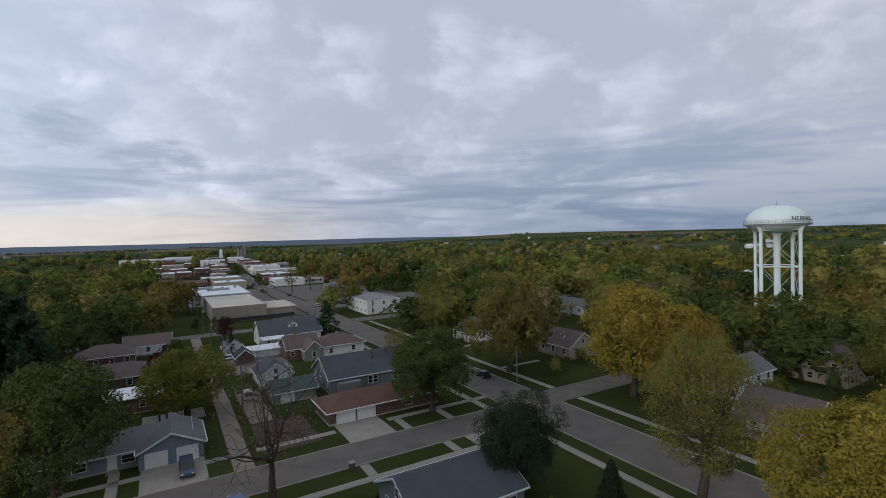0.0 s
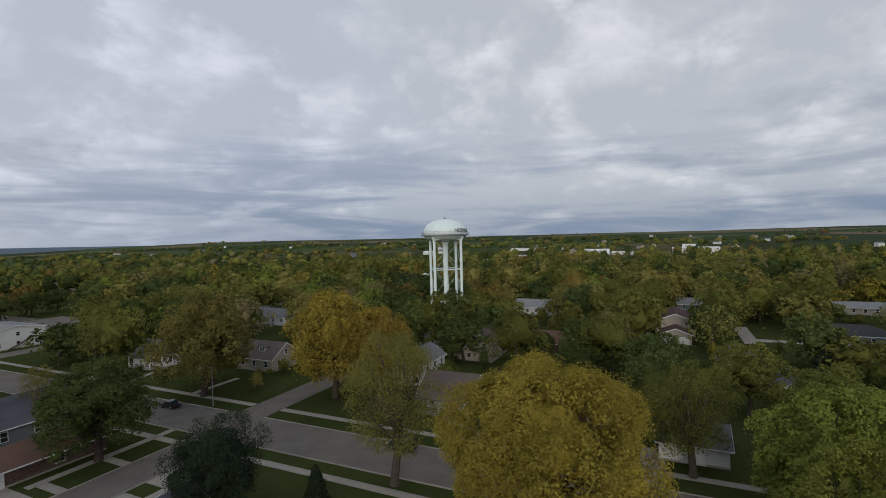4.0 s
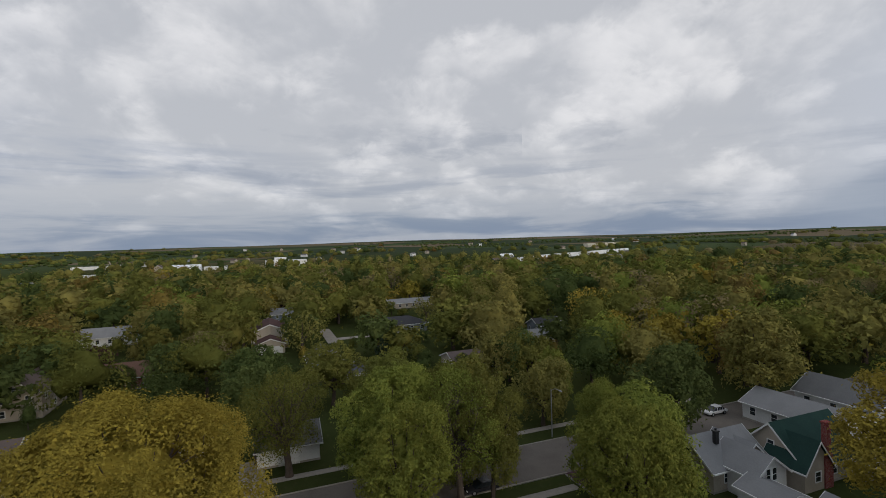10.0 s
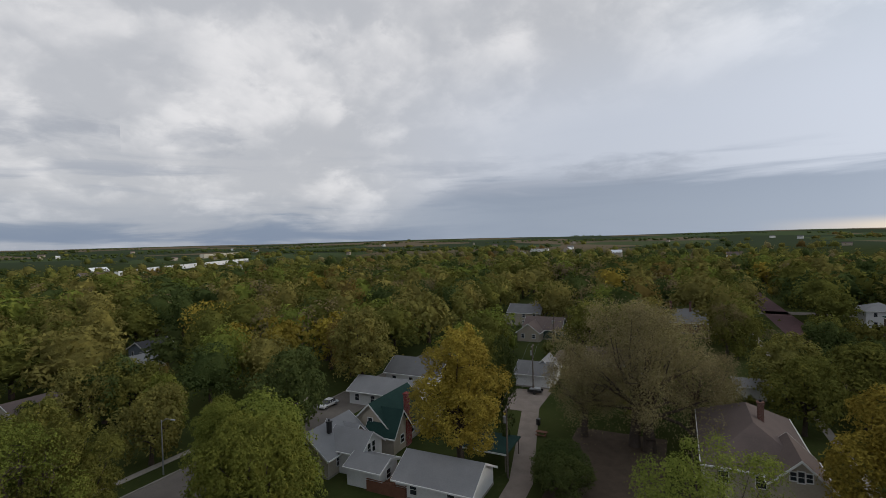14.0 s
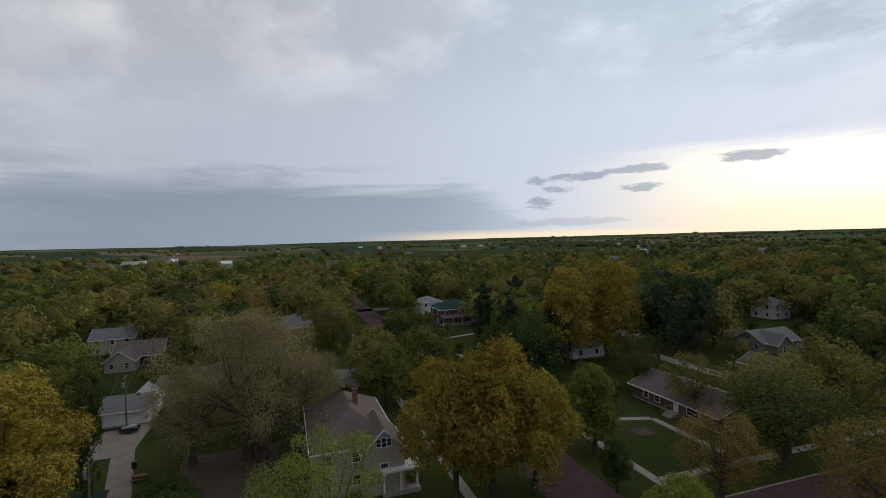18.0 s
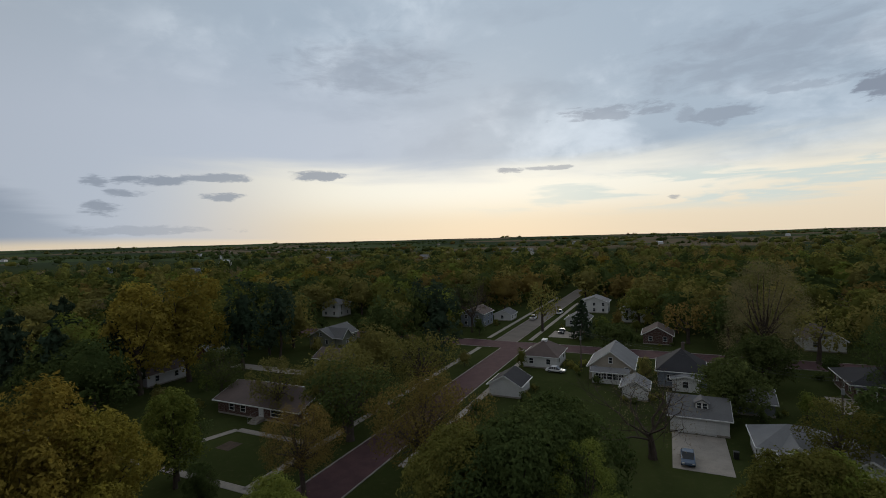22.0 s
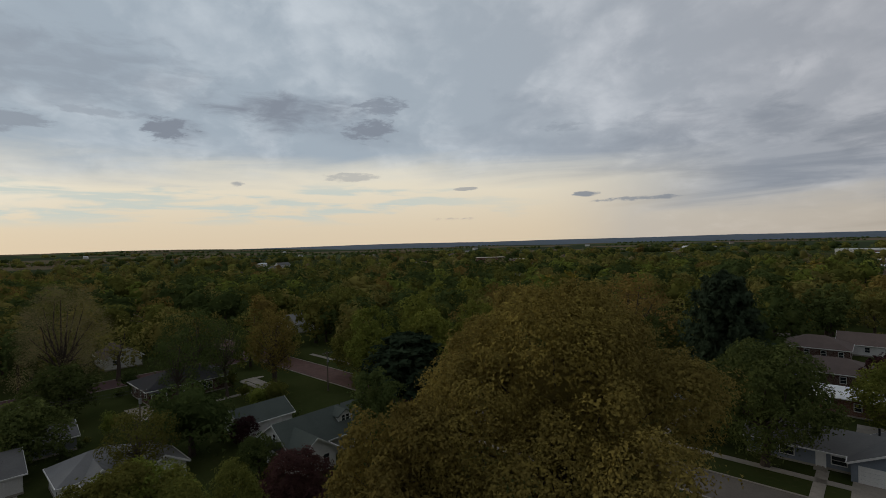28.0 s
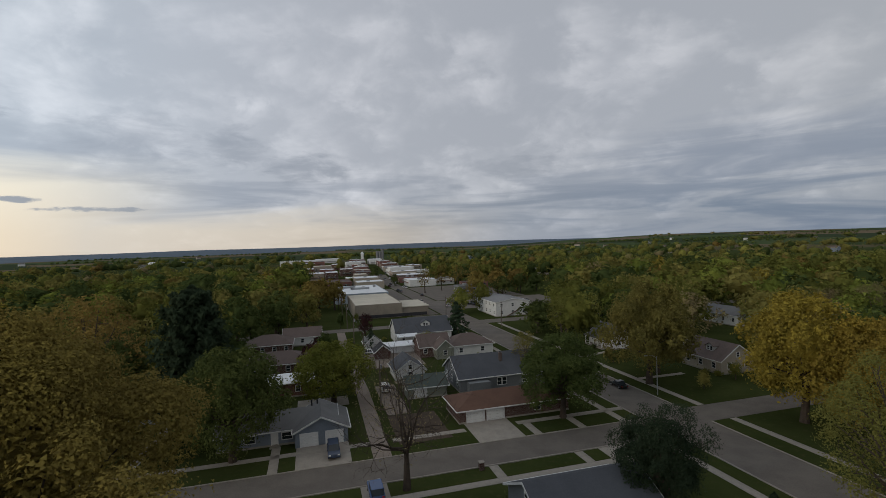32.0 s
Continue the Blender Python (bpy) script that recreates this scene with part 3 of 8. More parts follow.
def lobes_of(rng, R, z0, z1, count, size=0.32, sub=0, belly=0.3, foot=0.72, peak=1.6):
    """Clumps that make up a domed crown of radius R between z0 and z1, widest at belly; sub: smaller clumps bulging from each."""
    out = []
    k = R * size
    lean = rng.uniform(0, 6.28)
    for i in range(count):
        u = 1 - (i + 0.5) / count
        u = u ** 0.9
        a = i * 2.39996 + rng.uniform(-0.45, 0.45)
        w = max(1 - ((u - belly) / (1.04 - belly)) ** peak, 0.0) ** (1.06 / peak) if u > belly else foot + (1 - foot) * u / belly
        w *= (1 - size) * rng.uniform(0.74, 1.13) * (1 + 0.14 * sin(2 * a + lean) + 0.08 * sin(5 * a))
        r = k * rng.uniform(0.6, 1.4)
        z = z0 + k * 0.8 + u * (z1 - z0 - k * 1.75) + rng.uniform(-0.2, 0.2) * k
        out.append((np.array((R * w * cos(a), R * w * sin(a), z)), r))
    zc = z0 + (z1 - z0) * 0.42
    mid = np.array((0, 0, zc))
    small = []
    for c, r in out if sub else ():
        for _ in range(sub):
            d = rng.normal(size=3) * 0.8 + (c - mid) / R * 1.3
            d[2] += 0.45
            d /= np.linalg.norm(d)
            small.append((c + d * r * 0.72, r * rng.uniform(0.38, 0.6)))
    out.append((mid, R * 0.55))
    return out + small


def leaves_on(rng, lobes, n, inner=0.78, thick=0.3):
    """Places and facings of leaves in the outer shells of the clumps, none deep inside another clump."""
    w = np.array([l[1] ** 2 for l in lobes])
    m = int(n * 3.2)
    pick = rng.choice(len(lobes), size=m, p=w / w.sum())
    c = np.array([l[0] for l in lobes])[pick]
    r = np.array([l[1] for l in lobes])[pick][:, None]
    d = rng.normal(size=(m, 3))
    d[:, 2] += 0.3
    d /= np.linalg.norm(d, axis=1, keepdims=True)
    out = 1.06 - thick * rng.uniform(0, 1, (m, 1)) ** 1.6
    out += np.where(rng.uniform(0, 1, (m, 1)) < 0.2, rng.uniform(0.0, 0.3, (m, 1)), 0.0)
    p = c + d * r * out
    deep = np.zeros(m, bool)
    for lc, lr in lobes:
        deep |= ((p - lc) ** 2).sum(1) < (lr * inner) ** 2
    keep = np.where(~deep)[0][:n]
    nr = d[keep] + np.array((0, 0, 0.2)) + rng.normal(size=(len(keep), 3)) * 0.38
    nr /= np.linalg.norm(nr, axis=1, keepdims=True)
    return p[keep], nr


def hull_of(lobes, nu, nv, shrink):
    """A lumpy closed skin round a crown's clumps: the dense twigs and leaves behind the outer sprays."""
    c = np.array([l[0] for l in lobes])
    r = np.array([l[1] for l in lobes]) * 0.8
    mid = c.mean(0)
    vs, fs = [], []
    for j in range(nv + 1):
        th = pi * j / nv
        for i in range(nu if 0 < j < nv else 1):
            ph = 2 * pi * (i + 0.5 * (j % 2)) / nu
            d = np.array((sin(th) * cos(ph), sin(th) * sin(ph), cos(th)))
            q = c - mid
            along_d = q @ d
            miss = (q * q).sum(1) - along_d ** 2
            hit = np.where(miss < r * r, along_d + np.sqrt(np.maximum(r * r - miss, 0.0)), 0.0)
            vs.append(mid + d * max(hit.max(), r.max() * 0.6))
    row = lambda j, i: 0 if j == 0 else 1 + (nv - 1) * nu if j == nv else 1 + (j - 1) * nu + i % nu
    for j in range(nv):
        for i in range(nu):
            k = j % 2
            if j == 0:
                fs.append((row(0, 0), row(1, i), row(1, i + 1)))
            elif j == nv - 1:
                fs.append((row(j, i), row(nv, 0), row(j, i + 1)))
            else:
                fs.append((row(j, i), row(j + 1, i + k), row(j, i + 1)))
                fs.append((row(j, i + 1), row(j + 1, i + k), row(j + 1, i + 1 + k)))
    return mid + (np.array(vs) - mid) * shrink, np.array(fs, int)


def sprays_on(rng, lobes, n, per, spread, inner=0.84, thick=0.3, holes=0.05):
    """Leaves gathered in small domed sprays over the outer shells of the clumps."""
    c, d = leaves_on(rng, lobes, max(int(n / per / (1.0 - holes)), 10), inner, thick)
    wave = 5.5 / np.abs(c).max()
    a = rng.uniform(0, 6.28, 6)
    field = sum(np.sin(wave * f * (c @ v) + ph) for f, v, ph in zip((1.0, 1.3, 1.7, 2.3, 2.9, 3.6), rng.normal(size=(6, 3)), a))
    solid = field > np.quantile(field, holes)
    c, d = c[solid], d[solid]
    k = len(c)
    d = d + np.array((0, 0, 0.25))
    d /= np.linalg.norm(d, axis=1, keepdims=True)
    wide = rng.uniform(0.55, 1.5, (k, 1, 1)) * spread
    off = rng.normal(size=(k, per, 3)) * wide
    off -= d[:, None, :] * (off * d[:, None, :]).sum(2, keepdims=True) * 0.75
    fall = (off ** 2).sum(2, keepdims=True) / (wide * 2.6)
    pos = c[:, None, :] + off - d[:, None, :] * fall
    nrm = d[:, None, :] + off / (wide * 2.4) + rng.normal(size=off.shape) * 0.32
    nrm /= np.linalg.norm(nrm, axis=2, keepdims=True)
    return pos.reshape(-1, 3), nrm.reshape(-1, 3)


def tri_leaves(pos, nrm, size, rng):
    """Corner places of three-cornered leaves."""
    n = len(pos)
    t = rng.normal(size=(n, 3))
    t -= nrm * (t * nrm).sum(1, keepdims=True)
    t /= np.linalg.norm(t, axis=1, keepdims=True) + 1e-9
    s = np.cross(nrm, t)
    a, b = size * rng.uniform(0.6, 1.3, (n, 1)), size * rng.uniform(0.45, 0.9, (n, 1))
    return np.stack([pos - t * a * 0.9 - s * b, pos + t * a * 1.2 + nrm * size * 0.25, pos - t * a * 0.5 + s * b * 1.4], 1).reshape(-1, 3)


def crown_mesh(name, leaf_v, core_v, core_f, material):
    """One mesh of loose leaves and the smooth dense skins behind them."""
    n = len(leaf_v) // 3
    v = np.concatenate((leaf_v, core_v)).astype(np.float32)
    f = np.concatenate((np.arange(3 * n).reshape(-1, 3), np.asarray(core_f, int).reshape(-1, 3) + 3 * n)).astype(np.int32)
    me = bpy.data.meshes.new(name)
    me.vertices.add(len(v))
    me.vertices.foreach_set("co", v.ravel())
    me.loops.add(3 * len(f))
    me.loops.foreach_set("vertex_index", f.ravel())
    me.polygons.add(len(f))
    me.polygons.foreach_set("loop_start", np.arange(0, 3 * len(f), 3, dtype=np.int32))
    me.update(calc_edges=True)
    flat = np.zeros(len(f), bool)
    flat[n:] = True
    me.polygons.foreach_set("use_smooth", flat)
    me.materials.append(material)
    return me


def layered(name, rng, lobes, n, size, hue, per, spread, inner, thick):
    """A crown of leaf sprays over a sparser inner layer of larger leaves and a small dense heart."""
    p, nr = sprays_on(rng, lobes, n, per, spread, inner, thick, 0.22)
    core = [(c, r * 0.74) for c, r in lobes]
    q, qn = sprays_on(rng, core, n // 4, per, spread, 0.6, 0.3, 0.0)
    size = np.concatenate((np.full((len(p), 1), size), np.full((len(q), 1), size * 1.5)))
    return crown_mesh(name, tri_leaves(np.concatenate((p, q)), np.concatenate((nr, qn)), size, rng), *hull_of(lobes, 12, 8, 0.5), LEAF[hue])


def gnarled(rng, girth, reach):
    """A leafless old tree: a short thick trunk, crooked limbs that spread wide, and forking twigs."""
    bm = bmesh.new()

    def grow(p, d, length, g, level):
        steps = 4 if level < 2 else 3
        for _ in range(steps):
            d = (d + Vector(rng.normal(size=3)) * (0.3 if level else 0.12) + Vector((0, 0, 0.09 if level else 0.3))).normalized()
            q = p + d * length / steps
            rod(bm, p, q, g, g * 0.84, 7 if level < 2 else 4 if level < 3 else 3)
            p, g = q, g * 0.84
            if level and level < 4:
                side = (d + Vector(rng.normal(size=3)) * 0.9).normalized()
                grow(p, side, length * rng.uniform(0.45, 0.7), g * 0.55, level + 1)
        if level < 4:
            for _ in range(2 if level else 0):
                grow(p, (d + Vector(rng.normal(size=3)) * 0.55).normalized(), length * 0.6, g * 0.7, level + 1)
        return p, g

    p, g = grow(Vector((0, 0, -0.3)), Vector((0, 0, 1)), 3.2, girth, 0)
    for i in range(6):
        a = i * 2 * pi / 6 + rng.uniform(-0.4, 0.4)
        grow(p - Vector((0, 0, rng.uniform(0, 0.8))), Vector((cos(a), sin(a), rng.uniform(0.35, 1.1))).normalized(), reach * rng.uniform(0.7, 0.95), g * 0.62, 1)
    return bm


def limbs(rng, R, z0, z1, lobes, girth, fork=0.3, twigs=0):
    """A tapered trunk that forks into limbs reaching into the clumps."""
    bm = bmesh.new()
    top = z0 + (z1 - z0) * fork
    bend = Vector((rng.uniform(-0.3, 0.3), rng.uniform(-0.3, 0.3), 0))
    p = [Vector((0, 0, -0.3)), Vector((0, 0, 0.6)), Vector((0, 0, top * 0.55)) + bend, Vector((0, 0, top)) + bend * 0.6]
    rr = [girth * 1.35, girth, girth * 0.85, girth * 0.7]
    for i in range(3):
        rod(bm, p[i], p[i + 1], rr[i], rr[i + 1], 8)
    for c, r in lobes:
        end = Vector(c)
        start = p[2].lerp(p[3], rng.uniform(0.2, 1.0))
        mid = start.lerp(end, 0.5) + Vector((rng.uniform(-1, 1), rng.uniform(-1, 1), rng.uniform(-0.2, 0.8))) * R * 0.07
        g = girth * rng.uniform(0.28, 0.45)
        rod(bm, start, mid, g, g * 0.6, 4)
        rod(bm, mid, end, g * 0.6, g * 0.15, 3)
        for _ in range(twigs):
            s = mid.lerp(end, rng.uniform(0.1, 1.0))
            d = Vector(rng.normal(size=3))
            d.z = abs(d.z) * 0.8
            e = s + d.normalized() * r * rng.uniform(0.7, 1.3)
            m2 = s.lerp(e, 0.55) + Vector(rng.normal(size=3)) * r * 0.12
            rod(bm, s, m2, g * 0.22, g * 0.13, 4)
            rod(bm, m2, e, g * 0.13, g * 0.05, 3)
            for _ in range(3):
                q = m2 + Vector(rng.normal(size=3)).normalized() * r * rng.uniform(0.3, 0.7)
                rod(bm, m2.lerp(e, rng.uniform(0, 0.8)), q, g * 0.09, g * 0.035, 3)
    return bm


TREE_MESH = {}


def tree_meshes(form, seed, hue, full, slim=1.0):
    """Meshes of one tree of crown radius 5 and height 10 times slim: trunk and crown."""
    key = (form, seed, hue, full, slim)
    if key in TREE_MESH:
        return TREE_MESH[key]
    rng = np.random.default_rng(seed * 17 + len(form))
    bark = BARK
    thin, crown = 1.0, None
    if form in ("round", "tall", "open", "dome"):
        z1 = 10.0 * slim
        z0 = z1 * {"round": 0.17, "tall": 0.12, "open": 0.22, "dome": 0.03}[form]
        count = {0: 14, 1: 22, 2: 28, 3: 30}[full]
        lob = lobes_of(rng, 5.0, z0, z1, count, {0: 0.38, 1: 0.33, 2: 0.31, 3: 0.3}[full] * (0.8 if form == "open" else 1.0), {0: 2, 1: 5, 2: 5, 3: 4}[full],
                       {"dome": 0.14, "tall": 0.36, "open": 0.42, "round": 0.42}[form], {"dome": 1.0, "tall": 0.65, "open": 0.42, "round": 0.62}[form], 1.3 if form == "dome" else 1.6)
        n = int({0: 900, 1: 5000, 2: 18000, 3: 120000}[full] * (0.6 + 0.4 * slim))
        size = {0: 0.34, 1: 0.185, 2: 0.104, 3: 0.044}[full]
        if form == "open":
            n, size, bark = int(n * 0.8), size * 0.72, BARK_PALE
        if hue == "bud":
            thin, n, size = 0.9, max(int(n * 4.0), 26000), 0.05
        if hue == "bud" or form == "open":
            p, nr = leaves_on(rng, lob, n, 0.0 if hue == "bud" else 0.4, 0.95 if hue == "bud" else 0.65)
        else:
            crown = layered("crown", rng, lob, n, size, hue, 11, {0: 0.5, 1: 0.4, 2: 0.26, 3: 0.15}[full], 0.8, 0.42)
        trunk = limbs(rng, 5.0, z0, z1, lob[:count] if full else lob[:count:3], 0.34, 0.26, {0: 0, 1: 0, 2: 1, 3: 1}[full] + (2 if form == "open" and full else 0))
    elif form == "bare":
        lob = lobes_of(rng, 5.0, 2.2, 10.0, 24, 0.3)
        p, nr = leaves_on(rng, lob, 900, 0.0)
        size, thin = 0.1, 0.4
        trunk = gnarled(rng, 0.42, 5.4)
    else:  # conifer: whorls of drooping boughs
        ps, ns = [], []
        levels = {0: 9, 1: 20, 2: 26}[full]
        per = {0: 7, 1: 13, 2: 16}[full]
        each = {0: 14, 1: 40, 2: 80}[full]
        trunk = bmesh.new()
        rod(trunk, (0, 0, -0.3), (0, 0, 9.8), 0.3, 0.03, 8)
        for i in range(levels):
            t = i / (levels - 1)
            z = 1.0 + 8.7 * t
            reach = 5.0 * ((1 - t) ** (0.66 if form == "spruce" else 0.42)) * rng.uniform(0.8, 1.1) + 0.15
            if form == "pine":
                reach *= 0.6 + 0.4 * sin(i * 2.1) ** 2
            for j in range(per):
                a = 2 * pi * j / per + i * 0.7 + rng.uniform(-0.2, 0.2)
                L = reach * rng.uniform(0.8, 1.15)
                s = rng.uniform(0.12, 1.0, each) ** 0.7
                drop = -0.10 if form == "spruce" else 0.12
                q = np.stack([cos(a) * L * s, sin(a) * L * s, z + drop * L * s + 0.1 * L * s * s], 1)
                q += rng.normal(size=q.shape) * np.array((0.16, 0.16, 0.09)) * (0.5 + L * 0.25)
                ps.append(q)
                ns.append(np.tile((cos(a) * 0.5, sin(a) * 0.5, 0.8), (each, 1)) + rng.normal(size=(each, 3)) * 0.45)
                if full and j % 2 == 0:
                    rod(trunk, (0, 0, z), (cos(a) * L * 0.8, sin(a) * L * 0.8, z + drop * L * 0.8), 0.05, 0.015, 4)
        p, nr = np.concatenate(ps), np.concatenate(ns)
        nr /= np.linalg.norm(nr, axis=1, keepdims=True)
        size = {0: 0.7, 1: 0.36, 2: 0.23}[full]
        thin = 0.7
    if not crown:
        crown = leaf_mesh("crown", p, nr, size, rng, LEAF[hue], 4 if thin < 0.3 else 3, thin)
    TREE_MESH[key] = (data_of("trunk", trunk, bark), crown)
    return TREE_MESH[key]


TREE_AT = []
TREE_WORDS = {
    "gold": "golden yellow spring foliage", "olive": "olive green spring foliage", "green": "mid green foliage", "fresh": "bright fresh green foliage",
    "deep": "deep green foliage", "bud": "bare brown budding twigs", "pine": "dark green needles", "plum": "dark plum red foliage", "rust": "russet brown new foliage",
}
FORM_WORDS = {"round": "broad round street tree", "tall": "tall full-crowned tree", "dome": "very broad domed shade tree", "open": "open-crowned half-leafed tree", "bare": "gnarled leafless old tree", "spruce": "pointed spruce", "pine": "spreading pine"}


def tree(x, y, height, radius, hue="green", form="round", full=1, seed=None, name="tree"):
    if seed is None:
        seed = int(abs(x * 3 + y * 7)) % {0: 3, 1: 3, 2: 6, 3: 1}[full]
    slim = 1.0
    if form in ("round", "tall", "open", "dome"):
        slim = min((0.8, 1.05, 1.35, 1.7), key=lambda v: abs(v - height / radius / 2))
    trunk, crown = tree_meshes(form, seed, hue, full, slim)
    turn = (abs(x * 13.7 + y * 5.3)) % 6.28
    ob = new(name)
    ob.empty_display_size = 0.2
    ob.matrix_world = Matrix.Translation((x, y, max(hill(x, y), 0.0))) @ Matrix.Rotation(turn, 4, "Z") @ Matrix.Diagonal((radius / 5.0, radius / 5.0, height / 10.0 / slim, 1))
    tagged(ob, f"{FORM_WORDS[form]} with {TREE_WORDS[hue]}", "tree", "town trees")
    part("trunk", trunk, None, ob)
    part("crown", crown, None, ob)
    TREE_AT.append((x, y, radius))
    return ob
# ---------------------------------------------------------------- houses
SHARED = {}


def shared(key, make, material, smooth=False):
    if key not in SHARED:
        SHARED[key] = data_of(key[0], make(), material, smooth)
    return SHARED[key]


def window(parent, x, z, y, w, h, turn, trim=None, simple=False):
    """A sash window on a wall: outward along local -y after the turn about z."""
    trim = trim or WHITE
    at = Matrix.Rotation(turn, 4, "Z") @ Matrix.Translation((x, y, z))
    f = 0.11

    def frame_mesh():
        return boxes((-w / 2 - f, w / 2 + f, -0.06, 0.02, h / 2, h / 2 + f), (-w / 2 - f, w / 2 + f, -0.09, 0.02, -h / 2 - f, -h / 2),
                     (-w / 2 - f, -w / 2, -0.06, 0.02, -h / 2, h / 2), (w / 2, w / 2 + f, -0.06, 0.02, -h / 2, h / 2), (-w / 2, w / 2, -0.04, 0.02, -0.03, 0.03))

    win = part("window", shared(("window_frame", round(w, 2), round(h, 2), trim.name), frame_mesh, trim), None, parent, at=at)
    part("pane", shared(("pane", round(w, 2), round(h, 2)), lambda: boxes((-w / 2, w / 2, -0.02, 0.015, -h / 2, h / 2)), GLASS), None, win)
    return win


def roof_gable(L, W, eave, rise, over=0.45, thick=0.16):
    """Two thick slopes with the ridge along x."""
    bm = bmesh.new()
    k = rise / (W / 2)
    hx, hy = L / 2 + over, W / 2 + over
    ze, zr = eave - over * k, eave + rise
    for s in (1, -1):
        prism(bm, [(-hx, s * hy, ze), (hx, s * hy, ze), (hx, 0, zr), (-hx, 0, zr)], (0, 0, thick))
    return bm


def roof_hip(L, W, eave, rise, over=0.5, thick=0.16):
    bm = bmesh.new()
    hx, hy = L / 2 + over, W / 2 + over
    r = max(hx - hy, 0.0)
    z0, z1 = eave, eave + rise
    a = [(-hx, -hy), (hx, -hy), (hx, hy), (-hx, hy)]
    low = [bm.verts.new((*p, z0 - thick)) for p in a]
    top = [bm.verts.new((*p, z0)) for p in a]
    p, q = bm.verts.new((-r, 0, z1)), bm.verts.new((r + 1e-3, 0, z1))
    bm.faces.new(low[::-1])
    for i in range(4):
        j = (i + 1) % 4
        bm.faces.new((low[i], low[j], top[j], top[i]))
    bm.faces.new((top[0], top[1], q, p))
    bm.faces.new((top[2], top[3], p, q))
    bm.faces.new((top[1], top[2], q))
    bm.faces.new((top[3], top[0], p))
    return bm


def walls_solid(L, W, eave, rise, gable=True):
    bm = bmesh.new()
    if gable:
        return prism(bm, [(-L / 2, -W / 2, 0), (-L / 2, W / 2, 0), (-L / 2, W / 2, eave), (-L / 2, 0, eave + rise), (-L / 2, -W / 2, eave)], (L, 0, 0))
    return box(bm, -L / 2, L / 2, -W / 2, W / 2, 0, eave)


def windows_round(ob, L, W, eave, storeys, trim, skip="", gap=3.2, rise=0.0, gable=True):
    """Rows of windows on the four walls; skip names walls that have none (s n e w: -y +y +x -x)."""
    for side, turn, length, off in (("s", 0, L, W / 2), ("n", pi, L, W / 2), ("e", pi / 2, W, L / 2), ("w", -pi / 2, W, L / 2)):
        if side in skip:
            continue
        n = max(int((length - 1.2) // gap), 1)
        for s in range(storeys):
            zc = eave * (s + 0.58) / storeys
            for i in range(n):
                window(ob, (i + 0.5) * length / n - length / 2, zc, -off, 0.95, 1.25, turn, trim)
        if gable and side in "ew" and rise > 2.2:
            window(ob, 0, eave + rise * 0.32, -off, 0.8, 1.0, turn, trim)


def chimney(ob, x, y, z0, z1, material=None, w=0.7):
    bm = boxes((x - w / 2, x + w / 2, y - w / 2, y + w / 2, z0, z1), (x - w / 2 - 0.08, x + w / 2 + 0.08, y - w / 2 - 0.08, y + w / 2 + 0.08, z1, z1 + 0.18))
    c = part("chimney", bm, material or BRICK, ob)
    part("flue", rods(((x, y, z1), (x, y, z1 + 0.45), 0.14)), ROOF_DARK, c)


def door(ob, x, y, turn=0.0, w=0.95, h=2.05, material=None, z=0.15):
    at = Matrix.Rotation(turn, 4, "Z") @ Matrix.Translation((x, y, z))
    d = part("door", boxes((-w / 2, w / 2, -0.05, 0.02, 0, h), bevel=0.015), material or WHITE, ob, at=at)
    part("door_frame", boxes((-w / 2 - 0.12, -w / 2, -0.08, 0.02, 0, h + 0.12), (w / 2, w / 2 + 0.12, -0.08, 0.02, 0, h + 0.12), (-w / 2, w / 2, -0.08, 0.02, h, h + 0.12)), WHITE, d)
    part("step", boxes((-w / 2 - 0.3, w / 2 + 0.3, -1.2, -0.06, -0.15, 0.0)), CONCRETE, d)


def garage_door(ob, x, y, turn=0.0, w=2.6, h=2.15):
    at = Matrix.Rotation(turn, 4, "Z") @ Matrix.Translation((x, y, 0.02))
    d = part("garage_door", boxes((-w / 2 - 0.12, -w / 2, -0.1, 0.02, 0, h + 0.12), (w / 2, w / 2 + 0.12, -0.1, 0.02, 0, h + 0.12), (-w / 2, w / 2, -0.1, 0.02, h, h + 0.12)), WHITE, ob, at=at)
    for i in range(4):
        part("panel", shared(("panel", w, h), lambda: boxes((-w / 2, w / 2, -0.05, 0.01, 0.01, h / 4 - 0.015), bevel=0.012), WHITE), None, d, at=Matrix.Translation((0, 0, i * h / 4)))


def gutters(ob, L, W, eave, rise, over=0.45, material=None):
    k = rise / (W / 2)
    z = eave - over * k
    for s in (-1, 1):
        y = s * (W / 2 + over + 0.06)
        part("gutter", boxes((-L / 2 - over, L / 2 + over, y - 0.07, y + 0.07, z - 0.02, z + 0.16)), material or WHITE, ob)
    for s in (-1, 1):
        bm = bmesh.new()
        x = s * (L / 2 + over + 0.02)
        for t in (-1, 1):
            prism(bm, [(x, t * (W / 2 + over), z - 0.12), (x, t * (W / 2 + over), z + 0.17), (x, 0, eave + rise + 0.17), (x, 0, eave + rise - 0.12)], (s * 0.05, 0, 0))
        part("bargeboard", bm, material or WHITE, ob)


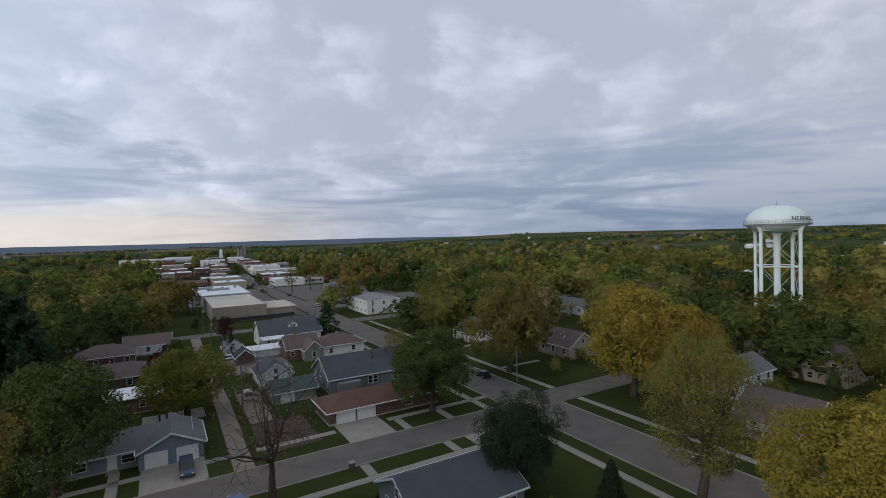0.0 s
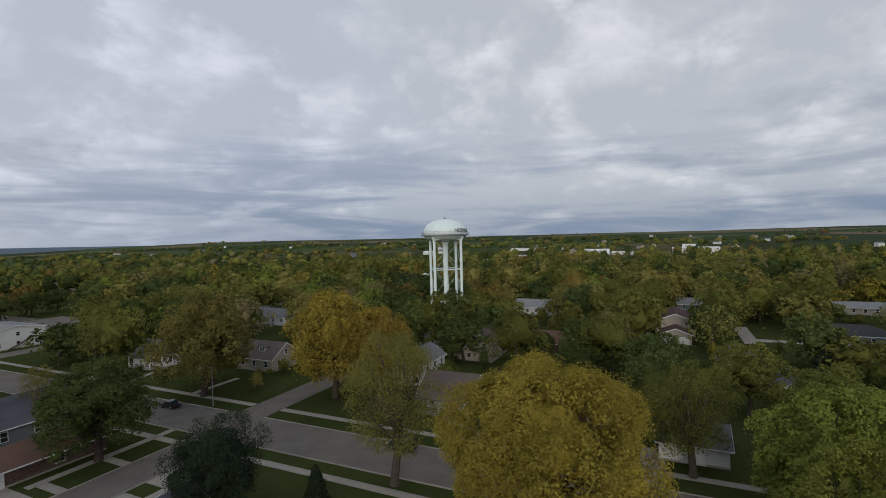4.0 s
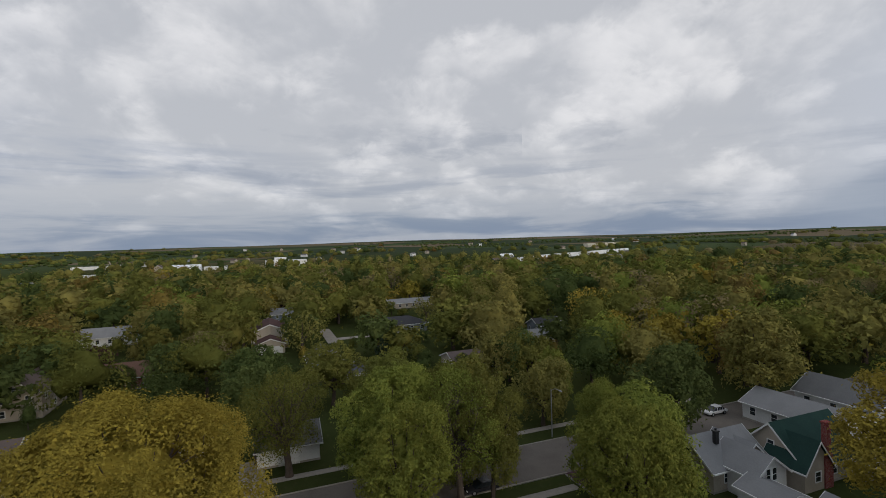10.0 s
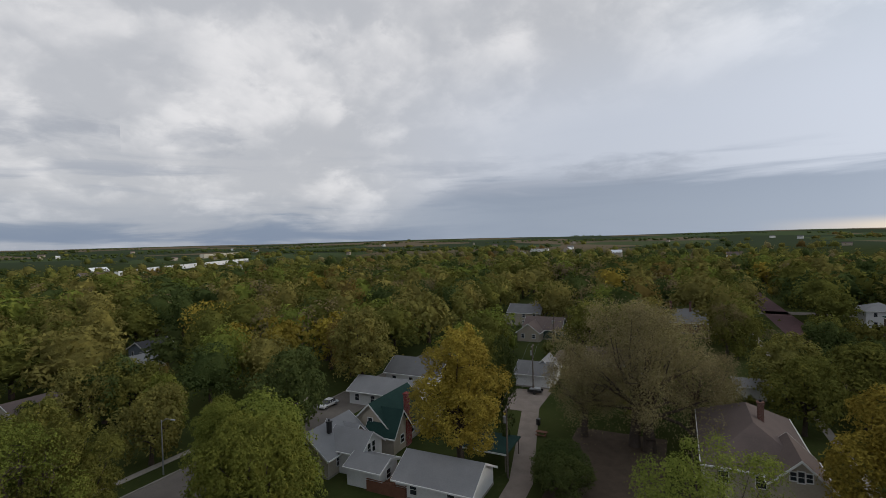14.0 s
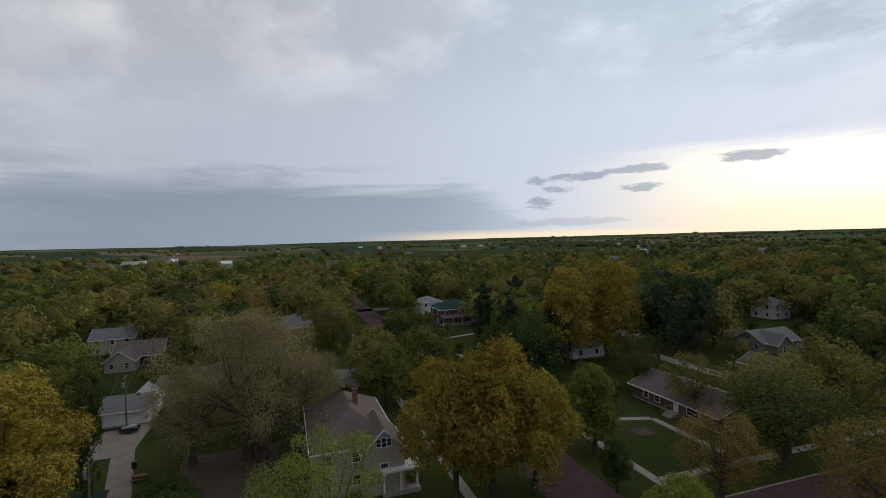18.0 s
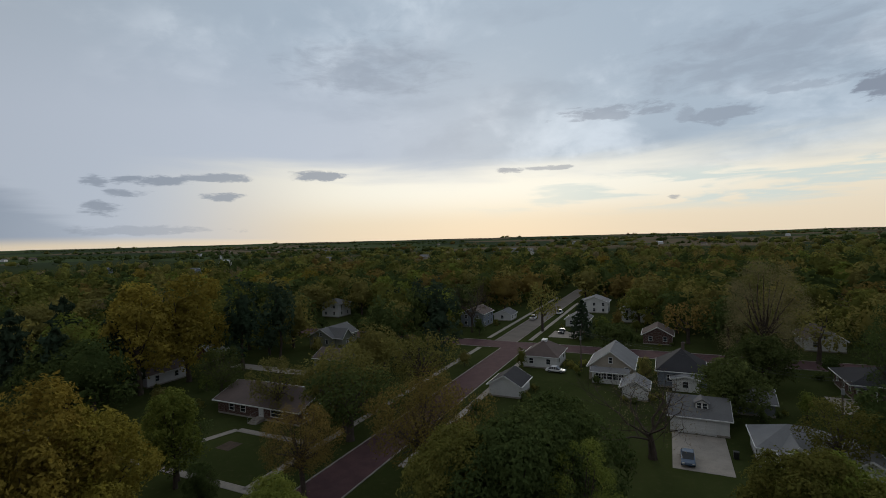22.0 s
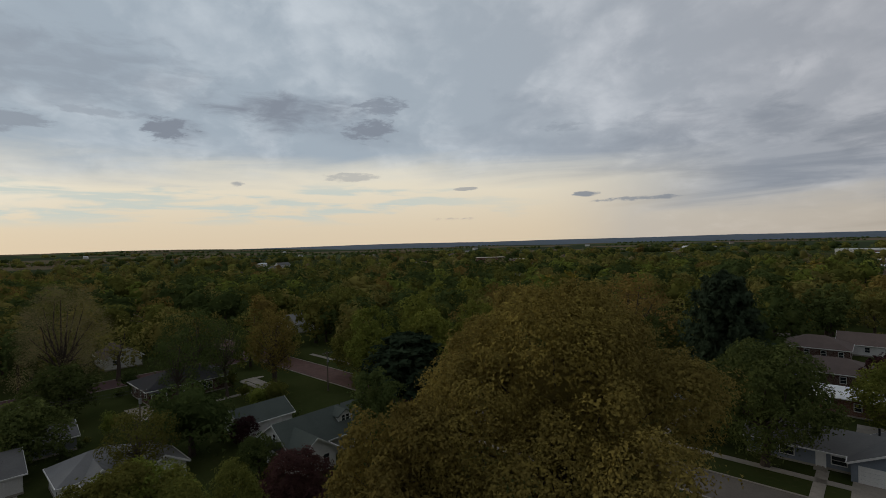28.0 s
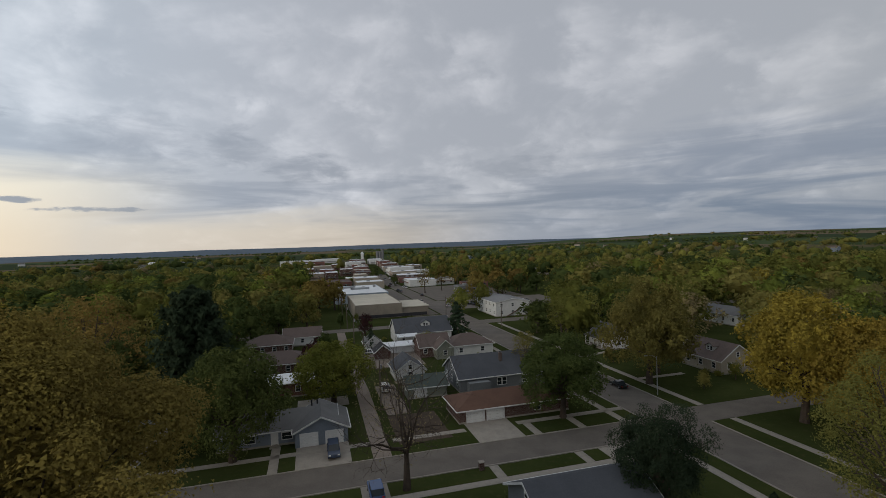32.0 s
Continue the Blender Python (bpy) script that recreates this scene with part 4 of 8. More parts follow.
def dormer(ob, x, side, L, W, eave, rise, w=2.2, h=1.5, wall=None, roof=None):
    """A gabled dormer on one slope (side -1 or +1 in y), facing outward."""
    k = rise / (W / 2)
    y0 = W / 2 * 0.62
    zb = eave + (W / 2 - y0) * k
    turn = 0.0 if side < 0 else pi
    at = Matrix.Rotation(turn, 4, "Z") @ Matrix.Translation((x if side < 0 else -x, 0, 0))
    bm = bmesh.new()
    prism(bm, [(-w / 2, -y0, zb - 0.2), (w / 2, -y0, zb - 0.2), (w / 2, -y0, zb + h), (0, -y0, zb + h + w * 0.3), (-w / 2, -y0, zb + h)], (0, y0 - 0.2, 0))
    d = part("dormer", bm, wall or WHITE_SIDING, ob, at=at)
    bm = bmesh.new()
    for s in (-1, 1):
        prism(bm, [(s * (w / 2 + 0.25), -y0 - 0.25, zb + h - 0.15), (s * (w / 2 + 0.25), -0.1, zb + h - 0.15), (0, -0.1, zb + h + w * 0.3), (0, -y0 - 0.25, zb + h + w * 0.3)], (0, 0, 0.13))
    part("dormer_roof", bm, roof or ROOF_GREY, d)
    for i in (-0.5, 0.5):
        window(d, i * 0.85, zb + h * 0.55, -y0, 0.6, 0.9, 0.0)


def porch(ob, x0, x1, y, depth, height, roof, posts=4, rail=True, rise=0.5):
    """A covered porch on the -y wall at local y."""
    p = part("porch", boxes((x0, x1, y - depth, y, 0, 0.45)), CONCRETE, ob)
    bm = bmesh.new()
    prism(bm, [(x0 - 0.3, y - depth - 0.3, height), (x1 + 0.3, y - depth - 0.3, height), (x1 + 0.3, y + 0.0, height + rise), (x0 - 0.3, y + 0.0, height + rise)], (0, 0, 0.16))
    part("porch_roof", bm, roof, p)
    part("beam", boxes((x0, x1, y - depth + 0.05, y - depth + 0.22, height - 0.22, height + 0.02)), WHITE, p)
    for i in range(posts):
        x = x0 + 0.15 + (x1 - x0 - 0.3) * i / (posts - 1)
        part("post", boxes((x - 0.11, x + 0.11, y - depth + 0.03, y - depth + 0.25, 0.45, height - 0.22)), WHITE, p)
    if rail:
        part("railing", boxes((x0, x1, y - depth + 0.1, y - depth + 0.17, 1.2, 1.28), (x0, x1, y - depth + 0.1, y - depth + 0.17, 0.6, 0.66)), WHITE, p)


HOUSE_AT = []


def house(x, y, az, L, W, eave, rise, wall, roof, label, storeys=1, hip=False, name="house", skip="", over=0.45, base=True, gutter=True, gap=3.2, z=None, wins=True, group="town houses"):
    """A house centred at x, y with its ridge on the bearing az."""
    ob = thing(name, x, y, az, max(hill(x, y), 0.0) if z is None else z, label, "house" if name != "garage" else "garage", group)
    part("wall", walls_solid(L, W, eave, rise, not hip), wall, ob)
    if base:
        part("foundation", boxes((-L / 2 - 0.05, L / 2 + 0.05, -W / 2 - 0.05, W / 2 + 0.05, -0.4, 0.3)), CONCRETE, ob)
    part("roof", roof_hip(L, W, eave, rise, over) if hip else roof_gable(L, W, eave, rise, over), roof, ob)
    if gutter and not hip:
        gutters(ob, L, W, eave, rise, over)
    elif hip:
        for x0, x1, y0, y1 in ((-L / 2 - over, L / 2 + over, -W / 2 - over - 0.1, -W / 2 - over), (-L / 2 - over, L / 2 + over, W / 2 + over, W / 2 + over + 0.1), (-L / 2 - over - 0.1, -L / 2 - over, -W / 2 - over, W / 2 + over), (L / 2 + over, L / 2 + over + 0.1, -W / 2 - over, W / 2 + over)):
            part("gutter", boxes((x0, x1, y0, y1, eave - 0.18, eave + 0.01)), WHITE, ob)
    if wins:
        windows_round(ob, L, W, eave, storeys, WHITE, skip, gap, rise, not hip)
    HOUSE_AT.append((x, y, max(L, W) * 0.6))
    return ob


def wing(ob, x, y, turn, L, W, eave, rise, wall, roof, name="wing", wins="e", over=0.4, hip=False):
    """A lower or crossing part of a house, its ridge turned by that many degrees."""
    at = Matrix.Translation((x, y, 0)) @ Matrix.Rotation(radians(turn), 4, "Z")
    w = part(name, walls_solid(L, W, eave, rise, not hip), wall, ob, at=at)
    part("roof", roof_hip(L, W, eave, rise, over) if hip else roof_gable(L, W, eave, rise, over), roof, w)
    if not hip:
        gutters(w, L, W, eave, rise, over)
    for side, t, length, off in (("s", 0, L, W / 2), ("n", pi, L, W / 2), ("e", pi / 2, W, L / 2), ("w", -pi / 2, W, L / 2)):
        if side in wins:
            for i in range(max(int(length // 3), 1)):
                n = max(int(length // 3), 1)
                window(w, (i + 0.5) * length / n - length / 2, eave * 0.58, -off, 0.95, 1.2, t)
    return w


def hall(x, y, az, L, W, h, wall, roof, label, name="commercial_building", windows=0, storeys=1, parapet=0.5):
    """A flat-roofed building with a parapet."""
    ob = thing(name, x, y, az, max(hill(x, y), 0.0), label, "building", "town centre buildings")
    part("wall", boxes((-L / 2, L / 2, -W / 2, W / 2, -0.3, h)), wall, ob)
    t = 0.3
    part("parapet", boxes((-L / 2 - 0.05, L / 2 + 0.05, -W / 2 - 0.05, -W / 2 + t, h, h + parapet), (-L / 2 - 0.05, L / 2 + 0.05, W / 2 - t, W / 2 + 0.05, h, h + parapet),
                          (-L / 2 - 0.05, -L / 2 + t, -W / 2 + t, W / 2 - t, h, h + parapet), (L / 2 - t, L / 2 + 0.05, -W / 2 + t, W / 2 - t, h, h + parapet)), wall, ob)
    part("flat_roof", boxes((-L / 2 + t, L / 2 - t, -W / 2 + t, W / 2 - t, h, h + 0.12 + parapet * 0.5)), roof, ob)
    for side, turn, length, off in (("s", 0, L, W / 2), ("n", pi, L, W / 2), ("e", pi / 2, W, L / 2), ("w", -pi / 2, W, L / 2)):
        n = int(windows * length / (L + W) * 2 / 2)
        for s in range(storeys):
            for i in range(n):
                window(ob, (i + 0.5) * length / n - length / 2, h * (s + 0.55) / storeys, -off, 1.1, 1.4, turn)
    HOUSE_AT.append((x, y, max(L, W) * 0.55))
    return ob


# ---------------------------------------------------------------- vehicles
def car(x, y, az, paint, label, kind="sedan", z=0.05):
    """A parked vehicle with body, cabin glass, lamps and four wheels; its nose on the bearing az."""
    ob = thing("pickup_truck" if kind == "pickup" else "car", x, y, az, z, label, "pickup" if kind == "pickup" else "car", "parked vehicles")
    L, w, h = {"sedan": (4.6, 1.8, 1.45), "suv": (4.8, 1.9, 1.75), "pickup": (5.6, 1.95, 1.8)}[kind]
    m = surface("paint_" + "_".join(label.split()[:2]), paint, tuple(c * 0.9 for c in paint), 0.25, 0.5, 6, 0.0)
    belt = h * 0.56
    bm = bmesh.new()
    side = [(-L / 2, 0.35), (-L / 2, belt * 0.92), (-L / 2 + 0.1, belt), (L / 2 - 1.2, belt), (L / 2 - 0.1, belt * 0.86), (L / 2, belt * 0.7), (L / 2, 0.35)]
    prism(bm, [(px, -w / 2, pz) for px, pz in side], (0, w, 0))
    bmesh.ops.bevel(bm, geom=[e for e in bm.edges], offset=0.07, segments=2, affect="EDGES")
    body = part("body", bm, m, ob, smooth=False)
    if kind == "pickup":
        cab = [(-0.75, belt), (-0.6, h), (0.75, h), (1.35, belt)]
    elif kind == "suv":
        cab = [(-L / 2 + 0.08, belt), (-L / 2 + 0.3, h), (0.45, h), (1.15, belt)]
    else:
        cab = [(-L / 2 + 0.55, belt), (-1.05, h), (0.25, h), (1.15, belt)]
    bm = bmesh.new()
    prism(bm, [(px, -w / 2 + 0.12 + (0.1 if pz > belt else 0), pz) for px, pz in cab], (0, w - 0.3, 0))
    part("cabin_glass", bm, GLASS, ob)
    bm = boxes((cab[1][0] - 0.02, cab[2][0] + 0.05, -w / 2 + 0.16, w / 2 - 0.16, h - 0.05, h + 0.03), bevel=0.03)
    for px in (cab[1][0] + 0.1, (cab[1][0] + cab[2][0]) / 2, cab[2][0] - 0.05):
        box(bm, px - 0.05, px + 0.05, -w / 2 + 0.1, w / 2 - 0.1, belt, h)
    part("roof_panel", bm, m, ob)
    if kind == "pickup":
        part("load_bed", boxes((-L / 2 + 0.15, -0.85, -w / 2 + 0.15, w / 2 - 0.15, belt - 0.02, belt + 0.03)), BLACK, ob)
    for sx in (-1, 1):
        for sy in (-1, 1):
            c = (sx * L * 0.3, sy * (w / 2 - 0.1))
            wh = part("wheel", shared(("tyre",), lambda: rods(((0, -0.11, 0), (0, 0.11, 0), 0.34), sides=14), RUBBER), None, ob, at=Matrix.Translation((c[0], c[1], 0.34)))
            part("rim", shared(("rim",), lambda: rods(((0, -0.12, 0), (0, 0.12, 0), 0.2), sides=10), METAL), None, wh)
            part("headlight" if sx > 0 else "tail_light", boxes((sx * L / 2 - 0.03, sx * L / 2 + 0.03, sy * w * 0.36 - 0.16, sy * w * 0.36 + 0.16, belt * 0.72, belt * 0.9)), WHITE if sx > 0 else surface("red_lens", (0.35, 0.02, 0.02), None, 0.2, 1, 5, 0), ob)
    return ob


# ---------------------------------------------------------------- street furniture
def street_lamp(x, y, az, h=7.5, reach=2.2):
    ob = thing("street_lamp", x, y, az, 0.0, "grey metal street lamp with a curved arm over the road", "street lamp", "street lamps")
    part("pole", rods(((0, 0, -0.2), (0, 0, h), 0.11, 0.07)), METAL, ob)
    part("arm", rods(((0, 0, h - 0.3), (reach * 0.5, 0, h + 0.35), 0.05), ((reach * 0.5, 0, h + 0.35), (reach, 0, h + 0.4), 0.045)), METAL, ob)
    part("lamp_head", boxes((reach - 0.15, reach + 0.6, -0.16, 0.16, h + 0.3, h + 0.47), bevel=0.05), METAL, ob)


def utility_pole(x, y, az, h=10.5, arms=1):
    ob = thing("utility_pole", x, y, az, max(hill(x, y), 0.0), "weathered wooden utility pole with crossarm and insulators", "utility pole", "utility poles")
    part("pole", rods(((0, 0, -0.3), (0, 0, h), 0.17, 0.11)), WOOD, ob)
    for i in range(arms):
        z = h - 0.5 - i * 0.9
        a = part("crossarm", boxes((-0.06, 0.06, -1.2, 1.2, z - 0.06, z + 0.06)), WOOD, ob)
        for yy in (-1.1, -0.45, 0.45, 1.1):
            part("insulator", rods(((0, yy, z + 0.06), (0, yy, z + 0.24), 0.05, 0.03), sides=6), METAL, a)
    part("transformer", rods(((0.3, 0, h - 2.4), (0.3, 0, h - 1.5), 0.24)), METAL, ob)
    return ob


def wire(points, sag=0.6, radius=0.02):
    """A slack overhead line through the given points."""
    cu = bpy.data.curves.new("overhead_wire", "CURVE")
    cu.dimensions, cu.bevel_depth, cu.bevel_resolution = "3D", radius, 0
    sp = cu.splines.new("POLY")
    pts = []
    for a, b in zip(points, points[1:]):
        for i in range(8):
            t = i / 8
            p = Vector(a).lerp(Vector(b), t)
            p.z -= sag * 4 * t * (1 - t)
            pts.append(p)
    pts.append(Vector(points[-1]))
    sp.points.add(len(pts) - 1)
    for s, p in zip(sp.points, pts):
        s.co = (*p, 1)
    ob = new("overhead_wire", cu)
    cu.materials.append(BLACK)
    return tagged(ob, "thin dark slack overhead wire between poles", "wire")


def water_tower(x, y):
    ob = thing("water_tower", x, y, 0.0, 0.0, "tall white elevated water tank on steel legs above trees", "water tower")
    zb, R = 34.0, 7.75
    prof = [(R * sin(a) ** 0.9, zb + 0.5 + 4.9 * cos(a)) for a in [i * pi / 2 / 14 for i in range(15)]]
    prof += [(R, zb)] + [(R * cos(a), zb - 2.6 * sin(a)) for a in [i * pi / 2 / 8 for i in range(1, 8)]] + [(1.2, zb - 2.65), (0, zb - 2.7)]
    tank = part("tank", revolve(bmesh.new(), prof, 48), TANK_WHITE, ob, smooth=True)
    part("finial", rods(((0, 0, zb + 5.2), (0, 0, zb + 5.75), 0.6, 0.4), ((0, 0, zb + 5.7), (0, 0, zb + 6.5), 0.06)), METAL, tank)
    # balcony steel darker than the other metal: shade put into its colour
    part("balcony", revolve(bmesh.new(), [(R - 0.1, zb), (R + 0.6, zb), (R + 0.6, zb - 0.5), (R - 0.1, zb - 0.5), (R - 0.1, zb)], 48), surface("shaded_steel", (0.16, 0.17, 0.18), (0.12, 0.13, 0.14), 0.5, 1, 8, 0.02), tank)
    for zz in (0.5, 1.05):
        part("handrail", revolve(bmesh.new(), [(R + 0.5, zb + zz), (R + 0.57, zb + zz), (R + 0.57, zb + zz - 0.07), (R + 0.5, zb + zz - 0.07), (R + 0.5, zb + zz)], 48), METAL, tank)
    for i in range(30):
        a = 2 * pi * i / 30
        part("rail_post", shared(("rail_post",), lambda: rods(((0, 0, 0), (0, 0, 1.05), 0.035), sides=5), METAL), None, tank, at=Matrix.Translation(((R + 0.53) * cos(a), (R + 0.53) * sin(a), zb)))
    part("riser", revolve(bmesh.new(), [(0.85, -0.5), (0.85, 26.0), (1.0, zb - 3.2), (1.7, zb - 2.6)], 24), TANK_WHITE, ob, smooth=True)
    legs = []
    for i in range(4):
        # bearings chosen so that the legs stand in two uneven pairs from the drone
        a = radians(90.0 - (34.79 + 35.0 + 90.0 * i))
        p, q = Vector((6.5 * cos(a), 6.5 * sin(a), -0.3)), Vector((6.6 * cos(a), 6.6 * sin(a), zb - 0.6))
        u, c = Matrix.Rotation(-facing(0.0), 3, "Z") @ p, Matrix.Rotation(-facing(0.0), 3, "Z") @ q
        legs.append((u, c))
        part("leg", rods((u, c, 0.48, 0.46), sides=14), TANK_WHITE, ob)
        part("bracket", rods((c - Vector((0, 0, 1.6)), c + Vector((c.x, c.y, 0)).normalized() * 0.9, 0.55, 0.4), sides=10), TANK_WHITE, ob)
        part("footing", rods(((u.x, u.y, -0.3), (u.x, u.y, 0.35), 0.9, 0.8), sides=12), CONCRETE, ob)
    for i in range(4):
        a, b = legs[i], legs[(i + 1) % 4]
        for s in (0.33, 0.655, 0.965):
            part("strut", rods((a[0].lerp(a[1], s), b[0].lerp(b[1], s), 0.18), sides=8), TANK_WHITE, ob)
        for s0, s1 in ((0.02, 0.33), (0.33, 0.655), (0.655, 0.965)):
            for u, v in ((a, b), (b, a)):
                part("tie_rod", rods((u[0].lerp(u[1], s0), v[0].lerp(v[1], s1), 0.05), sides=5), TANK_WHITE, ob)
    return ob, zb, R


# ---------------------------------------------------------------- the plan: a town on a square grid
GRID = 59.5  # bearing of the cross streets; the avenues run at right angles to it


def G(a, b):
    """World place of grid place: a metres along the cross streets, b metres along the avenues."""
    s, c = sin(radians(GRID)), cos(radians(GRID))
    return (a * s - b * c, a * c + b * s)


EW, NS, WE, SN = GRID, GRID - 90.0, GRID + 180.0, GRID + 90.0


def lane(name, a0, b0, a1, b1, width, z, material, label, category="road", keep=True):
    return strip(name, [G(a0, b0), G(a1, b1)], width, z, material, label, category, 0.3, keep)


def walk_way(n, a0, b0, a1, b1, width=1.4, z=0.05, material=None):
    """A concrete footpath, laid as separate slabs with open joints."""
    p, q = Vector(G(a0, b0)), Vector(G(a1, b1))
    ob = lane(f"pavement_{n}", a0, b0, a1, b1, width, z - 0.02, CONCRETE, "pale concrete footpath of square slabs in grass", "pavement")
    d = (q - p).length
    count = int(d / 1.5)
    if d < 150:
        az = math.degrees(atan2(q.x - p.x, q.y - p.y))
        me = shared(("slab", width), lambda: boxes((-0.73, 0.73, -width / 2, width / 2, 0, 0.024), bevel=0.006), CONCRETE)
        for i in range(count):
            c = p.lerp(q, (i + 0.5) / count)
            s = new("slab", me)
            s.parent = ob
            s.matrix_local = Matrix.Translation((c.x, c.y, z - 0.02)) @ Matrix.Rotation(facing(az) + 0.004 * ((i * 7) % 3 - 1), 4, "Z")
    return ob


def kerb(n, a0, b0, a1, b1):
    return lane(f"kerb_{n}", a0, b0, a1, b1, 0.22, 0.13, CONCRETE, "pale concrete kerb along the road edge", "kerb", False)


def pad(name, a0, a1, b0, b1, material, label, z=0.045):
    p = thing(name, *G((a0 + a1) / 2, (b0 + b1) / 2), EW, 0.0, label, "driveway", kind="structure")
    me = data_of(name, boxes((-(a1 - a0) / 2, (a1 - a0) / 2, -(b1 - b0) / 2, (b1 - b0) / 2, -0.2, z), bevel=0.02), material)
    m = p.matrix_world.copy()
    bpy.data.objects.remove(p)
    ob = new(name, me)
    ob.matrix_world = m
    x, y = G((a0 + a1) / 2, (b0 + b1) / 2)
    ROADS.append((*G(a0, (b0 + b1) / 2), *G(a1, (b0 + b1) / 2), abs(b1 - b0) / 2))
    return tagged(ob, label, "driveway", kind="structure")


def gtree(a, b, h, r, hue="green", form="round", full=1, seed=None):
    x, y = G(a, b)
    return tree(x, y, h, r, hue, form, full, seed)


def clear_site(x, y):
    """No road or house within reach of a new house."""
    for x0, y0, x1, y1, hw in ROADS:
        dx, dy = x1 - x0, y1 - y0
        t = max(0.0, min(1.0, ((x - x0) * dx + (y - y0) * dy) / (dx * dx + dy * dy)))
        if hypot(x - x0 - t * dx, y - y0 - t * dy) < hw + 12:
            return False
    return all(hypot(x - p, y - q) > w + 14 for p, q, w in HOUSE_AT)


build_ground()
# streets
lane("road_main", 61.5, -330, 61.5, 420, 10.0, 0.03, ASPHALT, "worn grey-brown concrete avenue between grass verges")
strip("road_downtown", [G(61.5, 420), G(88, 740), G(110, 1000)], 13.0, 0.03, ASPHALT, "wide main street between shops")
lane("road_cross", -60, 70, 56.5, 70, 7.6, 0.03, ASPHALT, "worn concrete cross street beside lawns")
lane("road_cross_east", 66.5, 72.5, 240, 72.5, 7.0, 0.03, ASPHALT, "worn concrete side street running off under trees")
lane("road_brick_west", -330, 70, -60.0, 70, 8.0, 0.03, RED_BRICK_ROAD, "red-brown brick street under trees")
lane("road_purple", -146, -42.1, 56.5, -42.1, 7.0, 0.03, PURPLE_BRICK, "purple-brown brick street with pale kerbs")
lane("road_avenue_west", -142, -150, -142, 66, 9.0, 0.034, PURPLE_BRICK, "purple brick avenue crossing the brick street")
lane("road_avenue_south", -35, -330, -35, -45.6, 9.0, 0.03, PURPLE_BRICK, "purple brick avenue running off under trees")
lane("road_far_west", -420, -47, -146.5, -47, 7.0, 0.03, ASPHALT, "pale grey street past small houses")
lane("road_far_north", -120, 190, 56.5, 190, 7.0, 0.03, ASPHALT, "grey cross street by a flat-roofed hall")
lane("road_far_north_east", 66.5, 186, 200, 186, 8.0, 0.03, ASPHALT, "grey cross street beside a white building")
lane("road_far_south", -160, -232, 56, -232, 8.0, 0.03, ASPHALT, "grey cross street far off between trees")
kerb(1, 56.4, -39, 56.4, 66)
kerb(2, 56.4, 74, 56.4, 186)
kerb(3, 66.6, -330, 66.6, 68.8)
kerb(4, 66.6, 76.2, 66.6, 181)
kerb(5, -58, 66.1, 56, 66.1)
kerb(6, -58, 73.9, 56, 73.9)
kerb(7, -137, -38.5, 56, -38.5)
kerb(8, -137, -45.7, -40, -45.7)
kerb(9, -30, -45.7, 56, -45.7)
kerb(10, -146, -43.4, -300, -43.4)
kerb(11, -146, -50.6, -300, -50.6)
kerb(12, -146.6, -150, -146.6, -52)
kerb(13, -137.4, -39, -137.4, 65)
kerb(14, -146.6, -42, -146.6, 65)
kerb(15, -137.4, -150, -137.4, -49)
kerb(16, -300, 65.9, -60, 65.9)
kerb(17, -300, 74.1, -60, 74.1)
# sidewalks
walk_way(1, -58, 61.5, 51, 61.5)
walk_way(2, -58, 80.0, 8, 80.0)
walk_way(3, 12, 80.0, 24.8, 80.0)
walk_way(4, 34.5, 80.0, 56.2, 80.0)
walk_way(5, 52.8, -38, 52.8, 65.9)
walk_way(6, 52.8, 74.2, 52.8, 180)
walk_way(7, 71.2, -80, 71.2, 68.8)
walk_way(8, 71.2, 76.2, 71.2, 180)
walk_way(9, -136, -52.0, -46.4, -52.0)
walk_way(10, -46.4, -130, -46.4, -49)
walk_way(11, -21.5, -200, -21.5, -49)
walk_way(12, -61.5, -70.2, -46.5, -75)
walk_way(13, -61.6, -70.0, -61.6, -53.6)
walk_way(14, -134, -35.6, -60, -35.6)
walk_way(15, 24.5, 62.3, 24.5, 66)
walk_way(16, 38.5, 62.3, 38.5, 66)
walk_way(17, 44.5, 74.2, 44.5, 79.2)
walk_way(18, 36.0, 74.2, 36.0, 79.2)
walk_way(19, -6.8, 74.2, -6.8, 84)
walk_way(20, -28, 81, -27, 103)
walk_way(21, -56, 80.0, -130, 80.0)
walk_way(22, -150, -54.0, -260, -54.0)
walk_way(23, -150, -40.0, -240, -40.0)
walk_way(24, -107.5, 33.5, -107.5, 53)
walk_way(25, -118, 53, -107.5, 53)
walk_way(26, -118, 58.5, -118, 53)
walk_way(27, 71.9, 24, 78, 36)
walk_way(28, 71.9, 95, 84, 95)
walk_way(29, 71.9, 118, 84, 122)
walk_way(30, 38, -58.5, 30, -63)
walk_way(31, -48.0, -152.0, -64.0, -157.0, 1.6)
# alleys and drives
strip("alley_north", [G(9.5, 74.2), G(9.9, 110), G(9.0, 150), G(9.5, 186)], 2.9, 0.025, GRAVEL, "pale gravel alley between back yards")
strip("alley_south", [G(19, -45.7), G(19.5, -62), G(26, -90), G(30, -140)], 3.2, 0.025, GRAVEL, "pale gravel alley between back yards")
pad("gravel_lot", 24.5, 32, -101, -88, GRAVEL, "pale gravel parking spot beside the alley", 0.035)
pad("driveway_ranch", -3.6, 4.8, 73.9, 82.4, CONCRETE, "pale concrete driveway before a double garage")
pad("driveway_brick", 25.4, 33.6, 73.9, 82.9, CONCRETE, "pale concrete driveway before a brick garage")
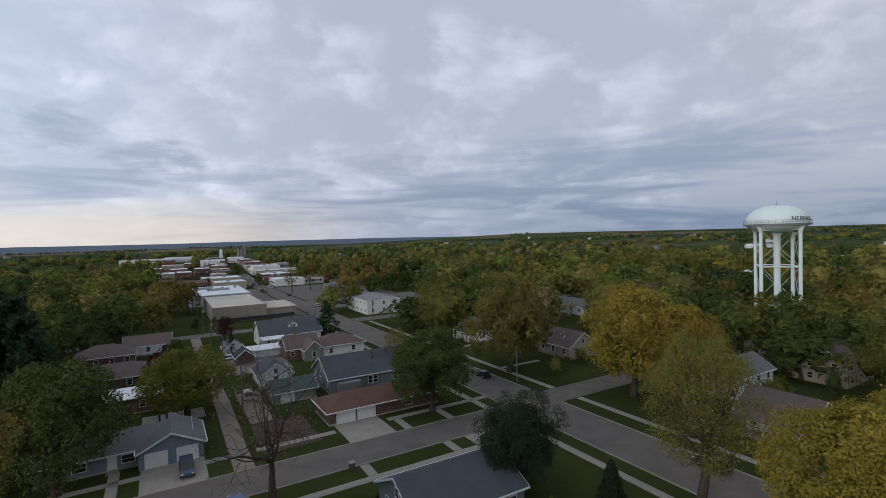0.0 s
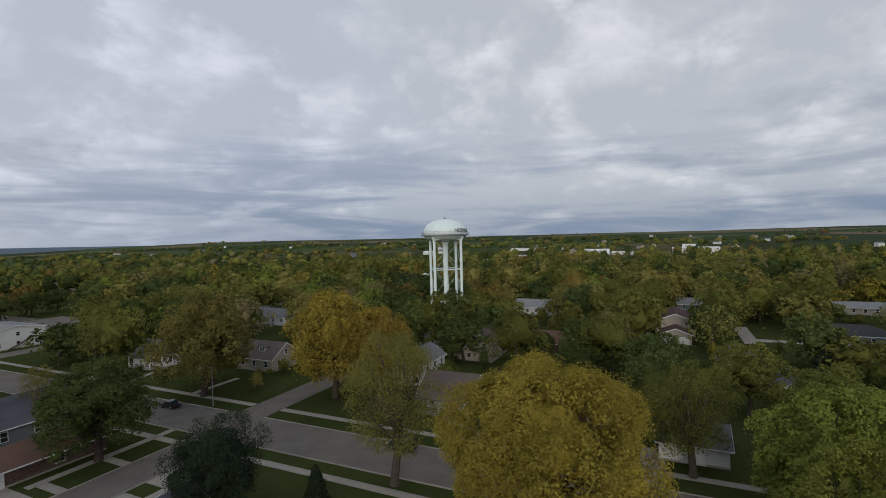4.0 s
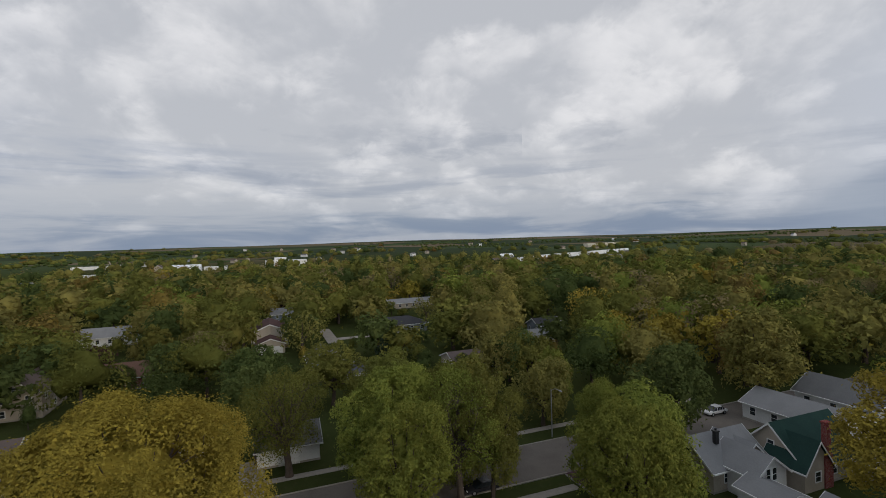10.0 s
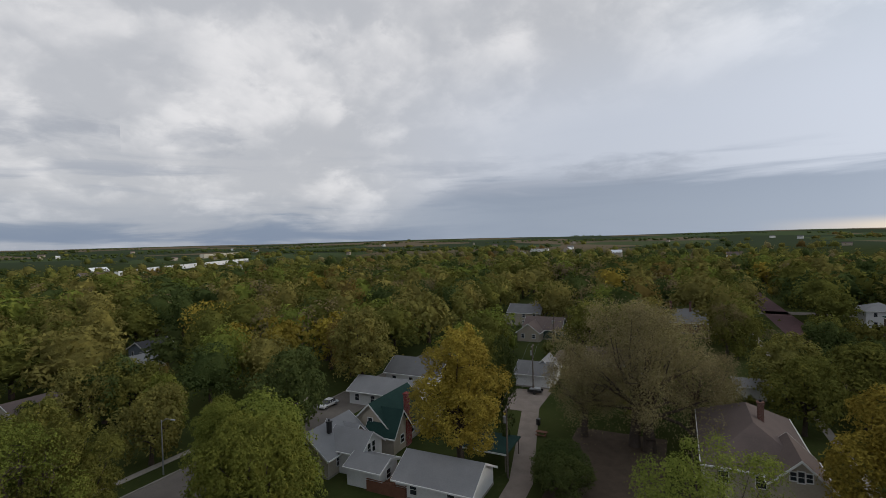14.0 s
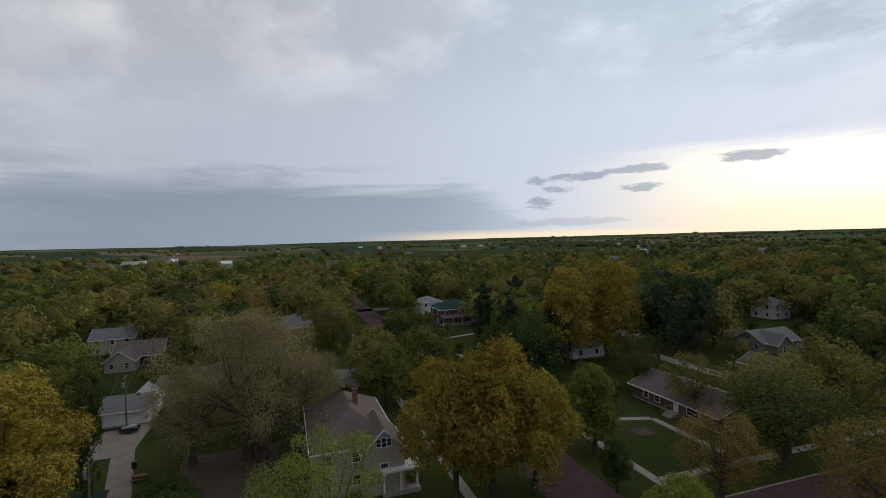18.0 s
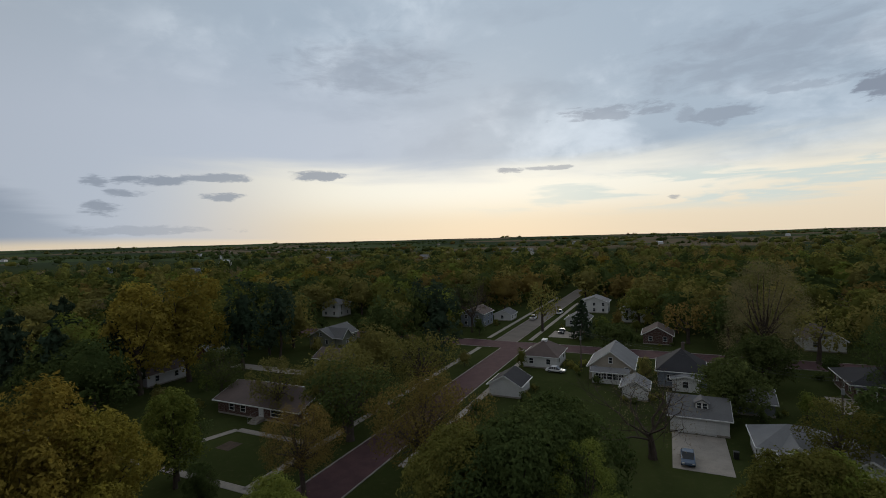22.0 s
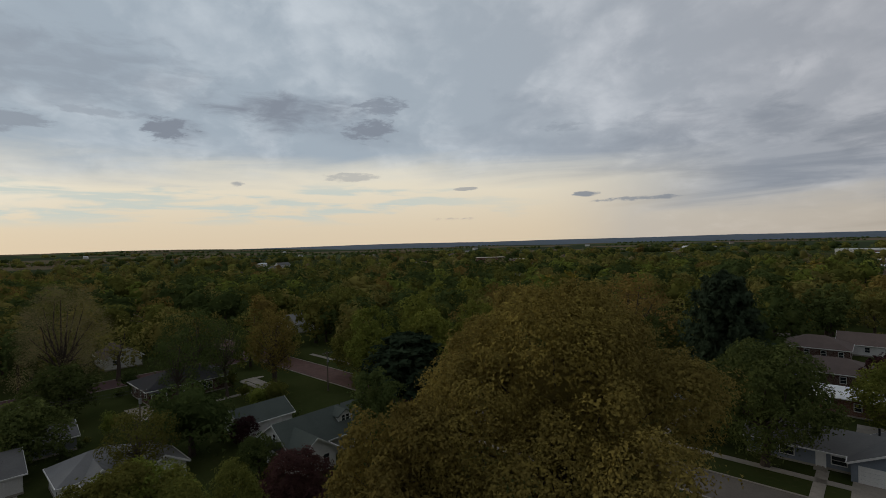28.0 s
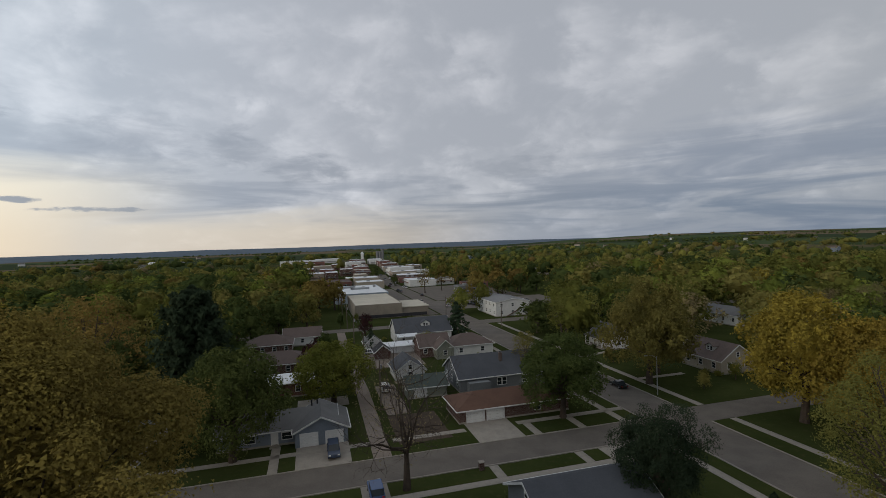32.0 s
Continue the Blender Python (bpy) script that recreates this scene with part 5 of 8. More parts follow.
pad("driveway_east", 66.7, 79.0, 0.5, 4.0, CONCRETE, "narrow concrete driveway between hedges")
pad("driveway_corner", 42.0, 50.0, 56.0, 66.0, CONCRETE, "pale concrete corner driveway")
pad("driveway_alley_west", -87.6, -74.0, 0.2, 7.9, CONCRETE, "pale concrete apron before a white garage")
pad("driveway_far", -168, -157, -36, -27, CONCRETE, "white concrete parking apron")
pad("driveway_low", -116.5, -106.5, 27.5, 32.5, CONCRETE, "pale concrete drive beside a brick house")
pad("driveway_green", -119, -104, 54, 56.5, CONCRETE, "narrow concrete path on lawn")
pad("driveway_east_loop", 162, 190, -24, -20, CONCRETE, "curving concrete drive on a lawn")
pad("driveway_east_spur", 166, 170, -36, -24, CONCRETE, "concrete drive beside a lawn")
pad("street_lot", 66, 130, 226, 262, ASPHALT, "asphalt parking lot with rows of cars")
pad("street_apron", 40, 62, 196, 212, ASPHALT, "asphalt apron by the avenue")
pad("driveway_below", 5.2, 8.8, 56.0, 66.0, CONCRETE, "short concrete drive off the cross street")
pad("shop_lot_east", 67.5, 122, 264, 352, ASPHALT, "worn asphalt lots between low shops")
pad("shop_lot_west", 43.5, 55.5, 214, 352, ASPHALT, "asphalt forecourts along the main street")
pad("soil_patch", 2, 16, -84, -58, DIRT, "bare brown soil under trees", 0.02)
pad("back_drive", -97, -93, -108, -82, CONCRETE, "concrete drive behind a ranch house")
pad("lawn_scar", -57.5, -54.5, -67.5, -64.5, DIRT, "round bare patch worn in a lawn", 0.02)

pad("yard_gravel_north", 13.0, 17.5, 92, 112, GRAVEL, "gravel yard strip behind garages")
pad("yard_gravel_sheds", 13.0, 29.0, 128, 146, GRAVEL, "gravel yard among small sheds")
pad("yard_soil_north", 12.8, 22.0, 78, 91.5, DIRT, "bare brown soil under a leafless tree", 0.02)
pad("yard_walk_north", 18.0, 30.0, 112.4, 114.0, CONCRETE, "concrete path between back yards")
pad("yard_apron_west", -4.0, 6.4, 101.5, 107.5, CONCRETE, "pale concrete apron beside the alley")
# the water tower
tx, ty = 170.0 * sin(radians(34.79)), 170.0 * cos(radians(34.79))
tower, tank_z, tank_r = water_tower(tx, ty)
for i, ch in enumerate("NEBRASKA"):
    cu = bpy.data.curves.new("tank_letter", "FONT")
    cu.body, cu.size, cu.extrude, cu.align_x = ch, 1.7, 0.02, "CENTER"
    cu.materials.append(BLACK)
    ob = new("tank_letter", cu)
    bear = 34.79 + 180.0 - 30.0 - i * 8.0
    ob.parent = tower
    q = Matrix.Rotation(radians(90.0 - bear) - facing(0.0), 4, "Z") @ Matrix.Translation((tank_r + 0.06, 0, tank_z + 0.75)) @ Matrix.Rotation(radians(90), 4, "Z") @ Matrix.Rotation(radians(86), 4, "X")
    ob.matrix_local = q

# ---------------------------------------------------------------- houses, north side
h = house(*G(-6.5, 88.8), EW, 19, 8.4, 2.6, 1.9, BLUE_SIDING, ROOF_GREY, "single-storey grey-blue ranch house with attached double garage", skip="s")
w = wing(h, 7.0, -1.8, 90, 9.2, 8.6, 2.6, 2.1, BLUE_SIDING, ROOF_GREY, "garage_wing", "")
garage_door(w, -2.05, -4.6, -pi / 2, 2.75)
garage_door(w, 2.05, -4.6, -pi / 2, 2.75)
door(h, -0.6, -4.2)
window(h, 1.4, 1.5, -4.2, 1.6, 1.1, 0)
window(h, -4.5, 1.5, -4.2, 1.6, 1.1, 0)
for i in (-1, 1):
    part("vent_pipe", rods(((6 + i * 0.5, 1.0, 3.5), (6 + i * 0.5, 1.0, 5.4), 0.14)), BLACK, h)
h = house(*G(35.6, 87.2), EW, 22, 8.6, 2.5, 1.9, DARK_BRICK, ROOF_RUST, "low dark brick garage wing with rust-brown shingle roof", hip=True, skip="sw", over=0.6)
garage_door(h, -7.9, -4.3, 0, 3.3)
garage_door(h, -4.0, -4.3, 0, 3.3)
window(h, 4.5, 1.5, -4.3, 1.2, 1.2, 0)
h = house(*G(39.8, 106.0), EW, 19.5, 12.5, 3.2, 3.5, GREY_SIDING, ROOF_BLUE, "grey sided house with a large slate-blue roof", skip="s")
for xx in (-0.6, 0.6, 5.4, 6.6):
    window(h, xx, 1.75, -6.25, 0.95, 1.5, 0)
wing(h, 11.2, -1.5, 0, 4, 8.5, 2.8, 2.2, GREY_SIDING, ROOF_BLUE, "side_wing", "s")
part("lean_to", boxes((-8.2, -3.4, -8.2, -6.2, 0, 2.5)), GREY_SIDING, h)
chimney(h, 1.2, -2.6, 5.0, 7.0, ROOF_BROWN, 0.6)
h = house(*G(22.8, 103.2), EW, 8.6, 6.6, 2.4, 1.7, SAGE_SIDING, ROOF_MOSS, "small sage green garage with white trim", name="garage", skip="nsew")
garage_door(h, -1.5, -3.3, 0, 2.6)
h = house(*G(21.8, 118.0), NS, 9, 7.0, 2.6, 2.4, WHITE_SIDING, ROOF_BLUE, "white gabled garage with blue-grey roof by the alley", name="garage", skip="ns")
h = house(*G(43.5, 136.2), EW, 13, 9.5, 3.3, 2.6, WHITE_SIDING, ROOF_BROWN, "white house with brown hipped roof and dark shutters", hip=True, gap=4.5)
w = wing(h, -10, 3.0, 0, 9, 9, 3.1, 2.8, DARK_BRICK, ROOF_BROWN, "brick_wing", "s")
wing(h, -8.0, -2.6, 90, 5, 5.0, 3.1, 2.2, SAGE_SIDING, ROOF_BROWN, "gable_bay", "w")
h = house(*G(35.0, 161.5), EW, 18.5, 13, 3.6, 3.9, WHITE_SIDING, ROOF_BLUE, "white house with slate-blue roof and a shed dormer", gap=4)
dormer(h, 1.0, -1, 18.5, 13, 3.6, 3.9, 3.0, 1.1, WHITE_SIDING, ROOF_BLUE)
porch(h, -9.2, -3.0, -6.5, 3.0, 3.0, WHITE_ROOF, 4)
house(*G(17.3, 151.5), NS, 6, 5.0, 2.6, 2.2, WHITE_SIDING, ROOF_GREY, "small white gabled shed beside the alley", name="garage", skip="nsew")
house(*G(18.6, 139.5), NS, 5, 4.4, 2.4, 1.8, DARK_BRICK, ROOF_DARK, "small dark shed by the gravel alley", name="garage", skip="nsew")
house(*G(24.5, 146.0), EW, 9, 6, 2.3, 0.7, WHITE, WHITE_ROOF, "low white flat carport in a back yard", name="garage", skip="nsew")
h = house(*G(83.5, 206.0), NS, 24, 15.5, 6.2, 1.3, WHITE_SIDING, ROOF_PALE, "two-storey white building with outside stairs", storeys=2, over=0.3, gap=4)
part("outside_stair", rods(((-12.6, 3.0, 0.1), (-12.6, -4.0, 3.4), 0.25)), DARK_BRICK, h)
# dark roof under the camera
h = house(*G(29.0, 49.0), EW, 14, 10.5, 3.4, 2.6, GREY_SIDING, ROOF_BLUE, "grey house with dark slate-blue shingle roof below the drone")
# beyond
house(*G(-34.0, 108.0), EW, 14, 10, 3.0, 2.8, WHITE_SIDING, surface("maroon_shingle", (0.085, 0.045, 0.042), (0.06, 0.035, 0.034), 0.9, 0.35, 18, 0.3, kind="shingle"), "house with dark maroon roof under pines", hip=True)
house(*G(-9.0, 136.0), EW, 16, 11, 3.0, 2.4, DARK_BRICK, ROOF_BROWN, "brown-roofed brick house among trees", hip=True)
house(*G(-4.0, 115.0), EW, 13, 8, 3.2, 0.9, BRICK, WHITE_ROOF, "brick house with a pale low roof behind a tree", skip="nw")
house(*G(-14.0, 162.0), EW, 14, 10, 3.0, 2.6, DARK_BRICK, ROOF_BROWN, "brown-roofed house among dark trees", hip=True)
house(*G(-4.0, 172.0), EW, 12, 9, 3.0, 2.4, WHITE_SIDING, ROOF_BROWN, "white house with brown roof among trees")
# flat-roofed halls and the town centre
h = hall(*G(28.0, 238.0), EW, 21, 46, 6.0, BEIGE_WALL, FLAT_ROOF, "beige block hall with a pale flat roof", parapet=0.35)
part("annex", boxes((10.5, 23.0, -22.0, 2.0, -0.3, 4.0)), BEIGE_WALL, h)
part("annex_roof", boxes((10.2, 23.4, -22.4, 2.2, 4.0, 4.35)), FLAT_ROOF, h)
part("dark_shopfront", boxes((-9.0, 22.0, -23.25, -23.02, 0.3, 1.6)), ROOF_DARK, h)
h = hall(*G(27.0, 305.0), EW, 30, 56, 5.0, surface("pale_blue_wall", (0.33, 0.38, 0.42), (0.27, 0.31, 0.35), 0.8, 0.2, 8, 0.1), WHITE_ROOF, "long hall with a white roof and rooftop units")
for i in range(7):
    part("rooftop_unit", boxes((-12 + i * 3.8, -10.4 + i * 3.8 - 13 * (i % 2), 10 - 6 * (i % 3), 12 - 6 * (i % 3), 5.3, 6.6)), METAL, h)
ROSE = surface("rose_brick", (0.2, 0.1, 0.085), (0.15, 0.08, 0.07), 0.9, 0.5, 10, 0.1)
# shops of the town centre: a, b, width, depth, height, wall, roof
for i, (a, b, w, d, hh, wall, roof) in enumerate((
    (20, 393, 18, 30, 4.5, ROSE, ROOF_BROWN), (18, 487, 12, 26, 7.0, DARK_BRICK, WHITE_ROOF), (1, 499, 20, 30, 6.0, BEIGE_WALL, WHITE_ROOF), (-7, 602, 18, 30, 6.0, BRICK, WHITE_ROOF),
    (12, 624, 22, 26, 8.0, BEIGE_WALL, FLAT_ROOF), (-10, 766, 27, 30, 7.0, DARK_BRICK, WHITE_ROOF), (-3, 880, 48, 40, 6.0, ROSE, ROOF_GREY), (30, 992, 47, 40, 7.0, WHITE, WHITE_ROOF),
    (59, 730, 22, 26, 8.0, WHITE, WHITE_ROOF), (50, 588, 26, 16, 6.0, ROSE, ROOF_BROWN), (44, 465, 12, 22, 5.0, BEIGE_WALL, FLAT_ROOF), (63, 650, 8, 20, 6.0, WHITE, FLAT_ROOF),
    (92, 568, 20, 20, 5.0, BEIGE_WALL, ROOF_GREY), (111, 693, 11, 16, 6.0, WHITE, ROOF_GREY), (79, 408, 17, 14, 4.0, ROSE, ROOF_BROWN), (90, 456, 14, 16, 4.0, WHITE, FLAT_ROOF), (104, 832, 21, 30, 8.0, WHITE, WHITE_ROOF),
    (100, 372, 16, 14, 4.0, WHITE, ROOF_GREY), (112, 330, 18, 12, 3.8, ROSE, ROOF_BROWN), (96, 300, 12, 12, 4.2, GREY_SIDING, ROOF_GREY), (-14, 440, 16, 22, 5.0, BRICK, FLAT_ROOF), (36, 540, 14, 22, 7.0, DARK_BRICK, WHITE_ROOF), (16, 560, 16, 24, 6.5, ROSE, WHITE_ROOF), (34, 690, 16, 30, 7.0, BRICK, WHITE_ROOF), (110, 500, 16, 18, 4.5, WHITE, WHITE_ROOF), (126, 610, 18, 18, 5.0, BEIGE_WALL, WHITE_ROOF),
)):
    tone = {"white_siding": "white"}.get(wall.name, wall.name.replace("_", " "))
    h = hall(*G(a, b), EW, w, d, hh, wall, roof, f"flat-roofed {tone} shop by the main street", windows=7 if b < 800 else 0)
    for q in range(i % 3):
        part("rooftop_unit", boxes((-2 + q * 5, 0.2 + q * 5, -3 + q * 2, -0.6 + q * 2, hh, hh + 1.7)), METAL, h)
    part("shop_awning", boxes((-w * 0.4, w * 0.4, -d / 2 - 1.3, -d / 2 - 0.05, 2.7, 2.95)), (GREEN_SIDING, ROOF_BLUE, ROSE)[i % 3], h)
# more shopfronts in close rows along both sides of the main street
rng = random.Random(9)
for b in range(372, 880, 27):
    mid = 61.5 + max(0, min(b, 740) - 420) * 26.5 / 320 + max(0, b - 740) * 22 / 260
    for side in (-1, 1):
        w, d, hh = rng.uniform(16, 26), rng.uniform(18, 24), rng.uniform(4.2, 8.5)
        x, y = G(mid + side * (9.5 + w / 2), b)
        if any(hypot(x - p, y - q) < r * 0.8 + 9 for p, q, r in HOUSE_AT):
            continue
        wall = rng.choice((BRICK, DARK_BRICK, ROSE, BEIGE_WALL, WHITE, TAN_SIDING))
        h = hall(x, y, EW, w, d, hh, wall, rng.choice((WHITE_ROOF, FLAT_ROOF, ROOF_GREY, WHITE_ROOF)), f"flat-roofed {wall.name.replace('_', ' ')} shop in a row by the main street")
        part("rooftop_unit", boxes((-2, 0.4, -3, -0.6, hh, hh + 1.5)), METAL, h)
        part("shop_awning", boxes((-side * w / 2 - 0.9, -side * w / 2 + 0.9, -d * 0.4, d * 0.4, 2.7, 2.95)), rng.choice((GREEN_SIDING, ROOF_BLUE, ROSE)), h)
h = thing("grain_silo", *G(142.0, 1085.0), EW, 0, "blue-grey concrete grain elevator far beyond the shops", "silo")
for i in range(3):
    part("bin", rods(((i * 6.0, 0, 0), (i * 6.0, 0, 18 + (i == 2) * 4), 3.0), sides=20), ROOF_PALE, h)
h = thing("clock_tower", *G(88.0, 880.0), EW, 0, "slim white tower above the shops", "tower")
part("shaft", boxes((-2.3, 2.3, -2.3, 2.3, 0, 18)), WHITE, h)
part("cap", roof_hip(4.6, 4.6, 18, 3.4), WHITE_ROOF, h)

# ---------------------------------------------------------------- houses, east side
h = house(*G(124.5, 46.0), EW, 13, 8.6, 5.2, 2.7, TAN_SIDING, ROOF_BROWN, "two-storey pale gabled house with brown roof", storeys=2, gap=3.6)
wing(h, -2.0, 8.0, 90, 9, 8, 3.4, 2.6, TAN_SIDING, ROOF_BROWN, "low_wing", "e")
h = house(*G(86.4, 38.6), SN, 10.5, 9.5, 3.2, 3.0, WHITE_SIDING, ROOF_BROWN, "white house with brown roof and columned porch")
porch(h, -4.5, 4.5, -4.75, 2.6, 2.9, ROOF_BROWN, 5)
house(*G(136.4, 30.2), SN, 11, 8.5, 3.0, 2.6, BRICK, ROOF_RUST, "brick house with a rust-brown gabled roof among trees")
house(*G(99.0, 53.0), EW, 11, 8, 5.0, 2.4, WHITE_SIDING, ROOF_GREY, "white two-storey house behind a budding tree", storeys=2)
h = house(*G(95.5, 96.5), SN, 12, 10, 3.3, 3.3, TAN_SIDING, ROOF_BROWN, "tan house with brown roof and a small dormer")
dormer(h, 1.0, -1, 12, 10, 3.3, 3.3, 2.2, 1.2, WHITE_SIDING, ROOF_BROWN)
h = house(*G(88.0, 128.0), SN, 12, 9, 3.2, 3.0, WHITE_SIDING, ROOF_GREY, "white house with a columned porch under trees")
porch(h, -4.5, 4.5, -4.5, 2.6, 2.9, ROOF_GREY, 5)
house(*G(148.0, 143.0), SN, 17, 11, 3.7, 2.2, WHITE_SIDING, ROOF_GREY, "long white house with grey roof")
house(*G(99.0, 113.0), EW, 8, 7, 2.5, 1.5, TAN_SIDING, ROOF_PALE, "small pale garage beside a house", name="garage")
h = house(*G(170.0, -2.0), EW, 15, 11, 5.6, 2.2, TAN_SIDING, MATS["maroon_shingle"], "tall tan split-level house with maroon roof", storeys=2, skip="w")
w = wing(h, -11.0, 0.0, 0, 8, 8.4, 3.0, 1.6, TAN_SIDING, MATS["maroon_shingle"], "garage_wing", "")
garage_door(w, -2.0, -4.0, -pi / 2, 2.9)
garage_door(w, 2.0, -4.0, -pi / 2, 2.9)
house(*G(127.0, -14.5), EW, 11, 8, 3.4, 2.8, BLUE_SIDING, ROOF_GREY, "grey-blue house among green trees")
house(*G(113.0, -22.0), EW, 9, 7, 2.6, 1.8, WHITE_SIDING, ROOF_BLUE, "white shed among green trees", name="garage")
house(*G(173.0, -47.0), SN, 19, 11, 2.9, 2.4, GREY_SIDING, ROOF_DARK, "long low grey ranch house with dark roof", hip=True)
house(*G(113.0, -51.0), SN, 15, 10, 2.8, 1.8, TAN_SIDING, ROOF_BROWN, "low house with a patched pale roof among trees")
house(*G(143.0, -91.0), SN, 9, 8, 3.2, 2.0, BLUE_SIDING, ROOF_DARK, "small dark blue house with white trim")
house(*G(130.0, -76.0), SN, 16, 9, 2.8, 1.6, WHITE_SIDING, ROOF_PALE, "pale-roofed house behind trees")
house(*G(199.0, 49.0), SN, 18, 10, 3.4, 2.6, WHITE_SIDING, ROOF_PALE, "white house with a pale roof beyond trees")
house(*G(214.0, -8.0), SN, 9, 8, 4.4, 2.0, BLUE_SIDING, ROOF_PALE, "pale blue house beside a plum tree", storeys=2)
house(*G(232.0, -70.0), SN, 24, 9, 2.8, 1.6, TAN_SIDING, ROOF_PALE, "long pale-roofed house among trees")
h = house(*G(79.5, -3.0), SN, 9, 8, 2.8, 2.0, WHITE_SIDING, ROOF_GREY, "small white garage at the end of a drive", name="garage", skip="ns")
garage_door(h, 0, -4.0, 0, 2.8)
house(*G(88.0, 14.0), SN, 12, 9, 3.0, 2.6, WHITE_SIDING, ROOF_BROWN, "white house behind a golden tree")

# ---------------------------------------------------------------- houses, south-east
h = house(*G(48.0, -57.0), NS, 9.5, 7.6, 3.0, 2.9, TAN_SIDING, ROOF_PALE, "cream cottage with a pale grey cross-gabled roof")
w = wing(h, -0.3, 4.6, 90, 6.0, 5.4, 3.4, 2.0, WHITE_SIDING, ROOF_PALE, "front_gable", "")
for yy in (-0.55, 0.55):
    window(w, yy, 3.2, -3.0, 0.7, 1.5, pi / 2)
wing(h, -2.4, 1.0, 90, 5.5, 4.4, 3.0, 2.2, TAN_SIDING, ROOF_PALE, "rear_gable", "e")
chimney(h, 1.5, 1.5, 5.0, 6.6, BLACK, 0.55)
p = wing(h, 2.4, 9.6, 90, 5.2, 4.6, 2.6, 0.9, WHITE_SIDING, ROOF_PALE, "porch_room", "e")
h = house(*G(44.6, -69.0), NS, 11.5, 8.6, 3.0, 4.1, TAN_SIDING, ROOF_GREEN, "tan cottage with a steep dark green roof and red chimney", skip="")
wing(h, 4.2, 2.4, 90, 5, 5.0, 3.0, 3.2, TAN_SIDING, ROOF_GREEN, "cross_gable", "e")
wing(h, -5.2, 4.2, 90, 4.2, 4.2, 2.8, 1.6, TAN_SIDING, ROOF_GREEN, "sun_room", "es")
c = part("chimney", boxes((1.5, 3.0, 4.35, 5.1, 0, 4.2), (1.8, 2.7, 4.4, 5.05, 4.2, 8.2), (1.7, 2.8, 4.3, 5.15, 8.2, 8.4)), CHIMNEY_RED, h, "crimson brick chimney")
house(*G(53.0, -83.0), EW, 15, 8.4, 3.0, 1.9, WHITE_SIDING, ROOF_PALE, "white house with a pale grey roof")
house(*G(54.0, -97.0), EW, 13, 9, 3.2, 2.6, WHITE_SIDING, ROOF_GREY, "white house behind trees")
h = thing("garden_deck", *G(34.6, -54.6), EW, 0, "red-stained wooden deck with rails behind a cottage", "deck")
for i in range(20):
    part("board", shared(("deck_board",), lambda: boxes((-0.14, 0.14, -2.6, 2.6, 0.75, 0.8)), DECK), None, h, at=Matrix.Translation((-2.85 + i * 0.3, 0, 0)))
for x0, x1, y0, y1 in ((-3, 3, -2.65, -2.55), (-3, -2.9, -2.6, 2.6), (-3, 3, 2.55, 2.65)):
    part("railing", boxes((x0, x1, y0, y1, 1.6, 1.68), (x0, x1, y0, y1, 0.0, 1.45)), DECK, h)
h = house(*G(28.0, -56.2), EW, 10.5, 7.8, 2.4, 2.1, WHITE_SIDING, ROOF_PALE, "white garage with a pale grey gable roof by the alley", name="garage", skip="ew")
h = thing("carport", *G(25.5, -67.0), EW, 0, "open carport with dark green roof and white edge", "carport")
part("roof_sheet", boxes((-3.5, 3.5, -3.4, 3.4, 2.5, 2.66)), ROOF_GREEN, h)
part("edge_trim", boxes((-3.55, 3.55, 3.4, 3.48, 2.48, 2.7)), WHITE, h)
for sx in (-3.2, 3.2):
    for sy in (-3.1, 3.1):
        part("post", boxes((sx - 0.07, sx + 0.07, sy - 0.07, sy + 0.07, 0, 2.5)), WOOD, h)
h = house(*G(29.2, -106.5), EW, 7.5, 7.5, 2.9, 1.9, WHITE_SIDING, ROOF_GREY, "white shed with grey roof beside a gravel lot", name="garage", skip="nsew")
wing(h, -1.5, -3.0, 90, 6, 5, 3.0, 2.4, WHITE_SIDING, ROOF_PALE, "gable_end", "")
h = house(*G(-2.5, -183.0), EW, 17, 13, 3.6, 3.6, BRICK, ROOF_GREY, "large brick house with grey hipped roof and two chimneys", hip=True)
chimney(h, -1.0, 1.0, 6.0, 9.6, BRICK)
chimney(h, 5.0, -2.0, 5.0, 9.2, BRICK)
porch(h, -8, 0, -6.5, 2.5, 3.0, WHITE_ROOF, 5)
h = house(*G(40.0, -158.0), EW, 12, 10, 3.2, 3.2, GREEN_SIDING, ROOF_BROWN, "dark green house with brown roof")
wing(h, 3.0, 6.0, 90, 8, 7, 3.0, 2.6, TAN_SIDING, ROOF_BROWN, "front_wing", "e")
house(*G(52.0, -178.0), EW, 12, 9, 5.0, 2.6, TAN_SIDING, ROOF_GREY, "tall house with grey roof among trees", storeys=2)
h = house(*G(-8.0, -73.0), NS, 19, 11, 6.0, 3.6, TAN_SIDING, ROOF_BROWN, "tall old house with purple-brown hipped roof", storeys=2, hip=True)
w = wing(h, 7.6, 3.4, 0, 7.4, 5.4, 6.0, 2.6, TAN_SIDING, ROOF_BROWN, "front_gable", "e")
for yy in (-0.7, 0.0, 0.7):
    window(w, yy, 6.8, -3.7, 0.55, 0.9 + (yy == 0) * 0.25, pi / 2)
chimney(h, 0.5, 1.2, 8.2, 11.0, BRICK)
p = part("porch", boxes((9.5, 12.2, 3.0, 8.0, 0, 0.6)), CONCRETE, h)
part("porch_roof", boxes((9.4, 12.5, 2.8, 8.3, 3.2, 3.45)), WHITE, p)
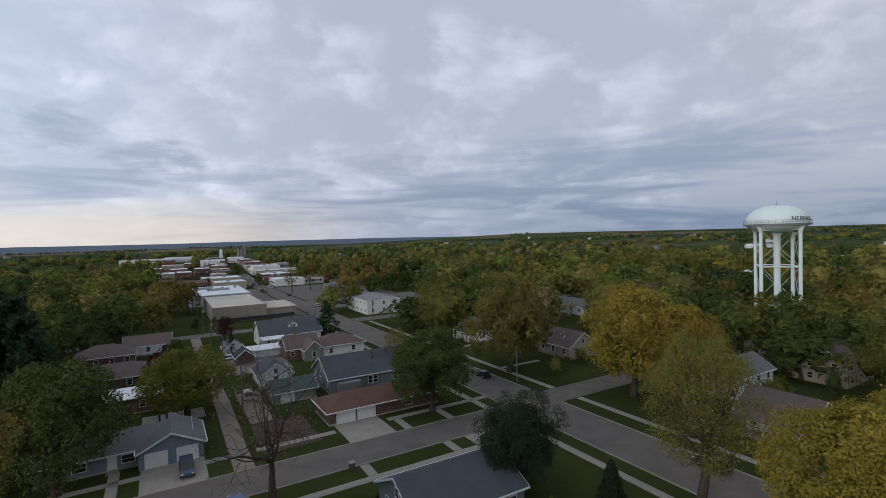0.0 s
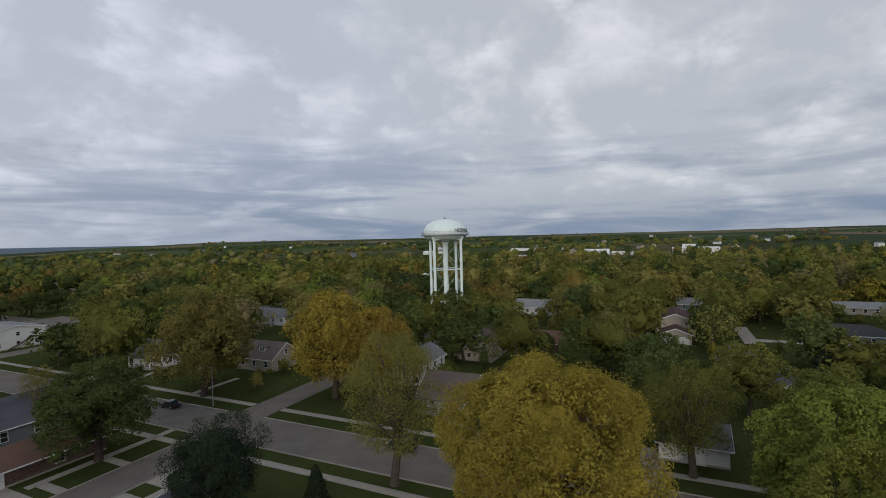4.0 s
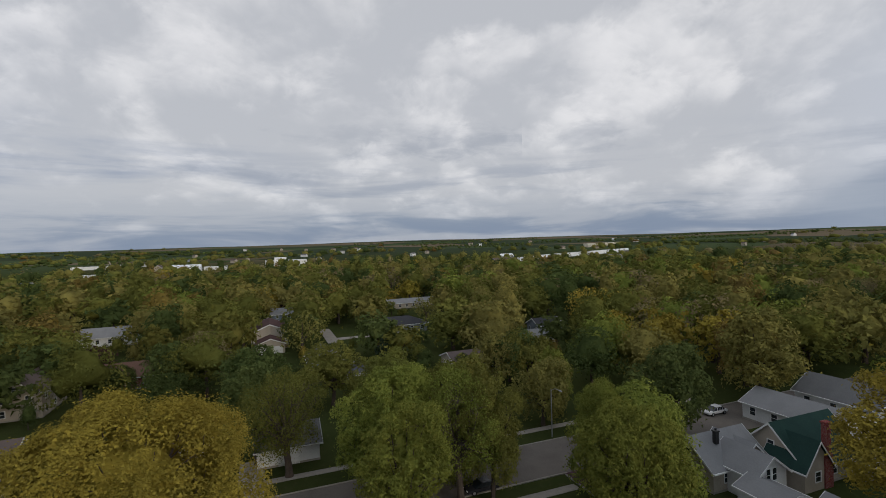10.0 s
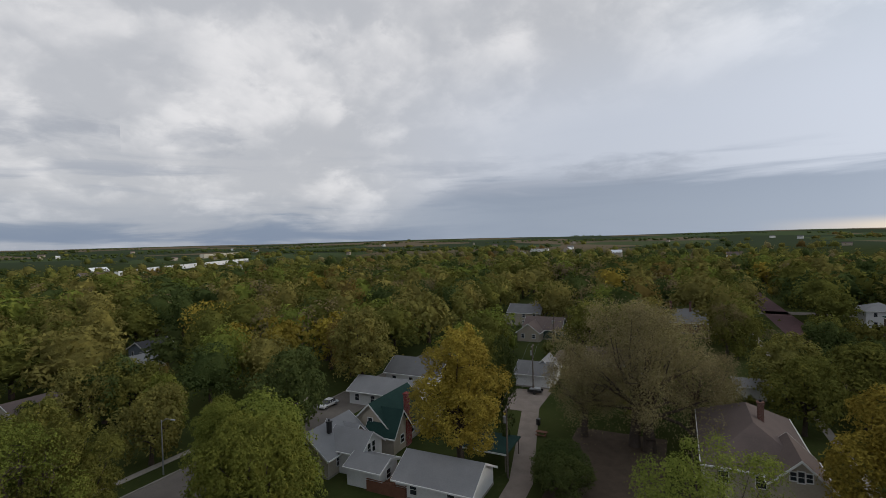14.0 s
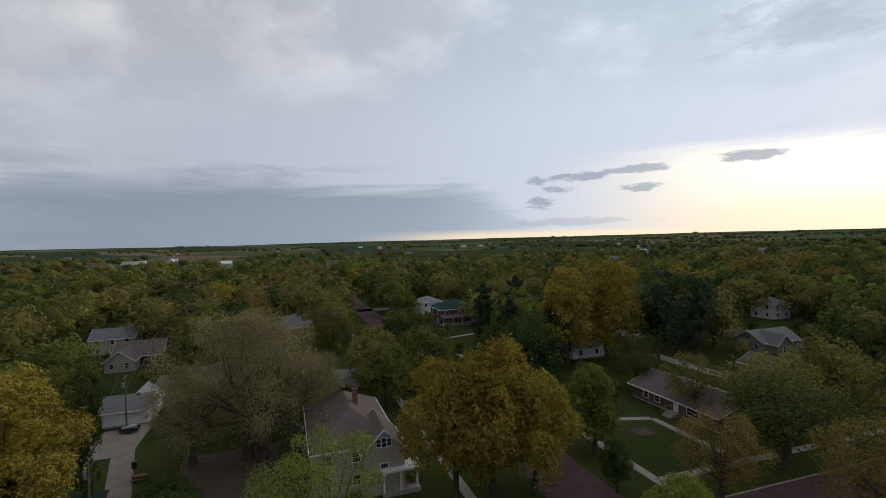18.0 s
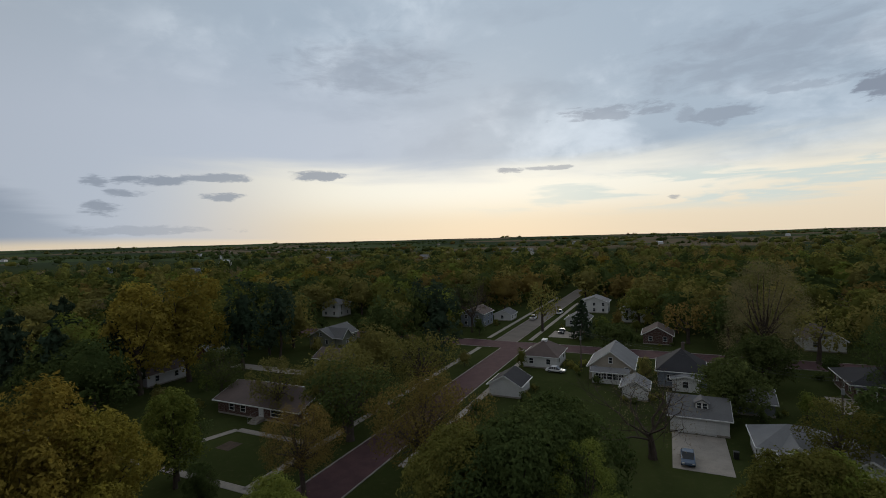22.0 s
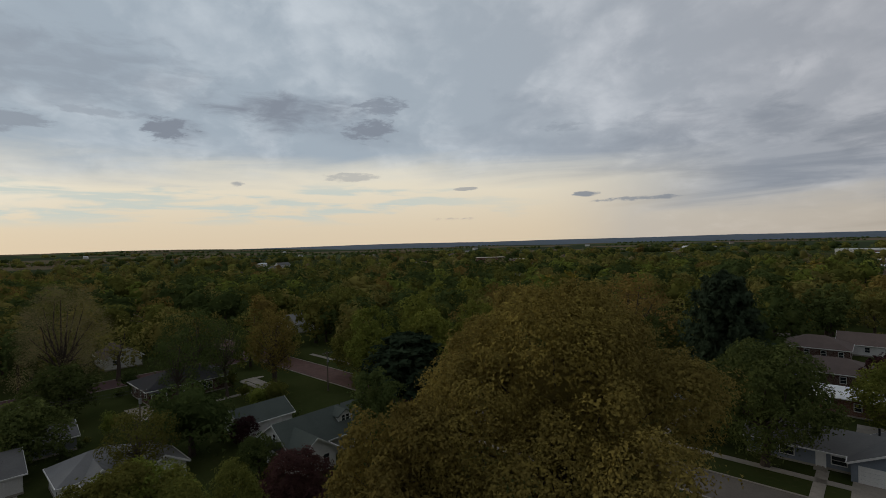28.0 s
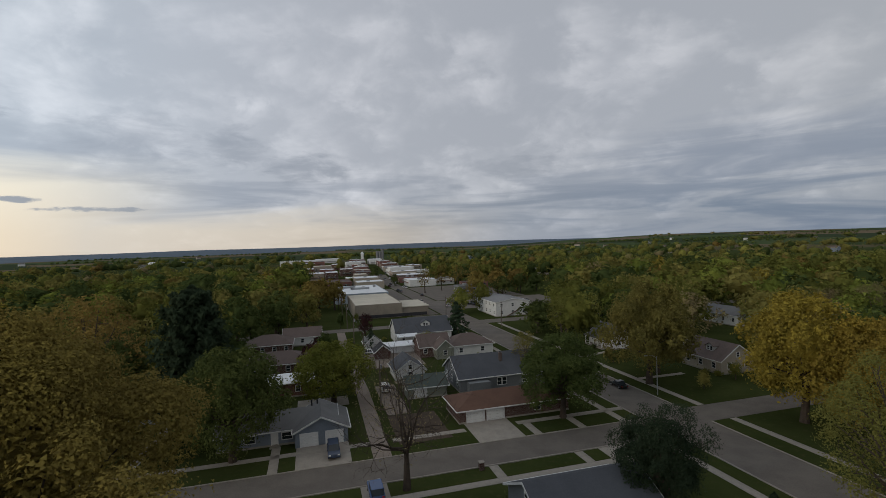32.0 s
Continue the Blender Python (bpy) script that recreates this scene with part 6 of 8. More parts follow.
for sy in (3.2, 5.4, 7.6):
    part("post", rods(((12.0, sy, 0.6), (12.0, sy, 3.2), 0.13)), WHITE, p)
house(*G(-13.0, -113.0), EW, 6, 6, 2.6, 0.8, WHITE_SIDING, ROOF_PALE, "small shed with a pale roof", name="garage", skip="nsew")
house(*G(14.0, -121.0), EW, 12, 9, 3.2, 2.6, BRICK, ROOF_BROWN, "house hidden behind a budding tree")

# ---------------------------------------------------------------- houses, south-west and west
h = house(*G(-72.5, -71.0), NS, 20.5, 11.5, 2.8, 2.0, DARK_BRICK, ROOF_BROWN, "long low brick ranch house with a front stoop", skip="s", over=0.7)
for xx, ww in ((-6.5, 1.2), (-3.5, 1.2), (5.0, 2.6)):
    window(h, xx, 1.6, -5.75, ww, 1.2, 0)
door(h, 1.2, -5.75, z=0.6)
p = part("stoop", boxes((0.2, 2.2, -7.4, -5.8, 0, 0.55), (0.2, 2.2, -7.8, -7.4, 0, 0.36), (0.2, 2.2, -8.2, -7.8, 0, 0.18)), CONCRETE, h)
for xx in (0.25, 2.15):
    part("handrail", rods(((xx, -8.1, 0), (xx, -8.1, 1.0), 0.03), ((xx, -8.1, 1.0), (xx, -7.2, 1.5), 0.03), ((xx, -7.2, 1.5), (xx, -5.8, 1.5), 0.03)), METAL, p)
house(*G(-104.0, -80.0), NS, 10, 8, 2.8, 1.9, SAGE_SIDING, ROOF_BROWN, "small sage house with brown roof", gap=2.6)
h = house(*G(-127.0, -99.5), EW, 13, 9, 3.3, 2.5, SAGE_SIDING, ROOF_GREY, "pale green-grey cottage with grey cross-gabled roof", gap=2.6)
wing(h, 3.0, 3.5, 90, 8, 5, 3.3, 2.4, SAGE_SIDING, ROOF_GREY, "front_gable", "e")
house(*G(-176.0, -136.0), NS, 9, 9, 5.8, 2.2, WHITE_SIDING, ROOF_GREY, "white two-storey house behind a bare tree", storeys=2, hip=True)
house(*G(-98.0, -121.0), EW, 6, 6, 2.6, 1.9, BRICK, ROOF_PALE, "small red shed with a pale blue roof", name="garage", skip="nsew")
house(*G(-77.0, -115.0), EW, 10, 8, 3.0, 2.4, WHITE_SIDING, ROOF_BROWN, "white house half hidden by trees")
h = house(*G(-64.0, -183.0), WE, 16, 13, 6.0, 3.2, DARK_BRICK, ROOF_GREEN, "large dark brick house with green hipped roof", storeys=2, hip=True, gap=4)
porch(h, -8, 8, -6.5, 3.0, 3.2, ROOF_BROWN, 5, True, 0.8)
house(*G(-60.0, -207.0), NS, 11, 10, 6.0, 2.2, WHITE_SIDING, ROOF_PALE, "white two-storey house with pale hipped roof", storeys=2, hip=True)
h = house(*G(-124.5, -29.5), EW, 11, 8.6, 3.0, 3.0, WHITE_SIDING, ROOF_BROWN, "small white house with a brown hipped roof", hip=True, gap=3.6)
part("skylight", boxes((-1.2, 1.0, -0.6, 0.6, 5.6, 6.2)), WHITE, h)
h = house(*G(-119.5, -12.0), EW, 12, 9.4, 3.3, 3.4, TAN_SIDING, ROOF_PALE, "cream gabled bungalow with an enclosed porch", skip="e")
w = wing(h, 7.0, 0, 90, 7.5, 2.6, 2.6, 0.6, WHITE_SIDING, ROOF_PALE, "enclosed_porch", "s")
for xx in (-2.4, -1.2, 0.0, 1.2, 2.4):
    window(w, xx, 1.65, -1.3, 1.0, 1.2, 0)
window(h, 0.0, 4.7, -6.0, 0.7, 1.2, pi / 2)
for xx in (-3.4, 3.4):
    window(h, xx, 3.0, -6.0, 0.8, 0.5, pi / 2)
h = house(*G(-118.0, 2.4), EW, 10.5, 9.4, 3.6, 3.9, BLUE_SIDING, ROOF_DARK, "grey-blue house with a dark pyramid roof", hip=True)
chimney(h, 0, 0.4, 7.0, 8.6, ROOF_BROWN, 0.6)
wing(h, 6.2, 0.6, 0, 2.4, 5, 2.6, 0.7, WHITE_SIDING, ROOF_PALE, "front_porch", "e")
house(*G(-98.5, -31.0), EW, 7.5, 6.6, 2.6, 1.9, WHITE_SIDING, ROOF_DARK, "white garage with dark roof behind bushes", name="garage", skip="nsew")
house(*G(-104.5, -6.3), EW, 5.5, 4.8, 2.6, 1.3, WHITE_SIDING, ROOF_PALE, "small white garage in a back yard", name="garage", skip="nsew")
house(*G(-103.5, 13.0), NS, 7.5, 6.5, 2.5, 1.6, GREY_SIDING, ROOF_GREY, "low grey garage with grey roof", name="garage", skip="nsew")
h = house(*G(-92.2, 4.3), NS, 8.6, 8.6, 2.9, 2.1, WHITE_SIDING, ROOF_GREY, "white double garage facing a concrete apron", name="garage", skip="nsew")
garage_door(h, -0.4, -4.3, 0, 5.4, 2.2)
dormer(h, 0.5, -1, 9.0, 8.6, 2.9, 2.1, 1.9, 1.0, WHITE_SIDING, ROOF_GREY)
h = house(*G(-82.8, 16.4), NS, 10.4, 8.0, 2.8, 2.3, WHITE_SIDING, ROOF_PALE, "white house with a pale grey cross-hipped roof", hip=True)
w = wing(h, 6.0, -4.2, 90, 7.0, 5.6, 2.6, 1.6, WHITE_SIDING, ROOF_PALE, "front_wing", "w")
wing(h, -1.0, -4.0, 90, 4.0, 3.6, 2.7, 1.5, WHITE_SIDING, ROOF_PALE, "gable_bay", "w")
part("dish", revolve(bmesh.new(), [(0, 0.0), (0.3, 0.06), (0.55, 0.2)], 16), METAL, h, at=Matrix.Translation((4.5, 0.5, 5.3)) @ Matrix.Rotation(radians(60), 4, "Y"))
h = house(*G(-121.0, 40.5), NS, 17.5, 11.5, 3.3, 2.3, DARK_BRICK, ROOF_DARK, "dark brick bungalow with dark hipped roof and white trim", hip=True, skip="s", over=0.8)
for xx in (-2.5, -1.2, 2.6, 3.9):
    window(h, xx, 1.8, -5.75, 0.9, 1.5, 0)
porch(h, -8.7, -5.6, -5.75, 1.6, 2.8, ROOF_DARK, 2, False, 0.3)
h = house(*G(-85.0, 41.0), NS, 9.5, 7.2, 2.6, 1.9, WHITE_SIDING, ROOF_MOSS, "white garage with a dark green-grey roof", name="garage", skip="nsew")
garage_door(h, 1.5, -3.6, 0, 2.6)
h = house(*G(-69.0, 43.2), NS, 15, 9.5, 3.0, 2.9, WHITE_SIDING, ROOF_MOSS, "white bungalow with dark green-grey gabled roof")
wing(h, -5.0, -3.2, 90, 9, 6.4, 2.9, 2.2, WHITE_SIDING, ROOF_MOSS, "front_gable", "w")
dormer(h, 3.5, -1, 15, 9.5, 3.0, 2.9, 2.8, 1.0, WHITE_SIDING, ROOF_MOSS)
house(*G(-172.0, -66.5), EW, 11, 9, 5.0, 2.0, BLUE_SIDING, ROOF_BROWN, "grey-blue two-storey house by a bare tree", storeys=2)
house(*G(-187.0, -60.0), EW, 8, 7, 2.5, 1.6, WHITE_SIDING, ROOF_GREY, "pale garage beside a street", name="garage")
house(*G(-182.0, -30.0), EW, 10, 8, 2.8, 2.2, WHITE_SIDING, ROOF_GREY, "grey-roofed house behind a dark spruce")
house(*G(-216.0, -28.5), EW, 9, 11, 4.8, 2.0, WHITE_SIDING, ROOF_PALE, "white house with a pale roof", storeys=2)
house(*G(-196.0, -12.0), EW, 9, 8, 5.0, 2.2, WHITE_SIDING, ROOF_GREY, "white two-storey house among trees", storeys=2)
house(*G(-160.0, -3.0), EW, 9, 8, 3.0, 2.2, DARK_BRICK, ROOF_BROWN, "brown house across the brick avenue")
house(*G(-165.0, 38.0), EW, 12, 9, 3.2, 2.6, WHITE_SIDING, ROOF_BROWN, "white house with porch among trees")
house(*G(-170.0, 100.0), SN, 14, 10, 3.6, 3.2, WHITE_SIDING, ROOF_PALE, "pale-roofed house rising among trees")
house(*G(-100.0, 92.0), EW, 12, 9, 3.2, 2.6, WHITE_SIDING, ROOF_BROWN, "white house behind dark pines")
h = house(*G(-72.0, 92.0), EW, 10, 9, 3.2, 2.6, TAN_SIDING, ROOF_BROWN, "tan house in the shade of big trees")

# ---------------------------------------------------------------- far buildings that show above the woods
hall(*G(800.0, -38.0), SN, 62, 24, 9.0, WHITE, WHITE_ROOF, "large white block building far beyond the woods", windows=12, storeys=2)
hall(*G(812.0, -30.0), SN, 18, 18, 13.0, WHITE, WHITE_ROOF, "white upper block far beyond the woods")
h = house(*G(705.0, 90.0), SN, 34, 20, 5.0, 6.0, WHITE, WHITE_ROOF, "white gabled hall far off among trees", wins=False)
for a, b, L, W in ((664, 128, 44, 14), (612, 148, 30, 12), (585, 182, 26, 14), (655, 181, 36, 12), (990, 270, 60, 16), (1040, 220, 40, 14), (760, 60, 30, 12)):
    hall(*G(a, b), SN, L, W, 5.0, WHITE, WHITE_ROOF, "long low white-roofed shed far off")
strip("far_pale_road", [G(578, -330), G(640, -420), G(700, -550), G(760, -680)], 4.0, 6.5, WHITE_ROOF, "long pale strip of bare ground between woods", thick=9.0)
strip("far_pale_field", [G(1085, -828), G(1170, -1020)], 12.0, 12.0, FLAT_ROOF, "pale open strip far off between woods", thick=14.0)
h = hall(*G(-386.0, 524.0), EW + 90 + 41, 80, 22, 8.0, BRICK, FLAT_ROOF, "long red brick school with pale flat roof above trees", windows=20, storeys=2)
part("upper_block", boxes((-10, 26, -8, 8, 8.0, 11.5)), BRICK, h)
part("upper_roof", boxes((-11, 27, -9, 9, 11.5, 12.0)), FLAT_ROOF, h)
hall(*G(277.0, -1058.0), EW, 40, 14, 6.0, WHITE, WHITE_ROOF, "white farm shed far beyond the woods")
hall(*G(-1100.0, -330.0), NS, 90, 30, 6.0, METAL, ROOF_BLUE, "long blue-grey warehouse on the plain")
hall(*G(-20.0, 905.0), EW, 70, 24, 8.0, WHITE, WHITE_ROOF, "white-roofed works beyond the trees")
house(*G(237.0, 310.0), EW, 14, 12, 6.0, 4.0, WHITE_SIDING, WHITE_ROOF, "white gabled house far off above the woods", storeys=2)
rng = random.Random(33)
for i in range(46):
    d, a = rng.uniform(300, 900), rng.uniform(0, 2 * pi)
    x, y = d * sin(a), d * cos(a)
    if clear_site(x, y):
        house(x, y, rng.choice((EW, NS)) + rng.uniform(-3, 3), rng.uniform(12, 20), rng.uniform(9, 12), rng.uniform(5.0, 7.5), rng.uniform(2.5, 4.0), rng.choice((WHITE_SIDING, TAN_SIDING, BLUE_SIDING)), rng.choice((ROOF_PALE, ROOF_GREY, ROOF_BROWN, WHITE_ROOF)), "pale house far off among the town's trees", storeys=2, wins=d < 450, base=False)


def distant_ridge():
    """River bluffs beyond the valley in the north-west, distance haze painted in as blue-grey."""
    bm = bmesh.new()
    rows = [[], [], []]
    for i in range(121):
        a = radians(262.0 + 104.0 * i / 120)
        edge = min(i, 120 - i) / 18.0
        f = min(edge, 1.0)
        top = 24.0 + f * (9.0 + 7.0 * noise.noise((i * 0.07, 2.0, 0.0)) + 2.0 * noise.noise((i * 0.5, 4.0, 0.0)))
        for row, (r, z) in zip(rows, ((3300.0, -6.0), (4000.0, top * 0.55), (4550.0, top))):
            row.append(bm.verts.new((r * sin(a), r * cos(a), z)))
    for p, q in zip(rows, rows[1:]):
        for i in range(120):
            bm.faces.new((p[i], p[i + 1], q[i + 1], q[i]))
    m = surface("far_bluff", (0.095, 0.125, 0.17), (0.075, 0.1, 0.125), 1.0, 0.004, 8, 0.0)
    tagged(new("backdrop_ridge", data_of("backdrop_ridge", bm, m, True)), "wooded bluffs across a river valley with haze painted in as blue-grey", "hills", kind="structure")


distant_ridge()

# ---------------------------------------------------------------- trees by the camera and along the streets
gtree(43.6, 79.6, 15.4, 8.3, "deep", "round", 2)
gtree(3.4, 103.0, 12.4, 8.8, "fresh", "round", 2)
gtree(11.1, 63.5, 18.2, 7.4, "bud", "bare", 2)
gtree(39.0, 47.8, 13.6, 5.8, "pine", "open", 2)
gtree(37.6, 47.0, 11.6, 4.8, "pine", "round", 2)
gtree(44.5, 38.2, 6.5, 1.8, "pine", "spruce", 2)
gtree(54.7, 33.5, 21.1, 8.3, "olive", "open", 2)
gtree(47.4, 10.7, 21.8, 11.6, "gold", "round", 3)
gtree(80.6, 63.2, 21.6, 9.6, "gold", "round", 2)
gtree(83.2, 53.6, 19.0, 8.4, "gold", "round", 2)
gtree(71.4, 91.0, 22.6, 10.2, "olive", "round", 2)
gtree(47.3, 158.5, 12.2, 4.9, "pine", "spruce", 0)
gtree(76.3, 138.9, 14.2, 5.3, "olive", "open", 0)
gtree(87.6, 139.9, 15.4, 5.3, "olive", "open", 0)
gtree(75.8, 154.7, 11.0, 8.0, "deep", "round", 0)
gtree(64.6, 211.2, 11.9, 5.9, "green", "round", 0)
gtree(77.2, 216.7, 12.9, 5.9, "green", "round", 0)
gtree(71.1, 309.2, 17.5, 6.2, "rust", "open", 0)
gtree(85.1, 318.9, 19.0, 6.2, "rust", "open", 0)
gtree(99.1, 328.6, 17.5, 6.2, "rust", "open", 0)
gtree(102.4, 300.3, 19.0, 6.2, "rust", "open", 0)
gtree(94.5, 272.3, 15.1, 7.2, "rust", "round", 0)
gtree(110.5, 278.9, 16.4, 7.2, "rust", "round", 0)
gtree(126.6, 285.4, 15.1, 7.2, "rust", "round", 0)
gtree(108.7, 266.9, 11.5, 5.9, "deep", "round", 0)
gtree(123.0, 273.6, 12.5, 5.9, "deep", "round", 0)
gtree(137.4, 280.3, 11.5, 5.9, "deep", "round", 0)
gtree(147.1, -10.8, 13.0, 7.6, "olive", "open", 0)
gtree(220.6, 130.2, 20.0, 7.2, "deep", "tall", 0)
gtree(156.3, 115.4, 15.6, 6.9, "bud", "round", 0)
gtree(169.8, 110.2, 17.0, 6.9, "bud", "round", 0)
gtree(286.1, 270.5, 13.8, 6.9, "rust", "round", 0)
gtree(306.4, 271.8, 15.0, 6.9, "rust", "round", 0)
gtree(326.7, 273.1, 13.8, 6.9, "rust", "round", 0)
gtree(309.2, 242.9, 15.0, 6.9, "rust", "round", 0)
gtree(329.5, 244.1, 13.8, 6.9, "rust", "round", 0)
gtree(118.4, 49.8, 12.0, 8.9, "deep", "round", 0)
gtree(133.2, 48.8, 13.0, 7.4, "deep", "round", 0)
gtree(151.1, 27.4, 12.9, 5.5, "green", "round", 0)
gtree(158.9, 19.0, 14.0, 5.5, "green", "round", 0)
gtree(139.4, 8.9, 15.0, 8.7, "green", "round", 0)
gtree(188.1, 23.1, 12.9, 6.0, "green", "round", 0)
gtree(197.0, 13.5, 14.0, 6.0, "green", "round", 0)
gtree(77.8, 1.5, 15.0, 5.9, "deep", "round", 1)
gtree(79.0, -2.0, 12.9, 5.0, "green", "open", 1)
gtree(58.2, -14.0, 18.0, 6.6, "fresh", "round", 2)
gtree(55.2, -22.4, 17.0, 7.1, "fresh", "open", 2)
gtree(53.9, -26.2, 17.0, 4.6, "green", "round", 2)
gtree(47.9, -13.2, 17.0, 5.2, "fresh", "round", 2)
gtree(71.6, -2.8, 15.6, 7.4, "green", "open", 2)
gtree(67.6, -17.1, 17.0, 5.9, "green", "round", 2)
gtree(99.2, -12.9, 13.0, 6.4, "green", "round", 1)
gtree(42.8, -37.9, 14.0, 6.1, "fresh", "round", 2)
gtree(50.9, -41.0, 14.0, 4.4, "fresh", "round", 2)
gtree(60.7, -61.9, 15.0, 6.7, "deep", "round", 1)
gtree(97.1, -82.5, 13.8, 5.8, "gold", "round", 0)
gtree(94.2, -93.5, 15.0, 5.8, "gold", "round", 0)
gtree(139.1, -108.1, 16.0, 8.8, "gold", "open", 0)
gtree(151.4, -134.2, 12.9, 6.4, "rust", "open", 0)
gtree(149.9, -148.1, 14.0, 6.4, "rust", "open", 0)
gtree(97.4, -48.8, 12.0, 5.3, "olive", "round", 1)
gtree(187.2, -39.0, 12.0, 8.4, "olive", "round", 0)
gtree(238.1, -57.4, 11.0, 7.6, "gold", "round", 0)
gtree(244.5, -72.9, 12.0, 7.6, "gold", "round", 0)
gtree(261.8, -26.9, 12.0, 6.1, "olive", "open", 0)
gtree(271.2, -38.9, 13.0, 6.1, "olive", "open", 0)
gtree(280.5, -50.9, 12.0, 6.1, "olive", "open", 0)
gtree(178.4, -59.6, 11.0, 7.0, "olive", "open", 0)
gtree(181.6, -73.7, 12.0, 7.0, "olive", "open", 0)
gtree(168.2, -82.0, 12.0, 7.2, "green", "round", 0)
gtree(169.2, -96.8, 13.0, 7.2, "green", "round", 0)
gtree(116.7, -78.3, 11.0, 5.7, "deep", "round", 0)
gtree(72.5, -45.4, 12.0, 5.3, "olive", "round", 1)
gtree(77.1, -50.5, 12.0, 4.2, "fresh", "round", 1)
gtree(244.9, -12.7, 8.0, 4.5, "plum", "round", 0)
gtree(131.6, -31.5, 7.0, 3.1, "pine", "spruce", 0)
gtree(109.4, -45.8, 5.0, 2.1, "deep", "round", 1)
gtree(72.6, -95.8, 15.0, 6.6, "rust", "round", 1)
gtree(64.1, -88.5, 18.6, 7.6, "olive", "round", 1)
gtree(86.7, -87.9, 14.7, 6.4, "gold", "round", 0)
gtree(81.8, -99.3, 16.0, 6.4, "gold", "round", 0)
gtree(75.8, -143.2, 13.8, 6.1, "olive", "round", 0)
gtree(69.3, -153.9, 15.0, 6.1, "olive", "round", 0)
gtree(27.9, -61.1, 21.4, 7.0, "gold", "round", 2)
gtree(24.8, -71.3, 18.2, 2.3, "deep", "tall", 1)
gtree(6.5, -79.8, 23.5, 12.0, "bud", "open", 1)
gtree(72.7, -136.6, 15.0, 8.8, "olive", "round", 0)
gtree(119.2, -195.8, 13.8, 7.9, "bud", "round", 0)
gtree(112.0, -210.8, 15.0, 7.9, "bud", "round", 0)
gtree(81.7, -190.4, 13.8, 8.2, "olive", "round", 0)
gtree(71.6, -203.6, 15.0, 8.2, "olive", "round", 0)
gtree(46.9, -301.0, 16.6, 6.9, "deep", "round", 0)
gtree(36.7, -315.1, 18.0, 6.9, "deep", "round", 0)
gtree(26.5, -148.6, 9.0, 6.2, "green", "round", 0)
gtree(12.9, -148.0, 8.5, 5.6, "olive", "open", 0)
gtree(-11.6, -150.0, 14.7, 5.7, "bud", "open", 0)
gtree(-2.2, -42.4, 17.0, 6.7, "fresh", "open", 2)
gtree(13.2, -59.7, 5.5, 3.9, "deep", "round", 2)
gtree(14.8, -64.2, 5.0, 4.1, "deep", "round", 2)
gtree(-17.8, -93.7, 12.9, 5.5, "green", "round", 1)
gtree(-18.3, -110.5, 13.0, 6.4, "olive", "round", 1)
gtree(-27.6, -100.3, 14.0, 7.0, "green", "round", 1)
gtree(-13.5, -149.4, 12.0, 6.5, "green", "round", 1)
gtree(-30.0, -136.7, 12.0, 6.0, "deep", "round", 1)
gtree(-30.4, -115.2, 12.0, 6.8, "deep", "round", 1)
gtree(-36.2, -167.6, 9.0, 5.2, "green", "round", 0)
gtree(-44.5, -160.4, 9.5, 5.2, "green", "round", 0)
gtree(-60.4, -143.6, 18.4, 6.0, "pine", "pine", 0)
gtree(-72.6, -145.1, 20.0, 6.0, "pine", "pine", 0)
gtree(-55.6, -114.7, 16.6, 6.3, "pine", "pine", 0)
gtree(-67.7, -114.2, 18.0, 6.3, "pine", "pine", 0)
gtree(-68.4, -107.8, 25.7, 8.0, "gold", "round", 1)
gtree(-79.6, -106.6, 27.0, 8.6, "gold", "round", 1)
gtree(-56.6, -113.6, 13.0, 8.0, "deep", "round", 1)
gtree(-43.2, -61.5, 14.0, 4.4, "fresh", "round", 1)
gtree(-91.8, -101.8, 24.2, 6.9, "pine", "tall", 0)
gtree(-104.1, -100.7, 23.8, 5.9, "pine", "tall", 0)
gtree(-196.0, -183.2, 16.6, 6.6, "gold", "round", 0)
gtree(-212.0, -182.1, 18.0, 6.6, "gold", "round", 0)
gtree(-39.5, -51.4, 7.0, 2.1, "deep", "round", 2)
gtree(-76.4, -57.5, 12.9, 8.6, "olive", "open", 1)
gtree(-87.8, -47.0, 14.0, 8.6, "olive", "open", 1)
gtree(-65.1, -48.3, 13.0, 9.4, "deep", "open", 1)
gtree(-57.5, -30.4, 14.7, 8.9, "rust", "open", 2)
gtree(-67.9, -51.6, 13.0, 7.4, "olive", "open", 1)
gtree(-33.0, -33.5, 11.0, 4.3, "fresh", "round", 2)
gtree(-106.6, -67.6, 19.8, 5.3, "deep", "round", 0)
gtree(-115.8, -62.4, 21.5, 5.3, "deep", "round", 0)
gtree(-117.4, -57.3, 22.8, 7.2, "pine", "tall", 0)
gtree(-157.4, -62.8, 19.5, 7.0, "bud", "bare", 1)
gtree(-166.0, -39.9, 17.2, 7.3, "olive", "open", 0)
gtree(-444.0, -100.2, 13.8, 7.3, "gold", "round", 0)
gtree(-464.8, -90.8, 15.0, 7.3, "gold", "round", 0)
gtree(-485.6, -81.4, 13.8, 7.3, "gold", "round", 0)
gtree(-450.3, -62.7, 15.0, 7.3, "gold", "round", 0)
gtree(-471.1, -53.3, 13.8, 7.3, "gold", "round", 0)
gtree(-157.1, -25.0, 12.2, 4.4, "pine", "spruce", 0)
gtree(-142.8, -14.7, 9.0, 5.7, "deep", "round", 0)
gtree(-188.7, -9.7, 12.9, 6.8, "green", "round", 0)
gtree(-196.8, 1.9, 14.0, 6.8, "green", "round", 0)
gtree(-423.4, 21.1, 20.2, 7.5, "rust", "open", 0)
gtree(-439.0, 36.5, 22.0, 7.5, "rust", "open", 0)
